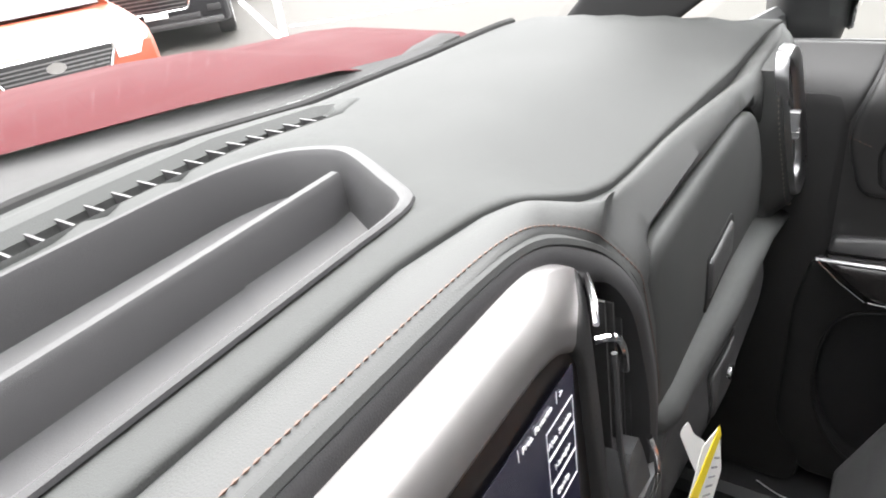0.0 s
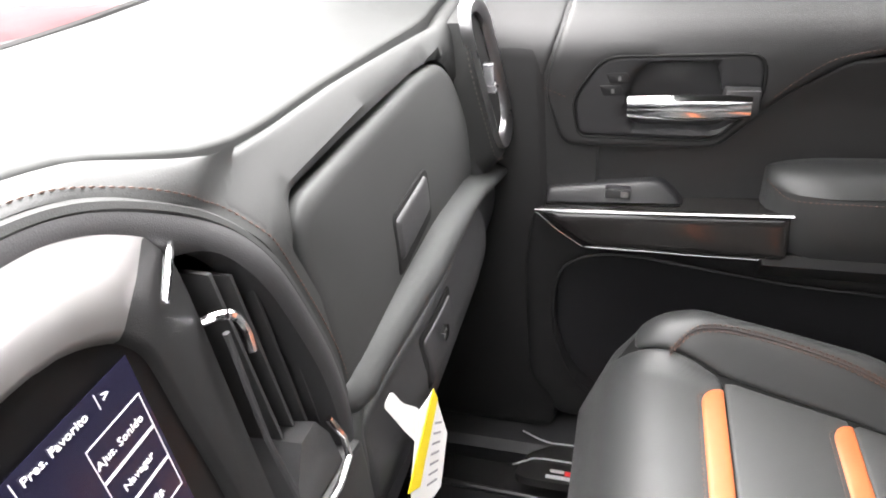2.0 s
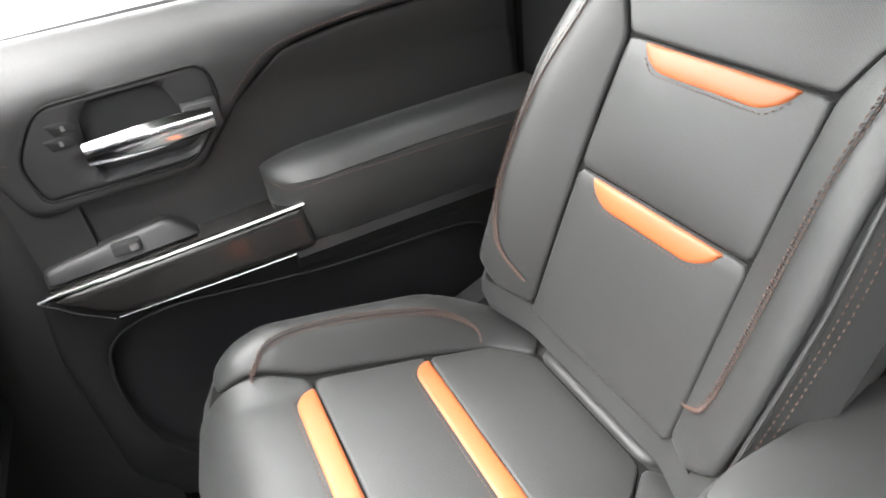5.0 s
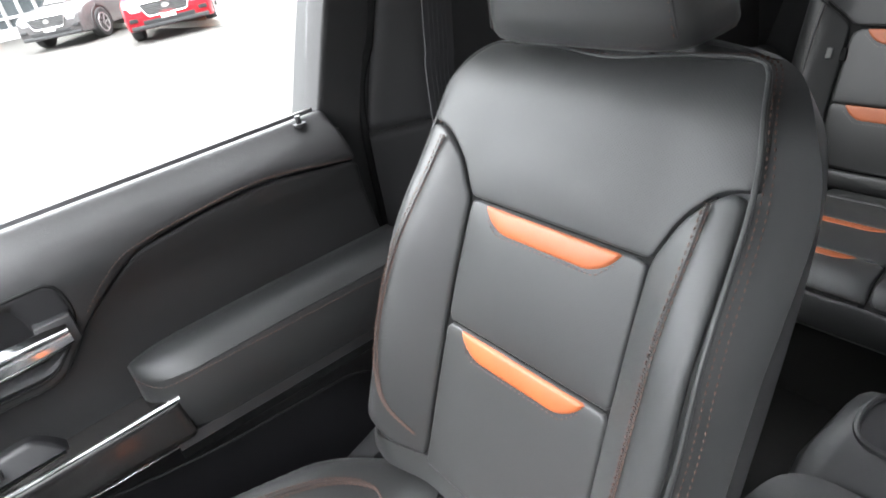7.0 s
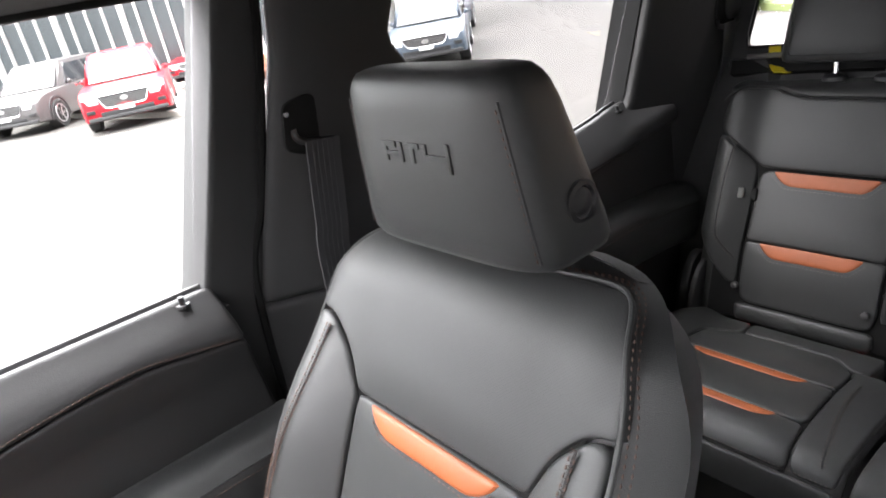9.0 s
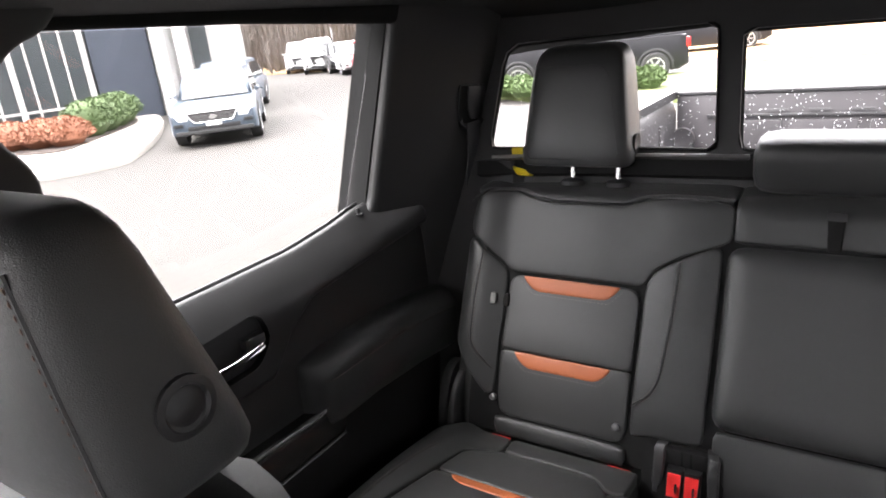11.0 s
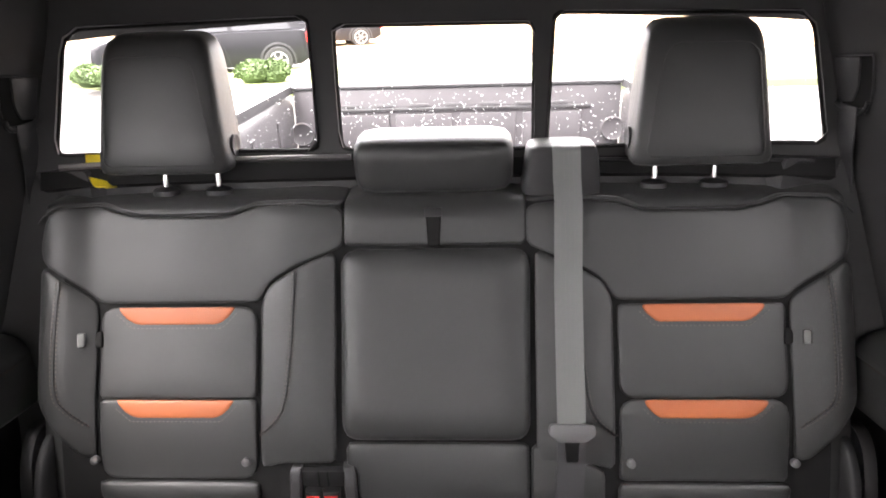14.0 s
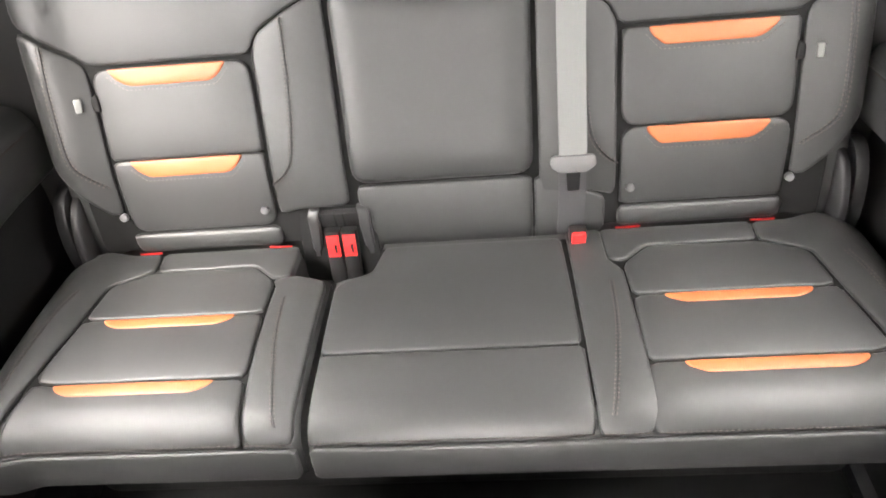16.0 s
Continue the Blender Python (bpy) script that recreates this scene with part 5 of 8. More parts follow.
put("keyhole", moved(soft_block([((0, 0, -0.002), 0.009, 0.009, (1, 0, 0), (0, 1, 0)), ((0, 0, 0.002), 0.009, 0.009, (1, 0, 0), (0, 1, 0)), ((0, 0, 0.003), 0.006, 0.006, (1, 0, 0), (0, 1, 0))], 2.0, 18), pose(0.378, 0.680, 0.650, 90, 0, 0)), CHROME, lg)
put("under_cover", loft([[V(x, 0.735, 0.45), V(x, 0.78, 0.40), V(x, 1.20, 0.36), V(x, 1.24, 0.86), V(x, 0.80, 0.90), V(x, 0.755, 0.70)] for x in (-0.76, -0.2, 0.2, 0.752)]), BLACK, dash, "black under-dash cover")

# outer air vent at the passenger end
VENT_C = [(a if a < 0 else a * 1.33, b) for a, b in [(-0.028, 0.092), (0.010, 0.092), (0.030, 0.070), (0.050, -0.050), (0.044, -0.078), (0.020, -0.092), (-0.004, -0.080), (-0.026, 0.0), (-0.040, 0.070)]]


def vent_at(a, b, d=0.0):
    b = min(b * 1.09, 0.116)
    return V(0.668 + a * 1.08, 0.697 + 0.14 * b - 0.04 * a - d * 0.97, 0.820 + b)


def vent_hull(a, b, k, s):
    """The padded surround: from the ring out into the face."""
    q = vent_at(a * k, b * k, 0.009)
    x = min(max(q.x, 0.628), 0.752)
    z = min(q.z, char_z(x) - 0.005)
    return V(x, q.y, z).lerp(face(x, z) + V(0, -0.002, 0), s)


VENT_L = line(rounded(VENT_C, 0.03), 0.008, True)
vent = put("outer_vent", loft([[vent_hull(a, b, k, s) for a, b in VENT_L] for k, s in ((1.75, 1.25), (1.55, 1.0), (1.42, 0.82), (1.30, 0.48), (1.20, 0.20), (1.10, 0.03), (1.0, 0.0), (0.96, 0.0))], cap=False), DASH, dash, "outboard air vent", angle=70)
put("vent_ring", loft([[vent_at(a * k, b * k, d) for a, b in VENT_L] for k, d in ((1.045, 0.002), (1.04, 0.012), (1.015, 0.0165), (0.985, 0.0165), (0.90, 0.012), (0.86, 0.010), (0.845, 0.002), (0.84, -0.012))], cap=False), RING, vent, "satin silver vent ring", angle=50)
put("vent_throat", loft([[vent_at(a * k, b * k, d) for a, b in line(rounded(VENT_C, 0.03), 0.008, True)] for k, d in ((0.86, 0.004), (0.84, -0.018), (0.3, -0.03))]), SEAL, vent)
for i in range(6):
    a = -0.016 + i * 0.0095
    put("vane", prism([(-0.055, -0.002), (0.06, -0.002), (0.06, 0.002), (-0.055, 0.002)], lambda b, t, d, a=a: vent_at(a - b * 0.16 + t, b, 0.004 - d), 0.016), SEAL, vent)
put("vent_slider", box(vent_at(-0.003, -0.004, 0.008), vent_at(0.003, 0.020, 0.020), 0.002), RING, vent, "satin vent slider")
put("vent_slider", box(vent_at(-0.001, -0.012, 0.008), vent_at(0.008, -0.004, 0.018), 0.002), RING, vent, "satin vent slider")
threads = [stitches([vent_hull(a, b, 1.22, 0.22) + V(-0.0012, -0.0012, 0) for a, b in VENT_L[34:66]])]
put("stitching", join(*threads), THREAD_DARK, vent, kind="stuff")

# display
OUTER_P = [(-0.45, 0.726, 0.972), (-0.20, 0.726, 0.972), (-0.02, 0.725, 0.971), (0.030, 0.724, 0.969), (0.055, 0.724, 0.963), (0.078, 0.724, 0.952), (0.095, 0.725, 0.938), (0.100, 0.722, 0.915), (0.096, 0.714, 0.86), (0.092, 0.706, 0.79), (0.092, 0.70, 0.70), (0.092, 0.695, 0.56)]
INNER_P = [(-0.45, 0.692, 0.956), (-0.20, 0.692, 0.956), (-0.03, 0.692, 0.955), (0.0, 0.692, 0.953), (0.015, 0.692, 0.949), (0.028, 0.692, 0.942), (0.038, 0.692, 0.933), (0.046, 0.691, 0.915), (0.050, 0.689, 0.87), (0.056, 0.686, 0.81), (0.060, 0.683, 0.71), (0.062, 0.68, 0.56)]
display = thing("infotainment_display", (-0.1, 0.70, 0.56), "centre touch screen in a satin silver surround", "display")
rows = []
for a, b in zip(flow(OUTER_P, 5), flow(INNER_P, 5)):
    a, b = Vector(a) + V(0, 0.007, -0.002), Vector(b) + V(0, 0.018, -0.010)
    up = (b - a).cross(V(1, 0, 0)).normalized()
    rows.append([a + V(0, 0.024, 0.004), a + V(0, 0.010, 0.002), a, a.lerp(b, 0.06) + V(0, 0, 0.002), a.lerp(b, 0.5) + V(0, -0.003, 0.003), a.lerp(b, 0.92) + V(0, -0.002, 0.001), b, b + V(-0.002, 0.006, -0.003)])
put("surround", loft(rows[:29], closed=False, cap=False), SATIN, display, "satin silver surround", angle=70)
put("side_trim", loft(rows[28:], closed=False, cap=False), HARD, display, "black side trim of the display", angle=70)
bez = [(-0.45, 0.946), (0.0, 0.943), (0.015, 0.939), (0.028, 0.932), (0.040, 0.921), (0.047, 0.905), (0.051, 0.86), (0.058, 0.79), (0.062, 0.70), (0.064, 0.56), (-0.45, 0.56)]
screen_y = lambda z: 0.712 - 0.03 * (0.958 - z)
put("bezel", prism(bez, lambda x, z, d: V(x, screen_y(z) + 0.002 + d, z), 0.02), BEZEL, display, "black gloss bezel", smooth=False)
m = bpy.data.materials.new("screen_glow")
m.use_nodes = True
m.node_tree.nodes["Principled BSDF"].inputs["Base Color"].default_value = (0.01, 0.01, 0.02, 1)
m.node_tree.nodes["Principled BSDF"].inputs["Emission Color"].default_value = (0.035, 0.03, 0.11, 1)
m.node_tree.nodes["Principled BSDF"].inputs["Emission Strength"].default_value = 0.014
m.node_tree.nodes["Principled BSDF"].inputs["Roughness"].default_value = 0.15
SCREEN = m
m = bpy.data.materials.new("screen_text_glow")
m.use_nodes = True
m.node_tree.nodes["Principled BSDF"].inputs["Emission Color"].default_value = (0.75, 0.78, 1, 1)
m.node_tree.nodes["Principled BSDF"].inputs["Emission Strength"].default_value = 0.008
SCREEN_TEXT = m
m = bpy.data.materials.new("screen_line_glow")
m.use_nodes = True
m.node_tree.nodes["Principled BSDF"].inputs["Emission Color"].default_value = (0.25, 0.35, 0.8, 1)
m.node_tree.nodes["Principled BSDF"].inputs["Emission Strength"].default_value = 0.007
SCREEN_LINE = m


def glass_rect(name, x0, x1, z0, z1, lift, mat, label=""):
    return put(name, prism([(x0, z0), (x1, z0), (x1, z1), (x0, z1)], lambda x, z, d: V(x, screen_y(z) - lift + d, z), 0.0004), mat, display, label, smooth=False)


glass_rect("screen", -0.20, 0.0345, 0.79, 0.919, 0.0003, SCREEN, "lit dark blue screen")


def wire_rect(x0, x1, z0, z1, w=0.00035):
    for a, b, c, d in ((x0, x1, z0, z0 + w), (x0, x1, z1 - w, z1), (x0, x0 + w, z0, z1), (x1 - w, x1, z0, z1)):
        glass_rect("button_line", a, b, c, d, 0.0007, SCREEN_LINE)


for i, word in enumerate(("Ajus. Sonido", "Navegar", "Config.")):
    z1 = 0.899 - i * 0.0205
    wire_rect(-0.002, 0.032, z1 - 0.0198, z1)
    lettering("caption", word, 0.0058, pose(-0.001 if i == 0 else 0.005, screen_y(z1) - 0.0009, z1 - 0.0125, 90, 0, 0), SCREEN_TEXT, display)
lettering("caption", "Pres. Favorito", 0.0060, pose(-0.028, screen_y(0.91) - 0.0009, 0.9105, 90, 0, 0), SCREEN_TEXT, display)
lettering("caption", ">", 0.0070, pose(0.015, screen_y(0.91) - 0.0009, 0.9105, 90, 0, 0), SCREEN_TEXT, display)
for x in (-0.0315, 0.0125):
    glass_rect("divider", x, x + 0.0004, 0.9085, 0.9165, 0.0007, SCREEN_LINE)
put("chrome_edge", tube([(0.103, 0.731, 0.932), (0.092, 0.724, 0.932), (0.077, 0.715, 0.930), (0.063, 0.708, 0.926)], [0.0020, 0.0026, 0.0026, 0.0020], 8), CHROME, display)
put("edge_line", tube([(0.096, 0.709, 0.88), (0.094, 0.703, 0.80), (0.096, 0.696, 0.745), (0.104, 0.690, 0.70)], 0.0022, 6), PLASTIC, display)

# inner air vent beside the display
ivent = thing("air_vent", (0.14, 0.72, 0.70), "tall black air vent with a chrome slider beside the display", "air vent")
put("throat", loft([[V(0.100, 0.728, z), V(0.104, 0.775, z), V(0.165 + (0.93 - z) * 0.12, 0.775, z), V(0.143 + (0.93 - z) * 0.22, 0.744, z), V(0.148 + (0.93 - z) * 0.22, 0.79, z), V(0.095, 0.79, z)] for z in (0.912, 0.90, 0.80, 0.70, 0.60)]), BLACK, ivent, "dark vent throat")
for i in range(4):
    x = 0.112 + i * 0.016
    top = 0.905 - i * 0.012
    put("vane", loft([[V(x + (top - z) * 0.12, 0.722, z), V(x + 0.0025 + (top - z) * 0.12, 0.722, z), V(x + 0.0025 + (top - z) * 0.12, 0.770, z), V(x + (top - z) * 0.12, 0.770, z)] for z in (top, 0.80, 0.72)]), PILLAR, ivent)
put("slider", join(tube(flow([(0.096, 0.722, 0.886), (0.103, 0.714, 0.886), (0.109, 0.711, 0.881), (0.111, 0.708, 0.870), (0.108, 0.706, 0.857)], 5), 0.0030, 8)), CHROME, ivent, "curved chrome slider")
put("wedge", loft([[V(0.103, 0.706, 0.70), V(0.109, 0.704, 0.735), V(0.128, 0.706, 0.757), V(0.152, 0.708, 0.752), V(0.166, 0.708, 0.725), V(0.163, 0.700, 0.700)], [V(0.108, 0.76, 0.71), V(0.112, 0.76, 0.735), V(0.13, 0.76, 0.75), V(0.15, 0.76, 0.745), V(0.16, 0.76, 0.725), V(0.158, 0.76, 0.71)]]), PLASTIC, ivent, "grey wedge below the vent")
put("chrome_lip", tube([(0.104, 0.697, 0.703), (0.138, 0.692, 0.702), (0.163, 0.694, 0.706), (0.168, 0.698, 0.722), (0.160, 0.702, 0.748)], 0.0028, 8), CHROME, ivent, "chrome lip")
put("lower_block", prism(rounded([(0.092, 0.50), (0.098, 0.697), (0.165, 0.697), (0.195, 0.69), (0.20, 0.50)], 0.008), lambda x, z, d: V(x, 0.698 + d, z), 0.05, 0.004), BLACK, ivent)

# hanging warning tag
tag = thing("warning_tag", (0.30, 0.68, 0.57), "white and yellow paper warning tag hanging from the glovebox", "tag")
tq = lambda a, b, d=0.0: V(0.249 + 0.958 * a + 0.287 * d, 0.6925 - 0.287 * a + 0.05 * b + 0.958 * d, 0.681 + b)
put("hanger", prism(rounded([(-0.012, 0.000), (0.002, 0.006), (0.012, -0.018), (0.030, -0.040), (0.040, -0.060), (0.020, -0.080), (0.008, -0.052)], 0.006), lambda a, b, d: tq(a, b, d), 0.0008), PAPER, tag, smooth=False)
put("sheet", prism([(0.028, -0.046), (0.058, -0.041), (0.066, -0.110), (0.040, -0.165), (-0.012, -0.165), (-0.004, -0.118)], lambda a, b, d: tq(a, b, d - 0.0012), 0.0008), PAPER, tag, smooth=False)
put("stripe", prism([(0.046, -0.050), (0.056, -0.038), (0.060, -0.054), (0.008, -0.128), (-0.010, -0.118)], lambda a, b, d: tq(a, b, d - 0.0024), 0.0010), YELLOW, tag, "yellow stripe", smooth=False)
for i in range(7):
    put("print", prism([(0.050 - i * 0.005, -0.078 - i * 0.010), (0.060 - i * 0.004, -0.086 - i * 0.010), (0.059 - i * 0.004, -0.088 - i * 0.010), (0.049 - i * 0.005, -0.080 - i * 0.010)], lambda a, b, d: tq(a, b, d - 0.0020), 0.0005), INK, tag, smooth=False)

# ---- doors ----
def belt_x(z, z1):
    """Upper trim leans out to the glass near its top."""
    return 0.757 + 0.050 * smooth01(z1 - 0.075, z1 + 0.012, z) ** 1.7


def arm_block(y0, y1, x_in, ztop, rise, zlow, mat, parent, label):
    """A padded armrest along the door, rounded at its front end."""
    rows = []
    for t in (0, 0.012, 0.04, 0.09, 0.16, 0.3, 0.5, 0.75, 1.0):
        y = y0 + (y1 - y0) * t
        k = min(1.0, (t / 0.14)) ** 0.5
        s = 0.30 + 0.70 * k
        zt = ztop + rise * math.sin(min(1, t * 1.2) * math.pi * 0.6)
        pts = [(0.778, zt + 0.020), (0.766, zt + 0.026), (0.745, zt + 0.026), (0.724, zt + 0.018), (x_in + 0.010, zt + 0.008), (x_in + 0.002, zt - 0.002), (x_in + 0.0035, zt - 0.005), (x_in + 0.002, zt - 0.009), (x_in + 0.004, zt - 0.055), (x_in + 0.010, zlow + 0.03), (x_in + 0.022, zlow + 0.006), (x_in + 0.04, zlow), (0.778, zlow)]
        rows.append([V(0.778 + (x - 0.778) * s, y, (zt - 0.03) + (z - zt + 0.03) * (0.75 + 0.25 * k)) for x, z in pts])
    return put("armrest", loft(rows), mat, parent, label)


def front_door(sgn, label):
    fix = (lambda g: g) if sgn > 0 else flipped
    d = thing("front_door", (sgn * 0.80, 0.3, 0.10), label, "car door", "cab doors")

    def add(name, geo, mat, lab="", parent=None, kind="", smooth=True):
        return put(name, fix(geo), mat, parent or d, lab, kind, smooth)

    Z1 = 0.885
    S_up = lambda y, z: V(belt_x(z, Z1), y, z)
    S_mid = lambda y, z: V(0.772 - 0.012 * smooth01(0.76, 0.82, z), y, z)
    S_low = lambda y, z: V(0.752 + 0.016 * smooth01(0.30, 0.14, z), y, z)
    add("core", prism([(0.75, 0.14), (0.75, 0.862), (-0.078, 0.862), (-0.105, 0.64), (-0.12, 0.14)], lambda y, z, q: V(0.784 + q, y, z), 0.05), PILLAR)
    BEZ = rounded([(0.588, 0.770), (0.547, 0.826), (0.352, 0.830), (0.345, 0.770), (0.400, 0.712), (0.578, 0.714)], [0.02, 0.02, 0.02, 0.03, 0.02, 0.012])
    UP = rounded([(0.592, 0.8925), (-0.066, 0.8925), (-0.076, 0.818), (0.054, 0.838), (0.152, 0.835), (0.257, 0.823), (0.334, 0.766), (0.394, 0.700), (0.60, 0.698), (0.628, 0.782)], [0.004, 0.01, 0.006, 0.05, 0.05, 0.04, 0.04, 0.02, 0.02, 0.03])
    add("upper_panel", panel(UP, S_up, 0.008, 0.010, 0, skirt=0.02, step=0.008, grid=0.011, holes=[BEZ], flip=True, rim_firm=0.8), DOORSKIN, "soft upper door trim")
    add("seam_backing", panel(rounded([(0.66, 0.888), (0.55, 0.888), (0.55, 0.62), (0.66, 0.62)], 0.01), lambda y, z: V(belt_x(z, Z1) + 0.002, y, z), 0.001, 0.002, 0, skirt=0.004, flip=True), DOORSKIN)
    MIDP = rounded([(0.62, 0.696), (0.392, 0.697), (0.331, 0.764), (0.255, 0.820), (0.152, 0.832), (0.054, 0.835), (-0.078, 0.815), (-0.098, 0.64), (0.28, 0.60), (0.628, 0.60)], 0.01)
    add("middle_panel", panel(MIDP, S_mid, 0.004, 0.006, 0, skirt=0.02, flip=True), DOORSKIN)
    add("front_panel", panel(rounded([(0.745, 0.8925), (0.596, 0.8925), (0.632, 0.784), (0.630, 0.60), (0.745, 0.60)], 0.006), lambda y, z: V(belt_x(z, Z1) + 0.003, y, z), 0.004, 0.008, 0, skirt=0.02, flip=True), DOORSKIN)
    PK = rounded([(0.500, 0.522), (0.560, 0.515), (0.597, 0.490), (0.611, 0.428), (0.608, 0.344), (0.582, 0.265), (0.540, 0.212), (0.48, 0.195), (0.02, 0.195), (-0.04, 0.24), (-0.04, 0.42), (0.02, 0.478), (0.27, 0.488)], 0.05)
    add("lower_panel", panel(rounded([(0.640, 0.596), (0.28, 0.596), (-0.10, 0.60), (-0.12, 0.14), (0.60, 0.14), (0.652, 0.25), (0.655, 0.50)], 0.02), S_low, 0.008, 0.016, 0, skirt=0.03, holes=[PK], flip=True, firm=0.2), HARD, "hard black lower door panel")
    add("map_pocket", panel(PK, lambda y, z: V(0.781, y, z), 0.002, 0.006, 0.0, skirt=0.004, flip=True), RUBBER, "moulded black map pocket")
    add("pocket_lip", tube([V(0.748, y, z) for y, z in line(PK, 0.012, True)], 0.0025, 6, True), HARD, "rounded pocket edge")
    th = stitches([S_up(y, z) + V(-0.010, 0, 0) for y, z in line(flow([(0.336, 0.775), (0.300, 0.808), (0.259, 0.829), (0.152, 0.841), (0.054, 0.843), (-0.066, 0.824)]), 0.01)], 0.006, 0.0008, 0.0009)
    th2 = stitches([S_up(y, z) + V(-0.009, 0, 0) for y, z in line([(0.626, 0.784), (0.592, 0.770)], 0.01)], 0.006, 0.0008, 0.0009)
    add("stitching", join(th, th2), THREAD, "brown stitch line", kind="stuff")
    # handle bezel with its cup
    CUP = rounded([(0.515, 0.742), (0.510, 0.795), (0.495, 0.816), (0.408, 0.818), (0.398, 0.790), (0.398, 0.775), (0.358, 0.775), (0.358, 0.752), (0.395, 0.724), (0.505, 0.724)], 0.012)
    bz = add("handle_bezel", panel(BEZ, lambda y, z: V(0.757, y, z), 0.006, 0.006, 0, skirt=0.02, step=0.008, grid=0.014, holes=[CUP], flip=True), BLACK, "black handle bezel")
    add("bezel_rim", tube([V(0.7500, y, z) for y, z in line(BEZ, 0.01, True)], 0.0020, 8, True), SEAL, "", bz)
    add("handle_cup", prism(CUP, lambda y, z, q: V(0.782 + q, y, z), 0.004), BLACK, "", bz)
    rows = []
    for t in np.linspace(0, 1, 12):
        y = 0.514 - 0.152 * t
        bow = 0.010 * math.sin(math.pi * t)
        h = 0.0175 * (0.80 + 0.2 * math.sin(math.pi * t) + 0.06 * t)
        c = V(0.737 - bow * 0.4, y, 0.763 + 0.003 * t)
        rows.append([c + V(-0.007 * math.cos(a), 0, h * math.sin(a)) for a in np.linspace(0, 2 * math.pi, 12, endpoint=False)])
    add("handle", loft(rows), CHROME, "chrome pull handle")
    add("handle_root", box((0.735, 0.352, 0.752), (0.765, 0.395, 0.788), 0.004), PLASTIC)
    for i, (y0, z0) in enumerate(((0.546, 0.780), (0.538, 0.797))):
        bt = add("lock_button", prism(rounded([(y0, z0 - 0.007), (y0 - 0.026, z0 - 0.006), (y0 - 0.022, z0 + 0.008), (y0 + 0.006, z0 + 0.007)], 0.002), lambda y, z, q: V(0.7498 + q, y, z), 0.006, 0.0008), HARD, "black lock button", bz)
        add("lock_mark", box((0.7492, y0 - 0.014, z0 - 0.003), (0.7499, y0 - 0.010, z0 + 0.003), 0), GREYP, "", bt)
    # switch pod, window switch, trim bar
    pod = add("switch_pod", prism(rounded([(0.622, 0.606), (0.622, 0.630), (0.46, 0.648), (0.440, 0.632), (0.425, 0.612)], [0.004, 0.01, 0.016, 0.01, 0.006]), lambda y, z, q: V(0.738 + 0.35 * (z - 0.606) + q, y, z), 0.05, 0.006), BLACK, "black switch pod")
    add("window_switch", box((0.736, 0.500, 0.624), (0.752, 0.536, 0.639), 0.003), PLASTIC, "window switch", pod)
    add("switch_rocker", box((0.733, 0.503, 0.627), (0.745, 0.514, 0.636), 0.002), SATIN, "", pod)
    TB = rounded([(0.630, 0.606), (0.286, 0.621), (0.283, 0.548), (0.556, 0.549)], [0.006, 0.004, 0.01, 0.02])
    tb = add("trim_bar", panel(TB, lambda y, z: V(0.726, y, z), 0.012, 0.014, 0.0, skirt=0.05, step=0.01, flip=True), GLOSS, "smoked gloss trim bar")
    add("chrome_line", tube([(0.7165, 0.634, 0.6085), (0.7150, 0.50, 0.6145), (0.7150, 0.288, 0.6225)], 0.0028, 8), CHROME, "", tb)
    add("chrome_line", tube([(0.7165, 0.634, 0.6080), (0.7180, 0.600, 0.575), (0.7200, 0.565, 0.549)], 0.0014, 8), CHROME, "", tb)
    add("chrome_line", tube([(0.7220, 0.56, 0.5475), (0.7210, 0.40, 0.5465), (0.7210, 0.288, 0.5465)], 0.0010, 8), CHROME, "", tb)
    arm = arm_block(0.325, -0.105, 0.700, 0.658, 0.006, 0.548, LEATHER, d, "padded door armrest") if sgn > 0 else None
    if sgn > 0:
        put("stitching", stitches(flow([(0.742, 0.326, 0.664), (0.712, 0.308, 0.655), (0.7005, 0.285, 0.653), (0.6985, 0.20, 0.653), (0.6985, 0.0, 0.650), (0.6985, -0.08, 0.648)]), 0.006, 0.0008, 0.0010), THREAD, arm, kind="stuff")
        put("armrest_base", loft([[V(0.778, y, 0.556), V(0.722, y, 0.556), V(0.718, y, 0.540), V(0.742, y, 0.508), V(0.778, y, 0.50)] for y in (0.315, 0.30, 0.0, -0.105)]), DOORSKIN, d)
    kn = add("lock_knob", tube([(0.792, -0.021, 0.872), (0.792, -0.021, 0.899)], 0.0042, 10), BLACK, "black lock knob")
    add("knob_collar", tube([(0.792, -0.021, 0.884), (0.792, -0.021, 0.888)], 0.0095, 14), PLASTIC, "", kn)
    add("glass_seal", tube([(0.822, 0.86, 0.884), (0.822, 0.4, 0.890), (0.822, -0.07, 0.890)], 0.006, 6), BLACK)
    return d


front_door(1, "black front passenger door trim with chrome handle and gloss trim bar")
front_door(-1, "black driver door trim with chrome handle")


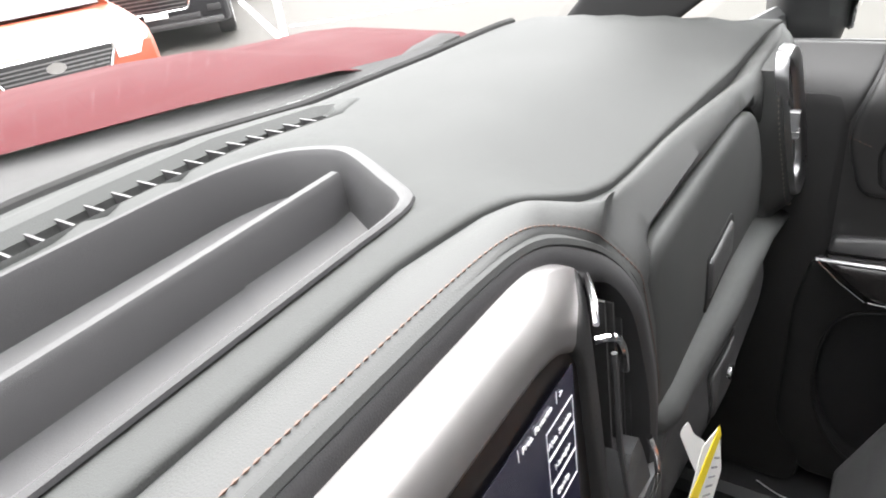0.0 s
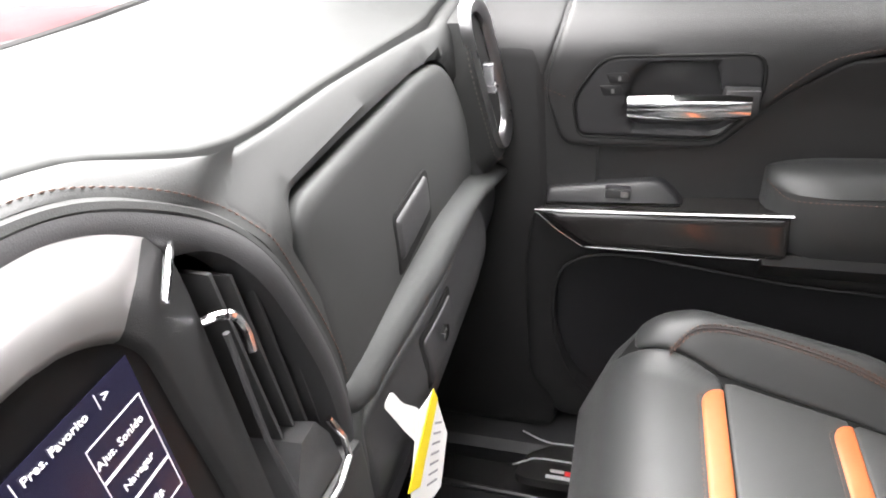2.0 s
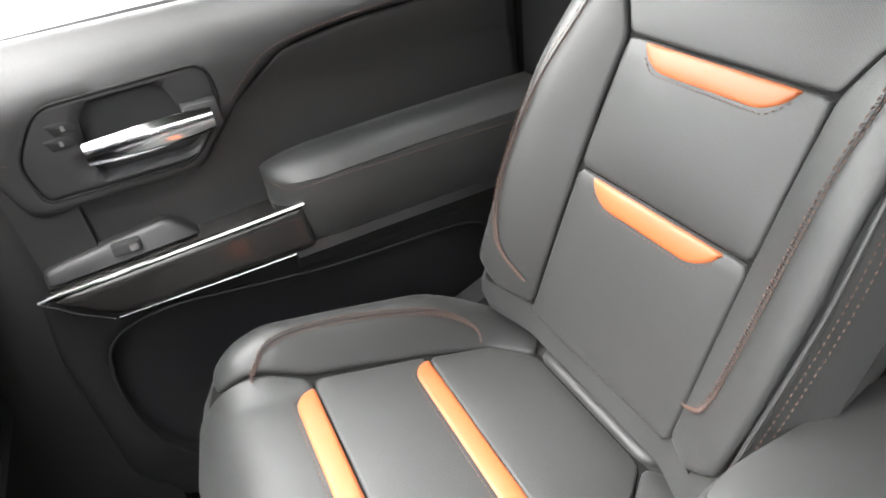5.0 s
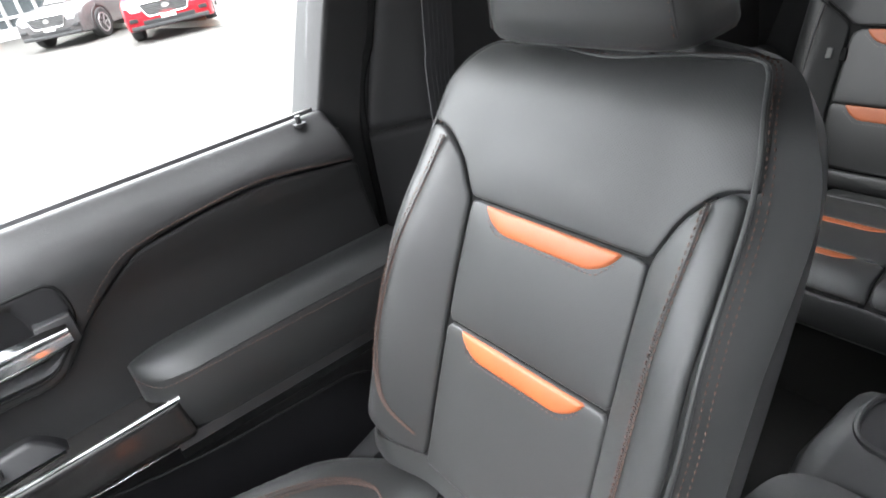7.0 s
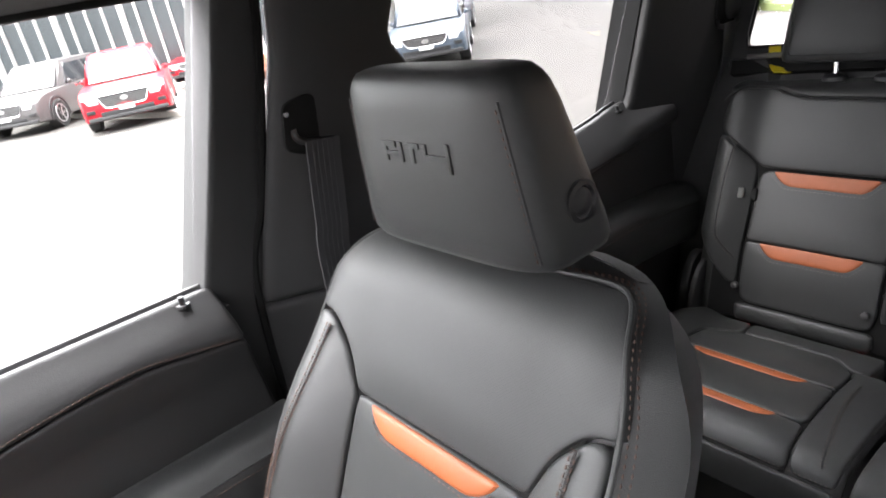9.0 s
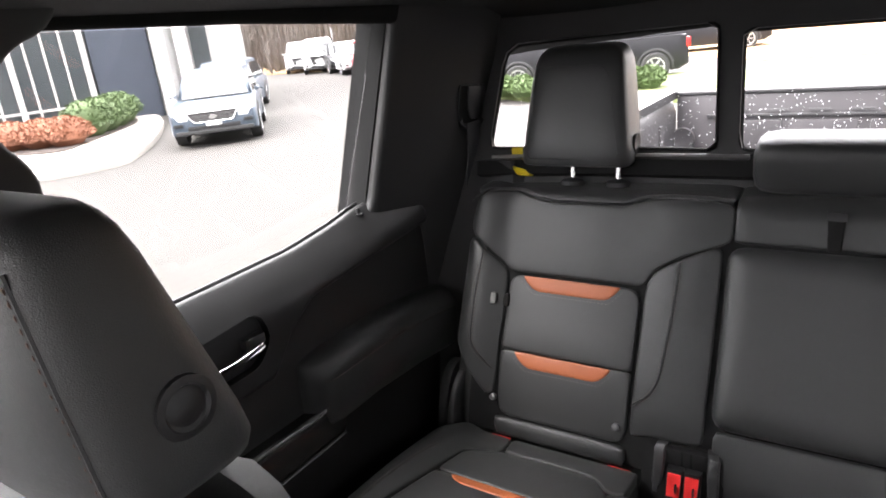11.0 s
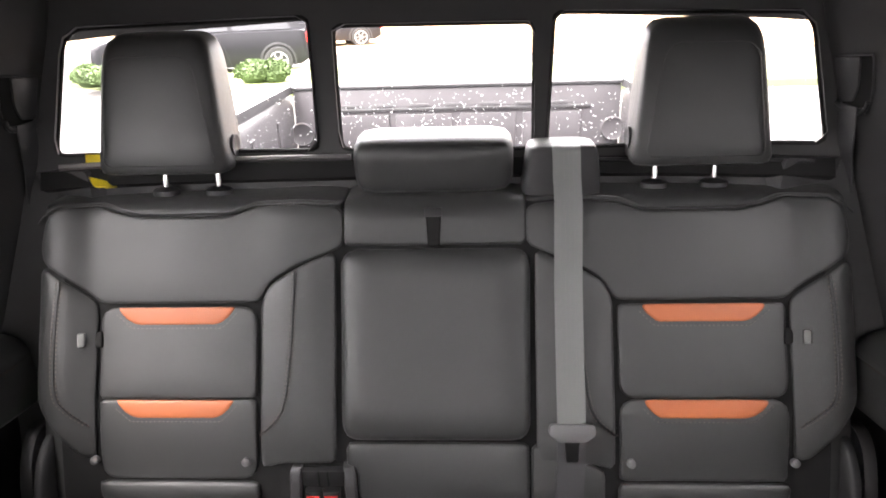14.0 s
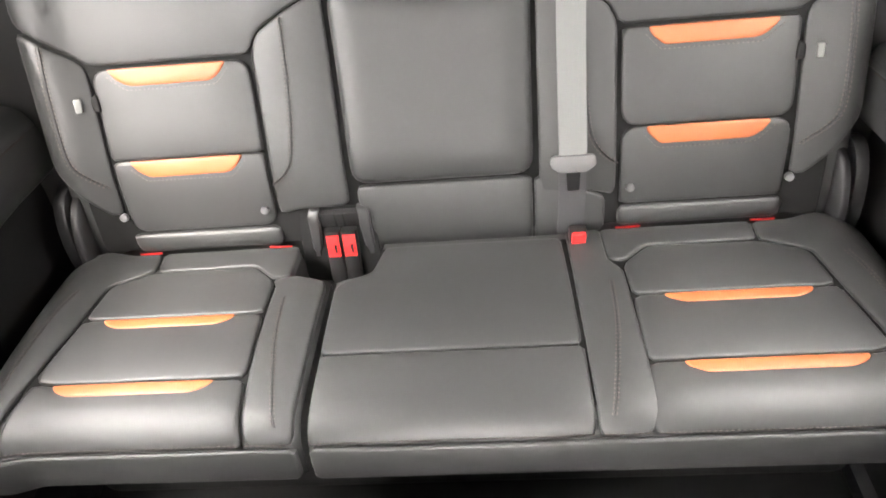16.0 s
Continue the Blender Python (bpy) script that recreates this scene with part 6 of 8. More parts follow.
def rear_door(sgn, label):
    fix = (lambda g: g) if sgn > 0 else flipped
    d = thing("rear_door", (sgn * 0.80, -0.8, 0.10), label, "car door", "cab doors")

    def add(name, geo, mat, lab="", parent=None, kind="", smooth=True):
        return put(name, fix(geo), mat, parent or d, lab, kind, smooth)

    top = lambda y: table(y, [-1.25, -1.03, -0.95, -0.84, -0.64, -0.42], [0.905, 0.897, 0.882, 0.869, 0.866, 0.866])
    S_up = lambda y, z: V(belt_x(z, top(y) + 0.002), y, z)
    add("core", prism([(-0.44, 0.14), (-0.44, 0.84), (-1.20, 0.86), (-1.22, 0.40), (-1.10, 0.14)], lambda y, z, q: V(0.784 + q, y, z), 0.05), PILLAR)
    ys = np.linspace(-0.445, -1.19, 26)
    UP = [(y, top(y) + 0.008) for y in ys] + [(-1.19, 0.83), (-1.0, 0.815), (-0.82, 0.80), (-0.76, 0.76), (-0.71, 0.70), (-0.445, 0.70)]
    BEZ = rounded([(-0.565, 0.735), (-0.56, 0.815), (-0.70, 0.822), (-0.715, 0.775), (-0.68, 0.733)], 0.02)
    add("upper_panel", panel(UP, S_up, 0.008, 0.010, 0, skirt=0.02, holes=[BEZ], flip=True, rim_firm=0.8), DOORSKIN, "soft upper door trim")
    add("middle_panel", panel([(-0.445, 0.696), (-0.713, 0.696), (-0.765, 0.755), (-0.82, 0.795), (-1.0, 0.81), (-1.19, 0.826), (-1.2, 0.55), (-0.445, 0.55)], lambda y, z: V(0.774, y, z), 0.004, 0.006, 0, skirt=0.02, flip=True), DOORSKIN)
    add("lower_panel", panel(rounded([(-0.445, 0.545), (-1.2, 0.545), (-1.2, 0.40), (-1.1, 0.14), (-0.445, 0.14)], 0.02), lambda y, z: V(0.77, y, z), 0.006, 0.008, 0, skirt=0.02, flip=True), HARD, "hard black lower door panel")
    bz = add("handle_bezel", panel(BEZ, lambda y, z: V(0.768, y, z), 0.004, 0.006, 0, skirt=0.02, flip=True), BLACK, "black handle bezel")
    add("handle", tube(flow([(0.752, -0.580, 0.764), (0.744, -0.63, 0.766), (0.750, -0.690, 0.769)], 6), 0.009, 10, flat=0.7), CHROME, "chrome pull handle")
    add("handle_root", box((0.748, -0.70, 0.772), (0.772, -0.66, 0.790), 0.003), PLASTIC, "", bz)
    tb = add("trim_bar", panel(rounded([(-0.45, 0.60), (-0.852, 0.588), (-0.835, 0.518), (-0.45, 0.52)], 0.008), lambda y, z: V(0.748, y, z), 0.012, 0.012, 0, skirt=0.05, flip=True), GLOSS, "smoked gloss trim bar")
    add("chrome_line", tube([(0.738, -0.45, 0.603), (0.738, -0.852, 0.590)], 0.0045, 8), CHROME, "", tb)
    add("chrome_line", tube([(0.742, -0.50, 0.517), (0.742, -0.835, 0.516)], 0.0014, 8), CHROME, "", tb)
    add("armrest", loft([[V(0.780 + (x - 0.780) * s, y, 0.645 + (z + r - 0.645) * (0.7 + 0.3 * s)) for x, z in ((0.785, 0.694), (0.765, 0.695), (0.745, 0.690), (0.730, 0.679), (0.722, 0.664), (0.719, 0.651), (0.7205, 0.648), (0.719, 0.644), (0.721, 0.60), (0.730, 0.555), (0.745, 0.542), (0.785, 0.54))] for y, s, r in ((-0.765, 0.15, 0), (-0.772, 0.5, 0), (-0.79, 0.85, 0), (-0.83, 1.0, 0.002), (-0.95, 1.0, 0.002), (-1.10, 1.0, -0.01), (-1.22, 0.95, -0.03))]), LEATHER, "padded door armrest")
    add("stitching", stitches(flow([(0.745, -0.778, 0.655), (0.722, -0.80, 0.650), (0.7175, -0.84, 0.651), (0.7175, -1.0, 0.648), (0.719, -1.18, 0.625)]), 0.006, 0.0008, 0.0010), THREAD, kind="stuff")
    kn = add("lock_knob", tube([(0.792, -1.015, 0.880), (0.792, -1.015, 0.905)], 0.0042, 10), BLACK, "black lock knob")
    add("knob_collar", tube([(0.792, -1.015, 0.890), (0.792, -1.015, 0.894)], 0.0095, 14), PLASTIC, "", kn)
    add("glass_seal", tube([V(0.824, y, top(y) + 0.004) for y in ys], 0.005, 6), BLACK)
    return d


rear_door(1, "black rear door trim with padded armrest beside the bench")
rear_door(-1, "black rear driver-side door trim beside the bench")

# ---- belts, buckles, console, footwell ----
def strap(pts, half, n=2, thick=0.0012, side=(1, 0, 0)):
    """A flat band along points; side is the direction of its width."""
    p = [Vector(q) for q in flow(pts, 8)]
    rows, sd = [], Vector(side).normalized()
    for i in range(len(p)):
        t = (p[min(i + 1, len(p) - 1)] - p[max(i - 1, 0)]).normalized()
        w = (sd - t * sd.dot(t)).normalized()
        nn = w.cross(t)
        rows.append([p[i] - w * half - nn * thick, p[i] + w * half - nn * thick, p[i] + w * half + nn * thick, p[i] - w * half + nn * thick])
    return loft(rows)


belt = thing("seat_belt", (-0.24, -1.2, 0.40), "grey webbing centre seat belt with its tongue, hanging over the bench", "seat belt")
put("retractor_cover", soft_block([((-0.236, -1.360, z), 0.061 * k, 0.044 * min(1, k), (1, 0, 0), (0, 1, 0)) for z, k in ((0.878, 1.13), (0.90, 1.11), (0.930, 1.05), (0.948, 1.0), (0.956, 0.96), (0.9605, 0.90), (0.9625, 0.80))], 5.0, 44), TRAYSKIN, belt, "black retractor cover")
bw = [V(-0.239, -1.330, 0.9635), V(-0.239, -1.311, 0.957), V(-0.240, -1.300, 0.915), bench_top(-0.241, 0.44, 0.026), bench_top(-0.240, 0.30, 0.022), bench_top(-0.240, 0.082, 0.028)]
web = put("webbing", strap(bw, 0.0235), BELT, belt, "grey ribbed webbing")
for k in (-0.012, -0.004, 0.004, 0.012):
    put("rib", strap([q + V(k, 0.0016, 0) for q in bw], 0.0012, thick=0.0006), BELT, web)
tongue = rounded([(-0.037, 0.014), (0.037, 0.014), (0.039, -0.004), (0.022, -0.016), (-0.022, -0.016), (-0.039, -0.004)], 0.006)
put("tongue", prism(tongue, lambda a, b, d: bench_top(-0.2405 + a, 0.074 + b, 0.034 - d), 0.009, 0.0015), GREYP, belt, "grey plastic tongue")
put("tongue_plate", prism(rounded([(-0.012, -0.012), (0.012, -0.012), (0.010, -0.050), (-0.010, -0.050)], 0.003), lambda a, b, d: bench_top(-0.2405 + a, 0.074 + b, 0.030 - d), 0.002), CHROME, belt, "steel tongue plate")
put("lower_webbing", strap([bench_top(-0.240, 0.075, 0.026), bench_top(-0.240, 0.0, 0.016), bench_top(-0.238, -0.07, 0.012)], 0.0235), BELT_DARK, belt, "dark lower webbing")

bk = thing("belt_buckle", (0.19, -1.12, 0.33), "pair of black buckles with red release buttons in a recess", "belt buckle", "rear buckles")
put("recess", prism(rounded([(0.120, 0.29), (0.118, 0.440), (0.132, 0.450), (0.242, 0.452), (0.262, 0.442), (0.266, 0.29)], 0.012), lambda x, z, d: V(x, -1.131 - 0.39 * (z - 0.44) - d, z), 0.02), SEAL, bk, "black recess")
for x, s in ((0.137, -1), (0.232, 1)):
    put("bracket", loft([[V(x + s * dx + a * w, y + b, z) for a, b in ((-1, -0.010), (-1, 0.002), (-0.7, 0.005), (0.7, 0.005), (1, 0.002), (1, -0.010))] for y, z, w, dx in ((-1.140, 0.453, 0.007, -0.006), (-1.128, 0.452, 0.0095, -0.003), (-1.120, 0.444, 0.010, 0), (-1.114, 0.42, 0.010, 0), (-1.106, 0.376, 0.009, 0.003), (-1.107, 0.373, 0.006, 0.004), (-1.100, 0.335, 0.005, 0.006))]), PLASTIC, bk, "grey bracket arm")
put("top_bar", box((0.146, -1.140, 0.414), (0.222, -1.120, 0.447), 0.005), HARD, bk, "black moulded top bar")
for x in (0.176, 0.192):
    put("bar_groove", box((x - 0.0016, -1.121, 0.415), (x + 0.0016, -1.1193, 0.446), 0), SEAL, bk)
for x in (0.201, 0.170):
    b = put("buckle", loft([[V(x + a, -1.116 + 0.34 * (0.41 - z) + c, z) for a, c in ((-0.0145, -0.012), (0.0145, -0.012), (0.0145, 0.009), (0.011, 0.012), (-0.011, 0.012), (-0.0145, 0.009))] for z in (0.26, 0.34, 0.408, 0.414)]), HARD, bk)
    put("release", loft([[V(x + a, -1.103 + 0.34 * (0.41 - z) + c, z) for a, c in ((-0.0115, -0.006), (0.0115, -0.006), (0.0115, 0.002), (-0.0115, 0.002))] for z in (0.368, 0.372, 0.402, 0.408)]), RED, b, "red release button")
    put("slot", box((x - 0.006, -1.1005, 0.376), (x - 0.003, -1.087, 0.392), 0), BLACK, b)
bk2 = thing("belt_buckle", (-0.25, -1.08, 0.36), "single black buckle with a red release button between cushions", "belt buckle", "rear buckles")
b = put("buckle", box((-0.263, -1.088, 0.330), (-0.232, -1.063, 0.416), 0.004), BLACK, bk2)
put("release", box((-0.260, -1.066, 0.374), (-0.235, -1.056, 0.420), 0.004), RED, b, "red release button")
for u in (0.310, -0.345, -0.585, 0.57):
    t = thing("latch_strap", bench_top(u, -0.07), "small red seat-back release strap", "strap", "release straps")
    put("strap", strap([bench_top(u - 0.022, -0.070, 0.004), bench_top(u, -0.068, 0.010), bench_top(u + 0.022, -0.070, 0.004)], 0.002, side=(0, 0.3, 1)), RED, t)

# outboard rear belts with their recesses, corner covers
for s in (1, -1):
    fix = (lambda g: g) if s > 0 else flipped
    t = thing("rear_belt", (s * 0.72, -1.36, 0.80), "dark outboard seat belt running from a recess in the corner pillar", "seat belt", "outboard rear belts")
    rec = rounded([(-1.290, 1.104), (-1.377, 1.095), (-1.364, 1.008), (-1.298, 1.010), (-1.290, 1.045)], 0.008)
    put("recess", fix(prism(rec, lambda y, z, d: corner(y, z, 0.001 - d), 0.004, 0.001)), SEAL, t, "dark belt recess")
    put("recess_rim", fix(tube([corner(y, z, 0.001) for y, z in line(rec, 0.008, True)], 0.0022, 6, True)), BLACK, t)
    flap = rounded([(-1.316, 1.098), (-1.374, 1.092), (-1.361, 1.022), (-1.330, 1.026), (-1.318, 1.05)], 0.006)
    put("flap", fix(prism(flap, lambda y, z, d: corner(y, z, 0.005 - d), 0.006, 0.002)), PLASTIC, t, "grey hinged flap")
    put("guide", fix(tube(flow([tuple(corner(y, z, 0.006)) for y, z in ((-1.292, 1.030), (-1.304, 1.014), (-1.345, 1.010), (-1.362, 1.020))], 6), [0.004] * 6 + [0.006] * 7 + [0.006] * 6, 8)), PLASTIC, t, "grey belt guide")
    put("webbing", fix(strap([corner(-1.330, 1.020, 0.010), corner(-1.333, 0.95, 0.012), corner(-1.340, 0.83, 0.010), (0.690, -1.30, 0.55)], 0.022, side=(-0.1, -1, 0.1))), BELT_DARK, t, "dark webbing")
    c = tagged(put("corner_cover", fix(loft([[V(0.60 + 0.11 * k + a * 0.06, -1.385 + b * 0.05, 0.905 + dz) for a, b in ((-1, -1), (-1, 0.6), (-0.7, 1), (0.8, 1), (1, 0.7), (1, -1))] for k, dz in ((0.5, -0.06), (0.5, 0.01), (0.52, 0.022), (0.56, 0.026))])), BLACK), "rounded black corner cover behind the bench", "cover")
net = thing("tie_strap", (0.60, -1.36, 0.91), "yellow mesh tether hanging beside the headrest", "strap")
put("mesh", strap([(0.612, -1.365, 0.955), (0.607, -1.352, 0.925), (0.588, -1.330, 0.908), (0.565, -1.322, 0.904)], 0.012, side=(1, 0.3, 0.2)), YELLOW, net, "yellow mesh band")

# front belt on the door pillar
for s in (1, -1):
    fix = (lambda g: g) if s > 0 else flipped
    t = thing("front_belt", (s * 0.72, -0.25, 0.70), "dark front seat belt hanging from a pillar guide", "seat belt", "front belts")
    slot = rounded([(-0.190, 1.060), (-0.196, 1.122), (-0.240, 1.128), (-0.280, 1.060), (-0.268, 1.040), (-0.215, 1.048)], 0.012)
    put("guide", fix(prism(slot, lambda y, z, d: V(side_x(z) - 0.0685 + d, y, z), 0.006, 0.002)), SEAL, t, "black belt slot in the pillar")
    put("lip", fix(tube(flow([(side_x(1.065) - 0.070, -0.206, 1.085), (side_x(1.06) - 0.074, -0.214, 1.068), (side_x(1.06) - 0.075, -0.268, 1.055)], 6), 0.005, 8)), BLACK, t, "black guide lip")
    put("bolt", fix(tube([(side_x(1.09) - 0.073, -0.199, 1.108), (side_x(1.09) - 0.068, -0.199, 1.108)], 0.004, 10)), CHROME, t)
    web = [(side_x(1.06) - 0.080, -0.241, 1.064), (0.702, -0.228, 0.95), (0.700, -0.215, 0.85), (0.698, -0.19, 0.30)]
    wb = put("webbing", fix(strap(web, 0.0255, side=(0, 1, 0.2))), BELT_DARK, t, "dark ribbed webbing")
    for k in (-0.015, -0.0075, 0.0, 0.0075, 0.015):
        put("rib", fix(strap([(x - 0.0016, y + k, z + 0.2 * k) for x, y, z in web], 0.0014, thick=0.0005, side=(0, 1, 0.2))), BELT_DARK, wb)

# centre console
con = thing("centre_console", (0, 0.0, FLOOR_Z), "dark centre console with padded lid and rear cup holder", "console")
rows = []
for y, zt in ((0.62, 0.50), (0.45, 0.50), (0.15, 0.50), (-0.16, 0.505), (-0.22, 0.555), (-0.33, 0.55), (-0.365, 0.53), (-0.38, 0.40), (-0.39, 0.06)):
    rows.append([V(-0.150, y, FLOOR_Z), V(-0.148, y, zt - 0.03), V(-0.136, y, zt - 0.008), V(-0.11, y, zt), V(0.11, y, zt), V(0.136, y, zt - 0.008), V(0.148, y, zt - 0.03), V(0.150, y, FLOOR_Z)])
body = put("body", loft(rows), PLASTIC, con, "grey plastic body", angle=50)
put("lid", soft_block([((0, -0.015, 0.500), 0.148, 0.168, (1, 0, 0), (0, 1, 0)), ((0, -0.015, 0.535), 0.152, 0.172, (1, 0, 0), (0, 1, 0)), ((0, -0.015, 0.556), 0.144, 0.164, (1, 0, 0), (0, 1, 0)), ((0, -0.015, 0.565), 0.120, 0.140, (1, 0, 0), (0, 1, 0)), ((0, -0.015, 0.568), 0.07, 0.09, (1, 0, 0), (0, 1, 0))], 6.0, 48), LEATHER, con, "padded leather armrest lid")
cup = rounded([(0.030, -0.335), (0.112, -0.335), (0.118, -0.29), (0.105, -0.245), (0.030, -0.240)], 0.025)
put("cup_rim", tube([V(x, y, 0.556) for x, y in line(cup, 0.008, True)], 0.004, 8, True), BLACK, body)
put("cup_well", prism(cup, lambda x, y, d: V(x, y, 0.5555 - d), 0.0012), BLACK, body)

# footwell: rubber mat with ribs and rim, sill plate
mat_thing = thing("floor_mat", (0.42, 0.80, FLOOR_Z), "black moulded rubber floor mat with raised ribs", "floor mat")
MAT = rounded([(0.20, 0.45), (0.615, 0.45), (0.625, 0.62), (0.635, 0.95), (0.60, 1.18), (0.20, 1.18)], 0.05)
put("sheet", prism(MAT, lambda x, y, d: V(x, y, FLOOR_Z + 0.008 - d), 0.008), RUBBER, mat_thing)
put("rim", tube([V(x, y, FLOOR_Z + 0.010) for x, y in line(MAT, 0.02, True)], 0.006, 8, True), RUBBER, mat_thing)
for i in range(9):
    y = 0.52 + i * 0.06
    put("rib", tube([(0.25, y, FLOOR_Z + 0.009), (0.58, y, FLOOR_Z + 0.009)], 0.004, 6), RUBBER, mat_thing)
plate = thing("sill_plate", (0.70, 0.40, 0.10), "black door sill plate with chrome lines and red lettering bars", "sill plate")
ALU = material("brushed_aluminium", (0.62, 0.62, 0.63), 0.42, metal=0.35, vary=0.08, vary_scale=60)
put("base", prism(rounded([(0.640, 0.665), (0.690, 0.642), (0.716, 0.60), (0.718, 0.10), (0.632, 0.10), (0.632, 0.64)], 0.01), lambda x, y, d: V(x, y, 0.104 - d), 0.02), GLOSS, plate)
put("chrome_line", tube(flow([(0.656, 0.669, 0.105), (0.668, 0.646, 0.106), (0.6766, 0.6247, 0.107), (0.678, 0.54, 0.107), (0.678, 0.10, 0.107)], 6), 0.0016, 6), ALU, plate)
put("chrome_line", tube(flow([(0.734, 0.662, 0.110), (0.7177, 0.612, 0.107), (0.7190, 0.542, 0.106), (0.720, 0.10, 0.106)], 6), 0.0016, 6), ALU, plate)
put("chrome_bar", box((0.6385, 0.30, 0.1045), (0.6455, 0.607, 0.107), 0.001), ALU, plate)
for y0, y1 in ((0.575, 0.600), (0.30, 0.44)):
    put("chrome_bar", box((0.652, y0, 0.1045), (0.658, y1, 0.107), 0.001), ALU, plate)
for i in range(4):
    put("letter_bar", box((0.6465, 0.552 - i * 0.028, 0.107), (0.6565, 0.574 - i * 0.028, 0.1085), 0.001), RED, plate)

# ---- outside ----
ASPHALT = material("wet_asphalt", (0.056, 0.053, 0.049), 0.8, grain=0.5, grain_scale=60, vary=0.35, vary_scale=0.35, rough_vary=0.16, spec=0.16)
CONCRETE = material("pale_concrete", (0.30, 0.28, 0.255), 0.7, grain=0.3, grain_scale=40, vary=0.12, vary_scale=1.2)
PAINT_LINE = material("white_road_paint", (0.75, 0.74, 0.72), 0.6, vary=0.1)
MULCH = material("dark_mulch", (0.035, 0.025, 0.02), 0.95, grain=1.0, grain_scale=30, vary=0.5, vary_scale=12)
GRASS = material("wet_lawn", (0.085, 0.105, 0.035), 0.9, grain=1.0, grain_scale=25, vary=0.3, vary_scale=2)
FIELD = material("brown_field", (0.26, 0.17, 0.09), 0.95, grain=0.5, grain_scale=8, vary=0.4, vary_scale=0.1)
LEAF = material("evergreen_leaves", (0.048, 0.080, 0.022), 0.7, vary=0.45, vary_scale=3)
RUST = material("rusty_leaves", (0.20, 0.078, 0.042), 0.8, vary=0.4, vary_scale=4)
BARK = material("grey_bark", (0.11, 0.092, 0.08), 0.9, grain=0.8, grain_scale=20, vary=0.4)
WALL_WHITE = material("white_cladding", (0.50, 0.49, 0.475), 0.55, vary=0.06, vary_scale=0.8)
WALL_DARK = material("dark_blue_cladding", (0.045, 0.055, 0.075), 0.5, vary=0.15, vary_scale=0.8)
SHOP = material("showroom_dark_glass", (0.07, 0.08, 0.085), 0.08, vary=0.3, vary_scale=0.5)
CARGLASS = material("car_glass", (0.02, 0.022, 0.025), 0.05, coat=0.5, vary=0.1)
LAMP = material("lamp_lens", (0.65, 0.66, 0.68), 0.08, coat=0.8, vary=0.05)
TAIL = material("tail_lamp", (0.45, 0.01, 0.01), 0.15, coat=0.8)
TYRE = material("tyre_rubber", (0.02, 0.02, 0.02), 0.8, grain=0.4, grain_scale=60)
RIM = material("alloy_rim", (0.55, 0.55, 0.56), 0.3, metal=0.8)
LINER = material("sprayed_bed_liner", (0.040, 0.038, 0.040), 0.36, grain=0.9, grain_scale=140, vary=0.3, vary_scale=14)
HOODRED = material("dark_red_paint", (0.045, 0.0075, 0.0095), 0.5, spec=0.02, vary=0.05)

ground = tagged(put("ground", (lambda: ([V(x, y, GROUND_Z) for y in (-600, -60, -14, 14, 60, 600) for x in (-600, -60, -14, 14, 60, 600)], [(j * 6 + i, j * 6 + i + 1, j * 6 + i + 7, j * 6 + i + 6) for j in range(5) for i in range(5)]))(), ASPHALT, smooth=False), "wet grey asphalt car park", "ground", kind="structure")


def slab(name, pts, z0, h, mat, label, cat, kind="structure", bevel=0.03):
    return tagged(put(name, prism(pts, lambda x, y, d: V(x, y, z0 + h - d), h, bevel), mat), label, cat, kind=kind)


slab("pavement", flow([(13.2, -5.6), (12.2, -6.9), (12.7, -7.9), (15.0, -10.0), (18.6, -12.6), (20.5, -13.0), (22.5, -8.5), (24.5, -4.0), (18, -4.2)], 6, True), GROUND_Z - 0.05, 0.20, CONCRETE, "pale concrete kerbed walk by the building", "pavement")
slab("planting_bed", flow([(15.4, -7.4), (16.0, -8.8), (18.4, -11.6), (20.3, -12.2), (22.0, -8.6), (20.0, -6.5)], 6, True), GROUND_Z, 0.18, MULCH, "dark mulched planting bed", "planting bed")
slab("lawn", [(-9, -13.6), (2.0, -13.4), (6.2, -14.0), (9.6, -16.0), (9, -18.2), (-9, -17.6)], GROUND_Z - 0.05, 0.20, GRASS, "wet green lawn strip with kerb", "lawn")
slab("field", [(-200, -26), (3, -21.5), (10, -30), (90, -36), (120, -120), (-200, -200)], GROUND_Z - 0.2, 0.26, FIELD, "brown winter field behind the road", "field")
for a, b in (((7.15, 8.35), (9.4, 5.6)), ((4.6, 5.2), (9.0, 11.5)), ((11.0, 6.0), (14.0, 12.0))):
    d = Vector((b[0] - a[0], b[1] - a[1])).normalized() * 0.055
    n2 = Vector((-d.y, d.x))
    slab("road_line", [(a[0] + n2.x, a[1] + n2.y), (b[0] + n2.x, b[1] + n2.y), (b[0] - n2.x, b[1] - n2.y), (a[0] - n2.x, a[1] - n2.y)], GROUND_Z, 0.004, PAINT_LINE, "white painted parking line", "road line", bevel=0)
post_t = thing("bollard", (6.44, 7.76, GROUND_Z), "slim white marker post in the car park", "post")
put("shaft", tube([(6.44, 7.76, GROUND_Z), (6.44, 7.76, GROUND_Z + 1.6)], 0.055, 14), WALL_WHITE, post_t)
put("cap", soft_block([((6.44, 7.76, GROUND_Z + 1.6), 0.06, 0.06, (1, 0, 0), (0, 1, 0)), ((6.44, 7.76, GROUND_Z + 1.64), 0.045, 0.045, (1, 0, 0), (0, 1, 0))], 2, 14), WALL_WHITE, post_t)


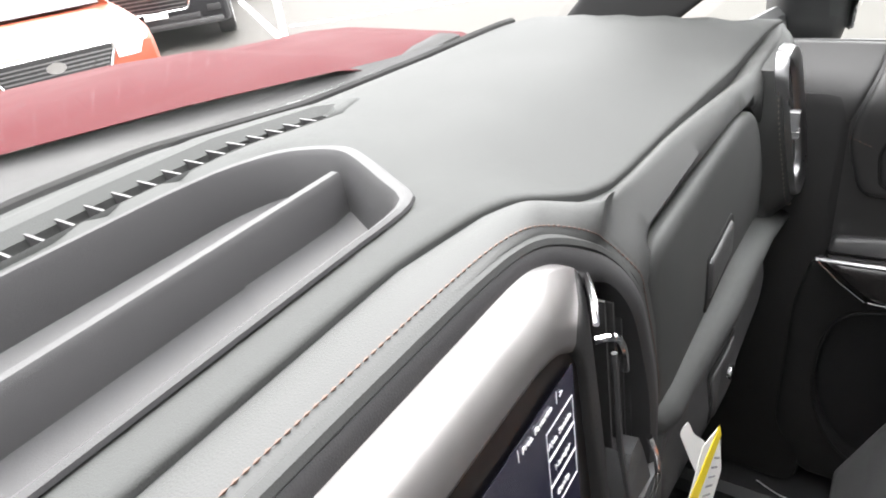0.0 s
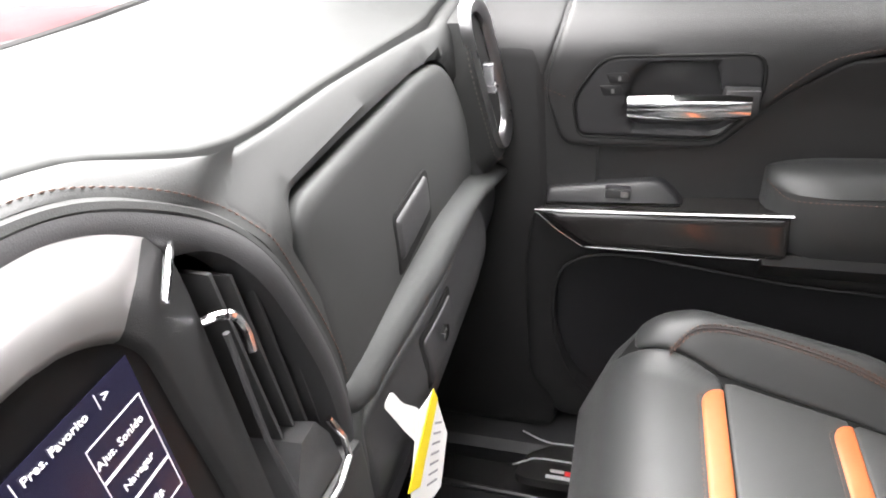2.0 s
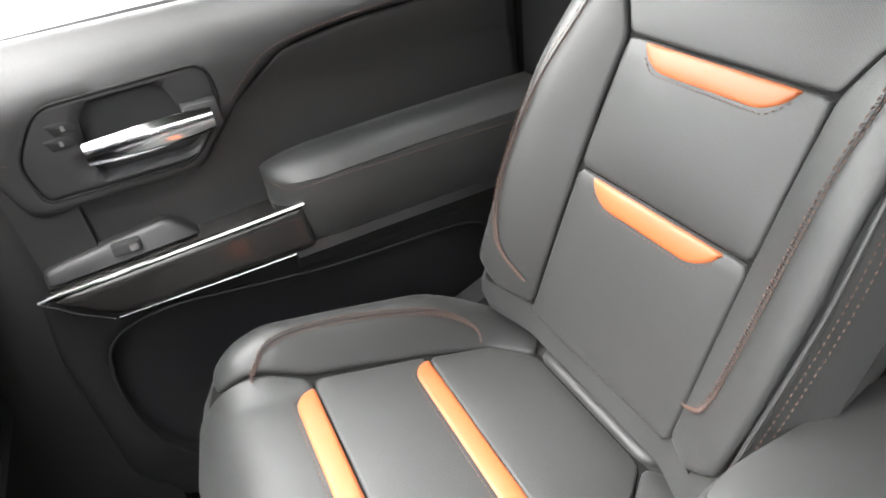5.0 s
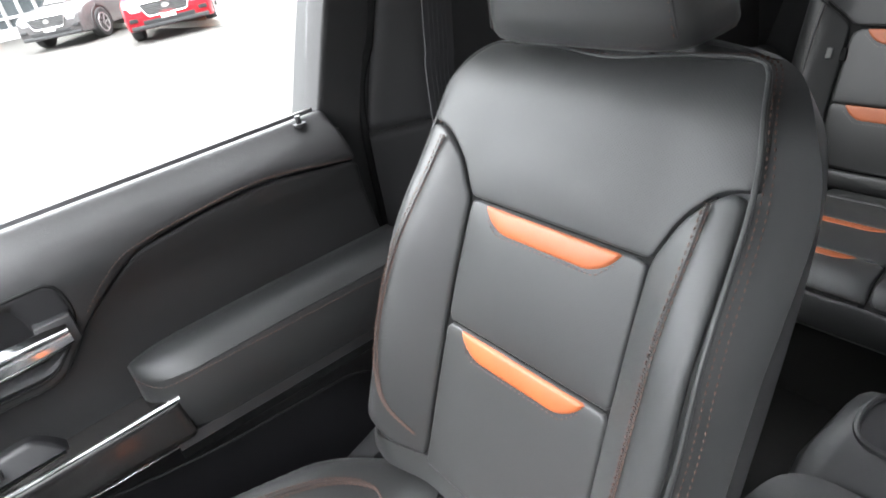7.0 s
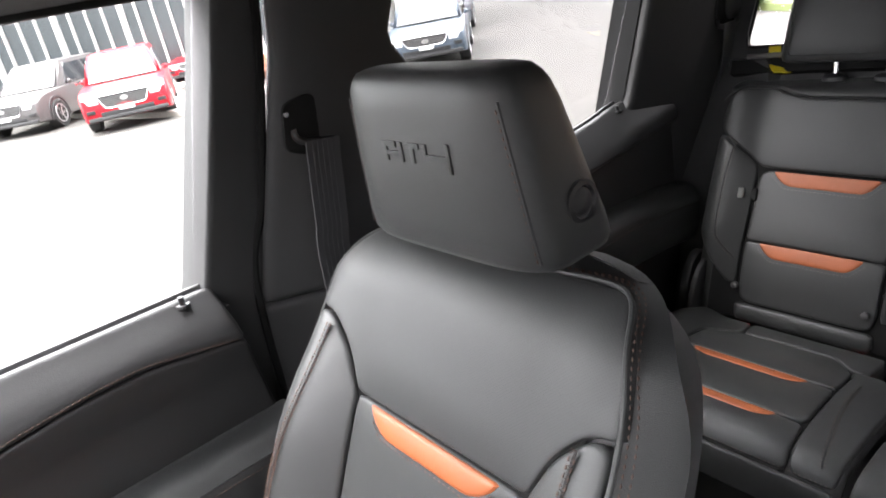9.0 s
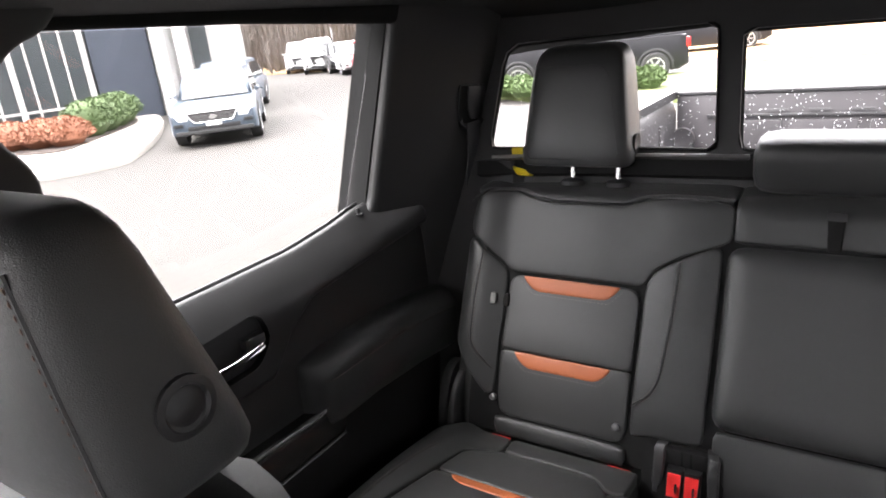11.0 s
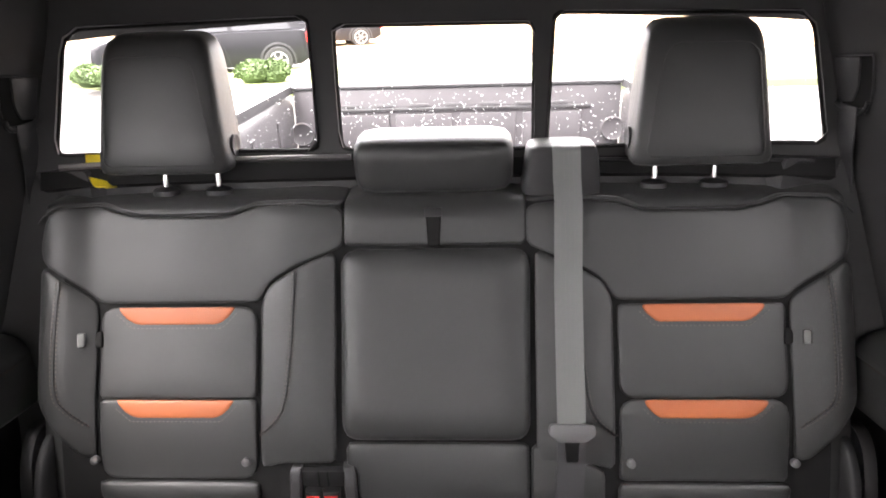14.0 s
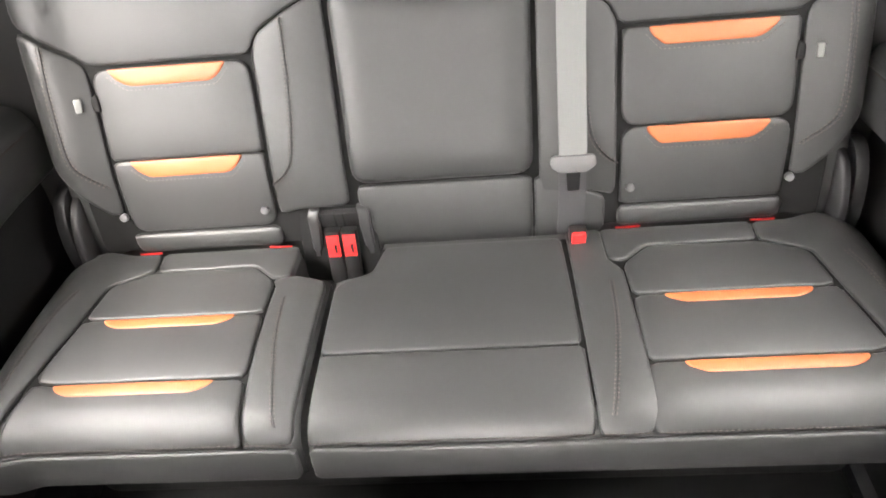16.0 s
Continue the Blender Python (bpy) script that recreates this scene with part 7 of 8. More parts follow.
def leaf_cloud(c, rx, ry, rz, n, size, seed):
    """Small tilted leaf blades filling the skin of an uneven mound."""
    rnd = random.Random(seed)
    vs, fs = [], []
    for _ in range(n):
        t, h = rnd.uniform(0, 2 * math.pi), rnd.uniform(-0.25, 1.0)
        r = math.sqrt(max(0.0, 1 - h * h)) * rnd.uniform(0.80, 1.05) * (1 + 0.10 * math.sin(3 * t + seed))
        p = Vector((c[0] + rx * r * math.cos(t), c[1] + ry * r * math.sin(t), c[2] + rz * h * rnd.uniform(0.85, 1.05)))
        a = Vector((rnd.gauss(0, 1), rnd.gauss(0, 1), rnd.gauss(0, 1))).normalized() * size * rnd.uniform(0.6, 1.3)
        b = a.orthogonal().normalized() * size * 0.55
        k = len(vs)
        vs += [p - a, p + b, p + a, p - b]
        fs.append((k, k + 1, k + 2, k + 3))
    return vs, fs


def bush(c, r, h, mat, label, seed, n=900):
    t = thing("shrub", c, label, "shrub", "clipped shrubs")
    put("stems", join(*[tube([Vector(c), Vector(c) + V(r * 0.4 * math.cos(k), r * 0.4 * math.sin(k), h * 0.6)], [0.03, 0.01], 5) for k in range(5)]), BARK, t)
    put("core", soft_block([(Vector(c) + V(0, 0, z * h), r * s, r * s, (1, 0, 0), (0, 1, 0)) for z, s in ((0.02, 0.5), (0.25, 0.82), (0.55, 0.84), (0.8, 0.62), (0.93, 0.3))], 2.0, 16), mat, t)
    put("foliage", leaf_cloud(Vector(c) + V(0, 0, h * 0.42), r, r, h * 0.56, n, 0.05, seed), mat, t, kind="stuff", smooth=False)


for i, (x, y) in enumerate(((17.0, -9.4), (17.7, -10.2), (18.4, -10.95), (19.1, -11.6))):
    bush((x, y, GROUND_Z + 0.15), 0.62, 0.95, LEAF, "clipped round evergreen shrub in mulch", 10 + i)
for i, (x, y) in enumerate(((16.0, -8.3), (16.6, -8.0), (17.2, -7.6))):
    bush((x, y, GROUND_Z + 0.15), 0.55, 0.70, RUST, "low rusty-leaved winter shrub in mulch", 20 + i)
for i, (x, y, r) in enumerate(((8.5, -15.0, 0.36), (7.8, -14.7, 0.4), (7.1, -14.4, 0.36), (4.75, -15.0, 0.40), (4.3, -15.0, 0.34))):
    bush((x, y, GROUND_Z + 0.12), r, 0.52, LEAF, "small round green shrub by the lawn kerb", 30 + i)

# showroom building
bld = thing("showroom_building", (24, -6, GROUND_Z), "showroom with tall glass front between white columns", "building")
A, B = Vector((29.5, 3.0)), Vector((21.4, -12.6))
u = (B - A).normalized()
nrm = Vector((-u.y, u.x))
if nrm.x > 0:
    nrm = -nrm
L = (B - A).length


def bq(s, d, z):
    p = A + u * s - nrm * d
    return V(p.x, p.y, GROUND_Z + z)


def bbox(s0, s1, d0, d1, z0, z1):
    return loft([[bq(s0, d0, z), bq(s1, d0, z), bq(s1, d1, z), bq(s0, d1, z)] for z in (z0, z1)])


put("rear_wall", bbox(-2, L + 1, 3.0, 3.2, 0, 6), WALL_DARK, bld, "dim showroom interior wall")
put("roof", bbox(-2, L + 6, -0.8, 9, 5.4, 6.4), WALL_WHITE, bld, "white fascia roof")
put("low_wall", bbox(-2, L, 0.0, 0.25, 0, 0.35), WALL_WHITE, bld, "low white wall")
put("transom", bbox(-2, L, 0.02, 0.12, 0.62, 0.70), WALL_WHITE, bld, "white transom")
k = 0
s = -1.5
while s < L:
    col = put("column", bbox(s, s + (0.18 if k % 4 == 0 else 0.07), -0.05, 0.22, 0.0, 5.4), WALL_WHITE, bld, "white upright")
    s2 = s + 0.52
    pane = put("pane", bbox(s + 0.05, s2, 0.10, 0.12, 0.35, 5.4), SHOP, bld, "dark showroom pane", smooth=False)
    s, k = s2, k + 1
put("dark_wall", bbox(L - 0.1, L + 1.7, -0.15, 2.5, 0, 5.6), WALL_DARK, bld, "dark blue clad wall")
for q in (1.75, 2.45):
    put("white_pier", bbox(L + q, L + q + 0.40, -0.5, 0.4, 0, 5.6), WALL_WHITE, bld, "white pier")
put("annex", bbox(L + 2.9, L + 5.2, 1.5, 9, 0, 5.0), WALL_WHITE, bld, "white annex")
put("window", bbox(L + 3.3, L + 3.9, 1.42, 1.52, 1.0, 3.4), SHOP, bld, "annex window", smooth=False)


# ---- vehicles ----
def wheel_geo(c, r, w, side):
    X, Y = Vector((0, 1, 0)), Vector((0, 0, 1))
    ring = lambda rad, off, m=22: [Vector(c) + V(side * off, 0, 0) + X * rad * math.cos(2 * math.pi * k / m) + Y * rad * math.sin(2 * math.pi * k / m) for k in range(m)]
    tyre = loft([ring(r * 0.66, w * 0.5), ring(r * 0.70, w * 0.55), ring(r * 0.93, w * 0.55), ring(r, w * 0.40), ring(r, -w * 0.4), ring(r * 0.9, -w * 0.5), ring(r * 0.6, -w * 0.5)])
    rim = [loft([ring(r * 0.68, w * 0.50), ring(r * 0.66, w * 0.56), ring(r * 0.60, w * 0.56), ring(r * 0.58, w * 0.30)], cap=False)]
    for k in range(6):
        a = 2 * math.pi * k / 6
        d = X * math.cos(a) + Y * math.sin(a)
        e = X * -math.sin(a) + Y * math.cos(a)
        o = Vector(c) + V(side * w * 0.50, 0, 0)
        o2 = Vector(c) + V(side * w * 0.40, 0, 0)
        rim.append(loft([[o + d * rr + e * ww, o + d * rr - e * ww, o2 + d * rr - e * ww, o2 + d * rr + e * ww] for rr, ww in ((0.02 * r, 0.10 * r), (0.62 * r, 0.07 * r))]))
    return tyre, join(*rim)


def make_car(at, heading, paint, label, L=4.6, W=1.86, H=1.66, truck=False, detail=True):
    """A parked car: front towards -y in its own frame."""
    t = thing("parked_truck" if truck else "parked_car", (at[0], at[1], GROUND_Z), label, "truck" if truck else "car", "parked vehicles")
    t.rotation_euler = (0, 0, radians(heading))
    h = L / 2
    zb = 0.26
    belt = H * 0.60
    low = [(-h, 0.45), (-h + 0.03, 0.30), (-h + 0.25, zb), (h - 0.25, zb), (h, 0.40), (h - 0.02, 0.80), (h - 0.06, belt - 0.02)]
    bonnet = [(h - 0.12, belt), (-h + 1.45, belt), (-h + 0.9, belt - 0.03), (-h + 0.40, belt - 0.08), (-h + 0.14, belt - 0.14), (-h + 0.03, belt - 0.24), (-h, belt - 0.42)]
    prof = low + bonnet
    rows = []
    for x, k, dz in ((-0.5, 0.93, 0.05), (-0.495, 0.965, 0.02), (-0.47, 0.99, 0.0), (-0.3, 1.0, 0), (0, 1.008, 0), (0.3, 1.0, 0), (0.47, 0.99, 0.0), (0.495, 0.965, 0.02), (0.5, 0.93, 0.05)):
        rows.append([V(x * W, y * k, z + (dz if z < 0.6 else -dz)) for y, z in prof])

    def add(name, geo, mat, lab="", parent=None, smooth=True):
        ob = new(name, mesh_of(name, geo[0], geo[1], mat, smooth, 35))
        ob.parent = parent or t
        return tagged(ob, lab)

    body = add("body", loft(rows), paint, "painted body")
    # cabin
    y0, y1, y2, y3 = -h + 1.25, -h + 2.05, (h - 0.75 if not truck else 0.75), (h - 0.10 if not truck else 0.95)
    cab = []
    for x, k in ((-0.46, 0.0), (-0.42, 0.55), (-0.36, 0.96), (-0.30, 1.0), (0.30, 1.0), (0.36, 0.96), (0.42, 0.55), (0.46, 0.0)):
        cab.append([V(x * W, y0 + (y1 - y0) * k, belt + (H - belt) * k - 0.02), V(x * W, y3 - (y3 - y2) * k, belt + (H - belt) * k - 0.02), V(x * W * 0.98, y3 - 0.15, belt - 0.05), V(x * W * 0.98, y0 + 0.15, belt - 0.05)])
    add("roof", loft(cab), paint, "painted roof and pillars")
    fz = lambda k: belt + (H - belt) * k
    fy = lambda k: y0 + (y1 - y0) * k
    ry = lambda k: y3 - (y3 - y2) * k
    add("windshield", loft([[V(a * W, fy(k) - 0.012, fz(k) - 0.01), V(b * W, fy(k) - 0.012, fz(k) - 0.01), V(b * W, fy(k) + 0.01, fz(k) - 0.03), V(a * W, fy(k) + 0.01, fz(k) - 0.03)] for k, a, b in ((0.06, -0.41, 0.41), (0.9, -0.33, 0.33))]), CARGLASS, "dark windshield", smooth=False)
    add("rear_window", loft([[V(a * W, ry(k) + 0.012, fz(k) - 0.01), V(b * W, ry(k) + 0.012, fz(k) - 0.01), V(b * W, ry(k) - 0.01, fz(k) - 0.03), V(a * W, ry(k) - 0.01, fz(k) - 0.03)] for k, a, b in ((0.1, -0.39, 0.39), (0.88, -0.32, 0.32))]), CARGLASS, "dark rear window", smooth=False)
    for sd in (-1, 1):
        sx = lambda k: sd * W * (0.462 - 0.08 * k / 0.55 * 0.55)
        mid = (y1 + y2) / 2
        for a, b in ((y0 + 0.42, mid - 0.05), (mid + 0.05, y3 - 0.35)):
            q = [(a, 0.06), (b, 0.06), (min(b, y2 - 0.05) if b > mid else b, 0.82), (max(a, y1 + 0.02), 0.82)]
            add("side_window", loft([[V(sx(k) + sd * (o + 0.006), y, fz(k) - 0.02) for y, k in q] for o in (-0.02, 0.012)]), CARGLASS, "dark side window", smooth=False)
        for yw in (-h + 0.88, h - 0.85):
            r = 0.36
            ty, ri = wheel_geo((sd * (W / 2 - 0.10), yw, r), r, 0.24, sd)
            w = add("wheel", ty, TYRE, "black tyre")
            add("rim", ri, RIM, "alloy rim", w)
            arch = [V(sd * W * 0.488, yw + 0.43 * math.cos(q), 0.36 + 0.43 * math.sin(q)) for q in np.linspace(-0.25, math.pi + 0.25, 16)]
            add("arch", tube(arch, 0.045, 6), BLACK, "black wheel arch")
        add("mirror", soft_block([((sd * W * (0.49 + 0.02 * a), y0 + 0.55, belt + 0.06), 0.07 * (1 - 0.3 * abs(a)), 0.07 * (1 - 0.3 * abs(a)), (0, 1, 0), (0, 0, 1)) for a in (0, 1, 4, 5)], 3, 12), paint, "door mirror")
        add("headlamp", loft([[V(sd * W * a, -h + yy - 0.006, z) for z in (belt - 0.34, belt - 0.21)] + [V(sd * W * a, -h + yy + 0.07, z) for z in (belt - 0.18, belt - 0.34)] for a, yy in ((0.29, 0.015), (0.38, 0.02), (0.46, 0.07), (0.492, 0.20))]), LAMP, "clear headlamp")
        add("fog_lamp", box((sd * W * 0.40 - 0.09, -h - 0.015, 0.46), (sd * W * 0.40 + 0.09, -h + 0.05, 0.54), 0.01), BLACK, "dark fog lamp pocket")
        add("tail_lamp", box((sd * W * 0.45 - 0.10, h - 0.10, belt - 0.32), (sd * W * 0.45 + 0.075, h + 0.012, belt - 0.08), 0.015), TAIL, "red tail lamp")
    gr = add("grille", prism(rounded([(-0.22 * W, 0.54), (-0.29 * W, belt - 0.20), (0.29 * W, belt - 0.20), (0.22 * W, 0.54)], 0.05), lambda x, z, d: V(x, -h - 0.012 + 0.03 * max(0, z - 0.75) + d, z), 0.05), BLACK, "black grille", smooth=False)
    add("grille_frame", tube([V(x, -h - 0.008 + 0.03 * max(0, z - 0.75), z) for x, z in line(rounded([(-0.225 * W, 0.53), (-0.295 * W, belt - 0.19), (0.295 * W, belt - 0.19), (0.225 * W, 0.53)], 0.05), 0.06, True)], 0.014, 6, True), CHROME, "chrome grille frame", gr)
    for i in range(6):
        z = 0.565 + i * (belt - 0.80) / 5.4
        w = 0.215 * W + 0.055 * W * i / 5
        add("grille_bar", box((-w, -h - 0.02 + 0.02 * max(0, z - 0.75), z), (w, -h + 0.03, z + 0.012), 0), RING if detail else PLASTIC, "", gr)
    if detail:
        for i in range(-4, 5):
            add("grille_rib", box((i * 0.048 * W - 0.006, -h - 0.018, 0.55), (i * 0.048 * W + 0.006, -h + 0.03, belt - 0.22), 0), BLACK, "", gr)
    add("grille_badge", soft_block([((0, -h - 0.030, belt - 0.30), 0.085, 0.05, (1, 0, 0), (0, 0, 1)), ((0, -h + 0.01, belt - 0.30), 0.085, 0.05, (1, 0, 0), (0, 0, 1))], 2, 14), CHROME, "plain badge", gr)
    add("bumper", box((-W * 0.45, -h - 0.02, 0.29), (W * 0.45, -h + 0.25, 0.38), 0.03), PLASTIC, "grey lower bumper")
    add("air_intake", box((-W * 0.30, -h - 0.016, 0.37), (W * 0.30, -h + 0.05, 0.47), 0.02), BLACK, "black lower intake")
    add("plate", box((-0.16, -h - 0.03, 0.45), (0.16, -h - 0.012, 0.54), 0.004), PAPER, "plain plate")
    return t


def paint(name, c):
    return material(name, c, 0.32, coat=0.12, vary=0.04, metal=0.1, spec=0.25)


P_ORANGE, P_RED = paint("copper_paint", (0.23, 0.052, 0.026)), paint("bright_red_paint", (0.30, 0.010, 0.018))
P_GREY, P_BLACK = paint("warm_grey_paint", (0.085, 0.080, 0.080)), paint("black_paint", (0.012, 0.012, 0.014))
P_BLUE, P_WHITE = paint("steel_blue_paint", (0.075, 0.095, 0.12)), paint("white_paint", (0.72, 0.72, 0.72))
make_car((3.6, 9.0), -20, P_ORANGE, "copper red crossover parked facing the truck")
make_car((7.2, 11.2), -40, P_BLACK, "black sport utility vehicle with chrome grille", L=5.0, W=1.98, H=1.78)
make_car((10.2, 13.8), 0, P_GREY, "grey crossover parked in the row")
make_car((21.6, -3.5), -132, P_GREY, "warm grey crossover parked by the showroom")
make_car((17.9, -4.6), -110, P_RED, "bright red crossover parked by the showroom")
make_car((24.2, -9.4), -130, P_RED, "red sedan at the showroom door", H=1.5)
make_car((25.2, -5.4), -130, P_BLACK, "black car behind the red crossover", H=1.55)
make_car((13.35, -10.75), -134, P_BLUE, "steel blue crossover facing the truck", L=4.6, W=1.78, H=1.55)
make_car((17.6, -14.6), -140, P_BLUE, "blue car behind the crossover", H=1.6)
make_car((22.0, -18.0), -140, P_WHITE, "white truck parked in line", L=5.6, W=2.0, H=1.85, truck=True)
for x, y, p, lab in ((26.5, -30.2, P_BLACK, "dark car far across the lot"), (24.2, -28.6, P_WHITE, "white car in the far row"), (21.4, -26.8, P_RED, "dark red car in the far row"), (18.4, -24.3, P_WHITE, "white crossover in the far row")):
    make_car((x, y), -130, p, lab, detail=False)
make_car((29.2, -31.4), -137, P_WHITE, "white van across the road", L=5.0, W=2.0, H=2.0, detail=False)
make_car((32.5, -33.2), -137, P_WHITE, "white truck across the road", L=5.8, W=2.0, H=1.9, truck=True, detail=False)
make_car((6.9, -17.8), 112, P_BLACK, "black sport utility vehicle beyond the lawn", L=5.2, W=2.0, H=1.85)
make_car((5.9, -26.8), 112, P_BLACK, "dark car on the far road", H=1.6, detail=False)

# bare woods and roadside trees
def bare_tree(x, y, h, seed):
    rnd = random.Random(seed)
    geos = []

    def limb(p, d, l, r, depth):
        q = p + d * l
        mid = (p + q) / 2 + Vector((rnd.gauss(0, 1), rnd.gauss(0, 1), 0)) * l * 0.05
        geos.append(tube([p, mid, q], [r, r * 0.8, r * 0.55], 5))
        if depth:
            for _ in range(3):
                e = (d * 0.8 + Vector((rnd.gauss(0, 0.5), rnd.gauss(0, 0.5), rnd.uniform(0, 0.5)))).normalized()
                limb(p.lerp(q, rnd.uniform(0.55, 1.0)), e, l * rnd.uniform(0.45, 0.65), r * 0.5, depth - 1)

    limb(V(x, y, GROUND_Z), V(rnd.gauss(0, 0.03), rnd.gauss(0, 0.03), 1).normalized(), h * 0.45, 0.16, 4)
    return join(*geos)


protos = []
for k in range(4):
    t = thing("bare_tree", (0, 0, 0), "tall bare grey winter tree at the lot edge", "tree", "bare trees")
    put("trunk", bare_tree(0, 0, 11 + k, 50 + k), BARK, t, "grey trunk and bare branches")
    protos.append(t)
rnd = random.Random(7)
for k in range(120):
    f = k / 119
    x, y = 62 - 34 * f + rnd.uniform(-3, 3), -38 - 14 * f + rnd.uniform(-8, 4)
    if k < 4:
        protos[k].location = (x, y, 0)
    else:
        copy_thing(protos[k % 4], pose(x, y, 0, 0, 0, rnd.uniform(0, 360)))
rnd = random.Random(19)
brush = []
for k in range(1000):
    a, far = radians(rnd.uniform(-58, -33)), rnd.uniform(47, 80)
    foot = V(far * math.cos(a), far * math.sin(a), GROUND_Z)
    tall, r0 = rnd.uniform(3.0, 11.0), rnd.uniform(0.03, 0.12)
    tip = foot + V(rnd.gauss(0, 0.3), rnd.gauss(0, 0.3), tall)
    brush.append(tube([foot, tip], [r0, r0 * 0.35], 4))
    for _ in range(6):
        p = foot.lerp(tip, rnd.uniform(0.1, 0.9))
        brush.append(tube([p, p + V(rnd.gauss(0, 0.7), rnd.gauss(0, 0.7), rnd.uniform(0.5, 1.8))], [r0 * 0.4, r0 * 0.15], 3))
tagged(put("far_woods", join(*brush), BARK), "dense grey-brown winter undergrowth behind the car park", "woods", kind="stuff")
slab("woods_floor", [(80, -34), (30, -46), (24, -60), (90, -80)], GROUND_Z - 0.1, 0.25, FIELD, "leaf-strewn wood floor", "ground")

# ---- the truck's own outside: hood, cowl, bed, mirrors ----
hood = thing("truck_hood", (0, 1.9, 0.5), "dark red wet truck hood with raised centre", "hood")
rows = []
for y, z, w in ((1.235, 0.900, 0.92), (1.30, 0.912, 0.95), (1.6, 0.910, 0.98), (1.95, 0.870, 0.98), (2.25, 0.815, 0.96), (2.42, 0.75, 0.93), (2.46, 0.65, 0.91)):
    rows.append([V(x * w, y + max(0.0, 0.225 - 0.42 * abs(x * w)) * (y < 1.5) - 0.16 * x * x * (y > 1.9), z + dz) for x, dz in ((-1.0, -0.22), (-0.99, -0.09), (-0.93, -0.035), (-0.80, -0.012), (-0.62, -0.002), (-0.52, 0.022), (-0.3, 0.032), (0, 0.036), (0.3, 0.032), (0.52, 0.022), (0.62, -0.002), (0.80, -0.012), (0.93, -0.035), (0.99, -0.09), (1.0, -0.22))])
put("panel", loft(rows, closed=False, cap=False), HOODRED, hood, angle=50)
for s in (1, -1):
    put("fender_side", loft([[V(s * 0.80, y, z) for z in (0.70, 0.2)] + [V(s * 0.92, y, z) for z in (0.1, 0.66)] for y in (1.2, 2.5)]), HOODRED, hood)
cowl = tagged(put("cowl", loft([[V(x, 1.175 - 0.2 * x * x + a * max(0.13, 0.30 - 0.42 * abs(x) + 0.2 * x * x) / 0.15, 0.93 + b - 0.03 * (x / 0.78) ** 2) for a, b in ((0.02, 0.0), (0.05, -0.012), (0.10, -0.022), (0.13, -0.012), (0.15, 0.0), (0.15, -0.06), (0.02, -0.06))] for x in np.linspace(-0.80, 0.80, 40)]), HARD), "black plastic cowl below the windshield", "cowl", kind="structure")
bed = thing("truck_bed", (0, -2.4, -0.2), "black lined truck bed with tailgate, wet with rain", "truck bed")
put("bed_floor", box((-0.80, -3.20, 0.24), (0.80, -1.62, 0.28), 0.01), LINER, bed)
put("front_wall", box((-0.80, -1.66, 0.26), (0.80, -1.60, 0.80), 0.01), LINER, bed)
for s in (1, -1):
    rows = []
    for y in (-1.62, -3.22):
        rows.append([V(s * x, y, z) for x, z in ((0.76, 0.27), (0.76, 0.50), (0.74, 0.53), (0.74, 0.74), (0.76, 0.80), (0.80, 0.83), (0.93, 0.83), (0.97, 0.80), (0.99, 0.60), (0.97, 0.10), (0.80, 0.10))])
    if s < 0:
        rows = rows[::-1]
    put("bed_side", loft(rows), LINER, bed, "ribbed bed side")
    put("rail_cap", loft([[V(s * x, y, z) for x, z in ((0.735, 0.80), (0.735, 0.836), (0.95, 0.838), (0.955, 0.815))] for y in (-1.62, -3.22)]), BLACK, bed, "black rail cap")
    put("outer_skin", loft([[V(s * x, y, z) for x, z in ((0.955, 0.82), (1.0, 0.70), (1.0, 0.0), (0.97, 0.0))] for y in (-1.62, -3.25)]), HOODRED, bed)
    put("wheel_house", loft([[V(s * (0.77 - 0.20 * k), y, 0.27), V(s * (0.77 - 0.20 * k), y, 0.27 + 0.22 * k), V(s * 0.77, y, 0.27 + 0.24 * k)] for y, k in ((-2.1, 0.3), (-2.2, 0.9), (-2.4, 1.0), (-2.7, 1.0), (-2.9, 0.9), (-3.0, 0.3))]), LINER, bed)
    for yy in (-1.9, -2.25, -2.6, -2.95):
        put("side_rib", box((s * 0.745 - 0.015, yy - 0.02, 0.30), (s * 0.745 + 0.015, yy + 0.02, 0.72), 0.006), LINER, bed)
    put("bumper_stop", moved(soft_block([((0, 0, 0), 0.055, 0.055, (1, 0, 0), (0, 1, 0)), ((0, 0, 0.012), 0.05, 0.05, (1, 0, 0), (0, 1, 0)), ((0, 0, 0.006), 0.035, 0.035, (1, 0, 0), (0, 1, 0))], 2, 22), pose(s * 0.70, -3.185, 0.62, -90, 0, 0)), LINER, bed)
gate = put("tailgate", box((-0.735, -3.27, 0.27), (0.735, -3.20, 0.815), 0.015), LINER, bed, "black tailgate")
put("gate_cap", box((-0.735, -3.28, 0.815), (0.735, -3.19, 0.832), 0.006), BLACK, gate)
for x0, x1 in ((-0.56, -0.30), (-0.27, -0.02), (0.02, 0.27), (0.30, 0.56)):
    for z0, z1 in ((0.33, 0.52), (0.55, 0.70)):
        put("gate_panel", box((x0, -3.203, z0), (x1, -3.188, z1), 0.006), LINER, gate)
for i in range(7):
    put("gate_slot", box((-0.50 + i * 0.155, -3.19, 0.735), (-0.42 + i * 0.155, -3.183, 0.748), 0.003), PLASTIC, gate)
put("gate_bar", box((-0.60, -3.20, 0.715), (0.60, -3.186, 0.728), 0.004), BLACK, gate)
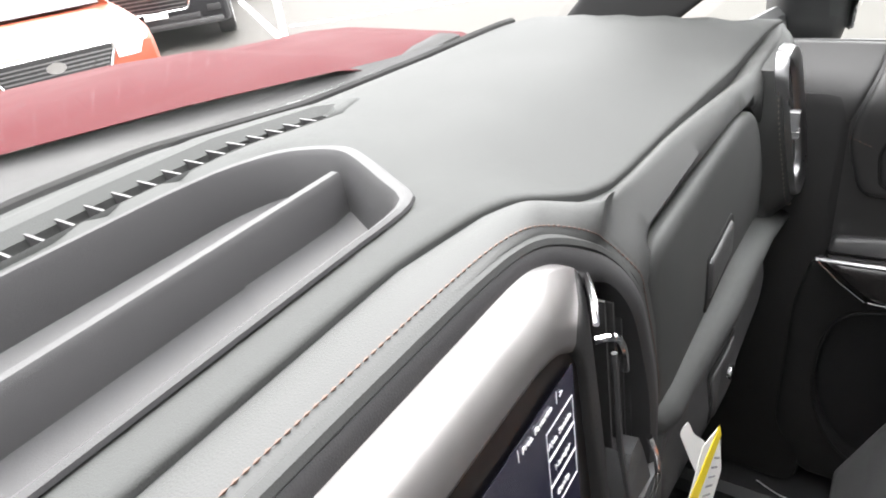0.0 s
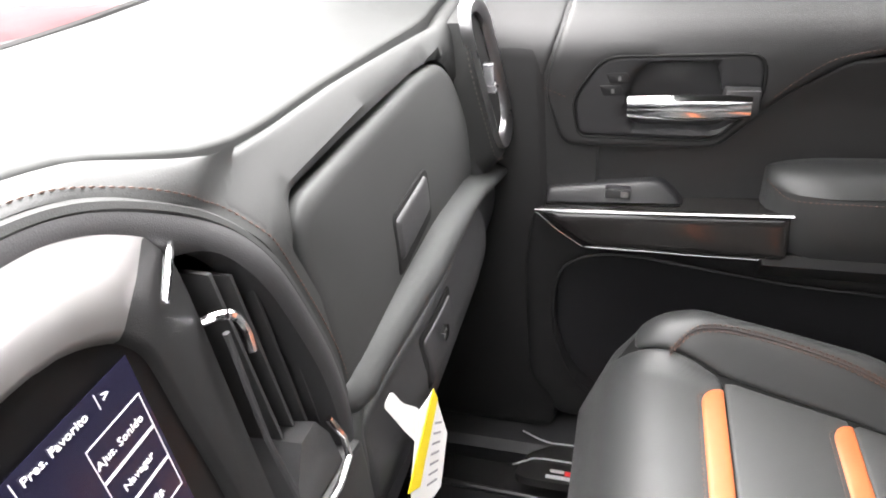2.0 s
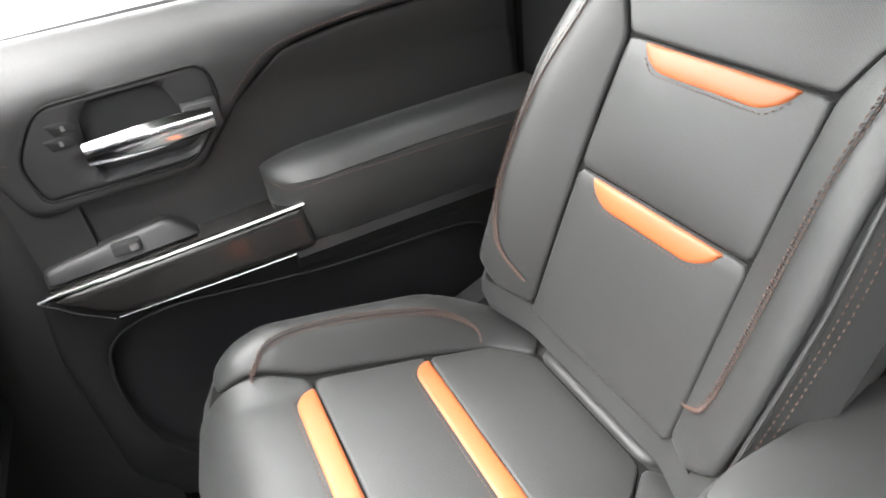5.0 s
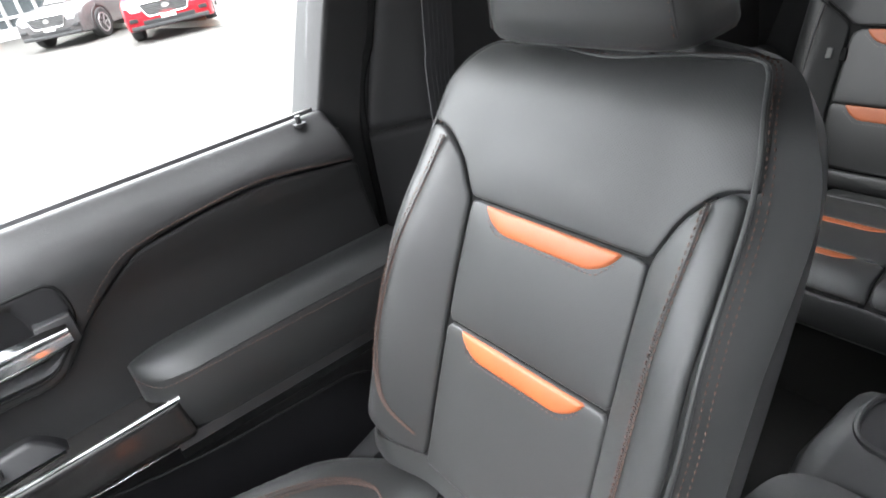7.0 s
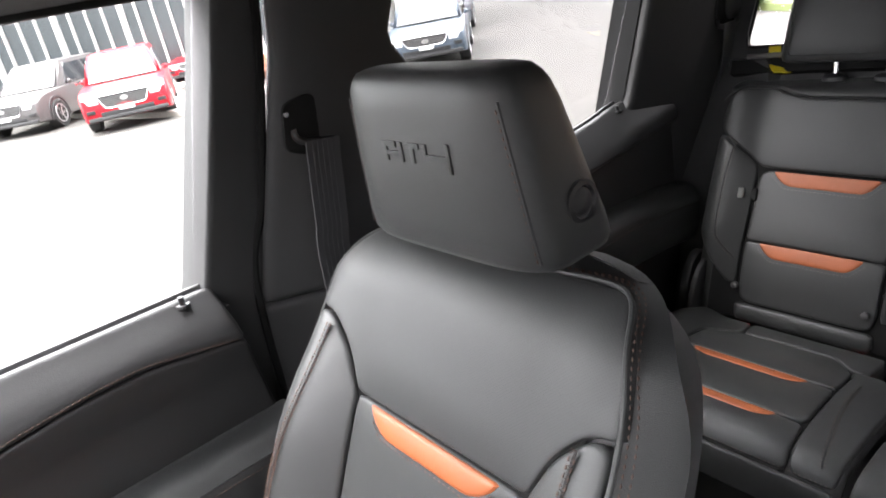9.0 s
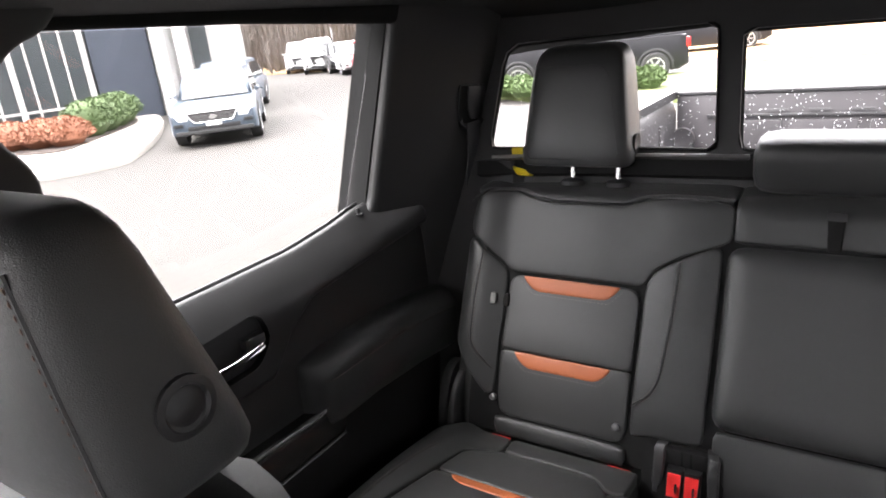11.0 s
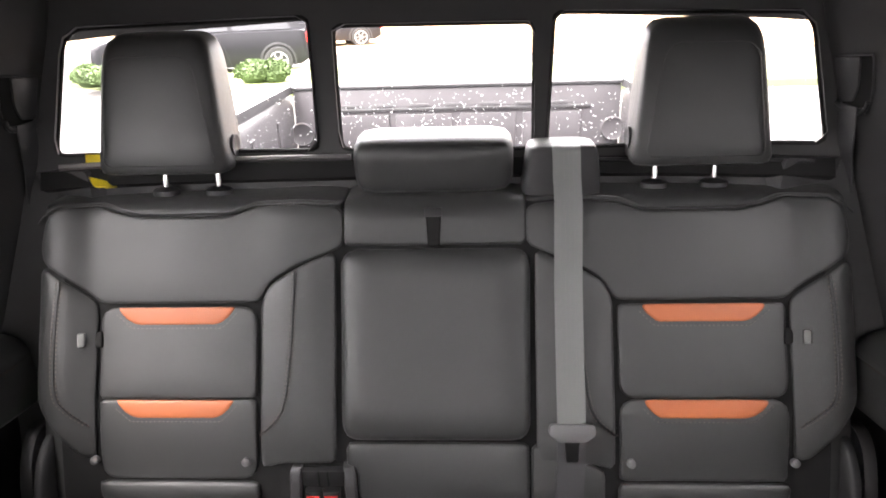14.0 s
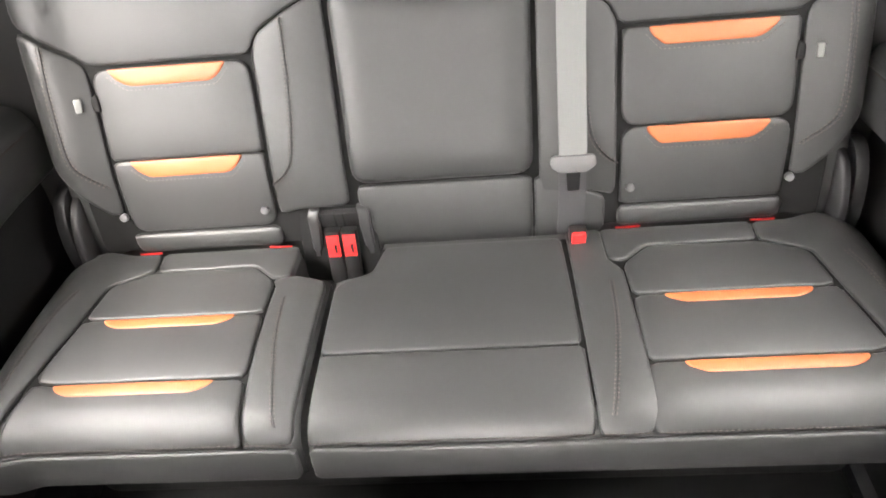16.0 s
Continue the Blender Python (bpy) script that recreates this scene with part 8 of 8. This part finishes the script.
for s in (1, -1):
    m = thing("side_mirror", (s * 1.0, 0.75, 0.85), "black door mirror outside the front window", "mirror", "door mirrors")
    fix = (lambda g: g) if s > 0 else flipped
    put("housing", fix(soft_block([((1.08, 0.735, z), 0.11 * k, 0.055 * k, (1, 0.25, 0), (-0.25, 1, 0)) for z, k in ((0.828, 0.70), (0.84, 0.9), (0.87, 1.0), (1.02, 1.0), (1.05, 0.9), (1.06, 0.6))], 4, 28)), BLACK, m, "black housing")
    put("mirror_glass", fix(prism(rounded([(0.985, 0.86), (1.17, 0.86), (1.17, 1.03), (0.985, 1.03)], 0.02), lambda x, z, d: V(x, 0.678 + 0.25 * (x - 1.08) + d, z), 0.004)), material("mirror_silver", (0.85, 0.86, 0.87), 0.02, metal=1.0, rough_vary=0.0), m, "silvered glass", smooth=False)
    put("arm", fix(tube([(0.86, 0.80, 0.87), (1.0, 0.76, 0.875)], 0.025, 8)), BLACK, m)
# rain on the rear glass
rnd = random.Random(3)
WATER = bpy.data.materials.new("rain_drop")  # a drop passes on the sky's light from behind
WATER.use_nodes = True
wt = WATER.node_tree
wt.nodes.remove(wt.nodes["Principled BSDF"])
drop, glint, both_ways = wt.nodes.new("ShaderNodeBsdfTranslucent"), wt.nodes.new("ShaderNodeBsdfGlossy"), wt.nodes.new("ShaderNodeMixShader")
drop.inputs["Color"].default_value = (0.93, 0.94, 0.95, 1)
glint.inputs["Roughness"].default_value = 0.05
both_ways.inputs[0].default_value = 0.1
wt.links.new(drop.outputs[0], both_ways.inputs[1])
wt.links.new(glint.outputs[0], both_ways.inputs[2])
wt.links.new(both_ways.outputs[0], wt.nodes["Material Output"].inputs["Surface"])
geos = []
for _ in range(900):
    x, v = rnd.choice([rnd.uniform(-0.18, 0.165), rnd.uniform(0.21, 0.66), rnd.uniform(-0.68, -0.23)]), rnd.uniform(0.0, 0.10) if rnd.random() < 0.75 else rnd.uniform(0.0, 0.12)
    r = rnd.uniform(0.0004, 0.0011)
    o = back(x, v, -0.0115)
    n3 = V(0, -math.cos(BW), -math.sin(BW))
    ring = [back(x + r * math.cos(a), v + r * 1.2 * math.sin(a), -0.0115) for a in np.linspace(0, 2 * math.pi, 6, endpoint=False)]
    geos.append((ring + [o + n3 * r * 0.6], [(i, 6, (i + 1) % 6) for i in range(6)]))
tagged(put("rain_drops", join(*geos), WATER), "rain drops on the rear window glass", "rain drops", kind="stuff")
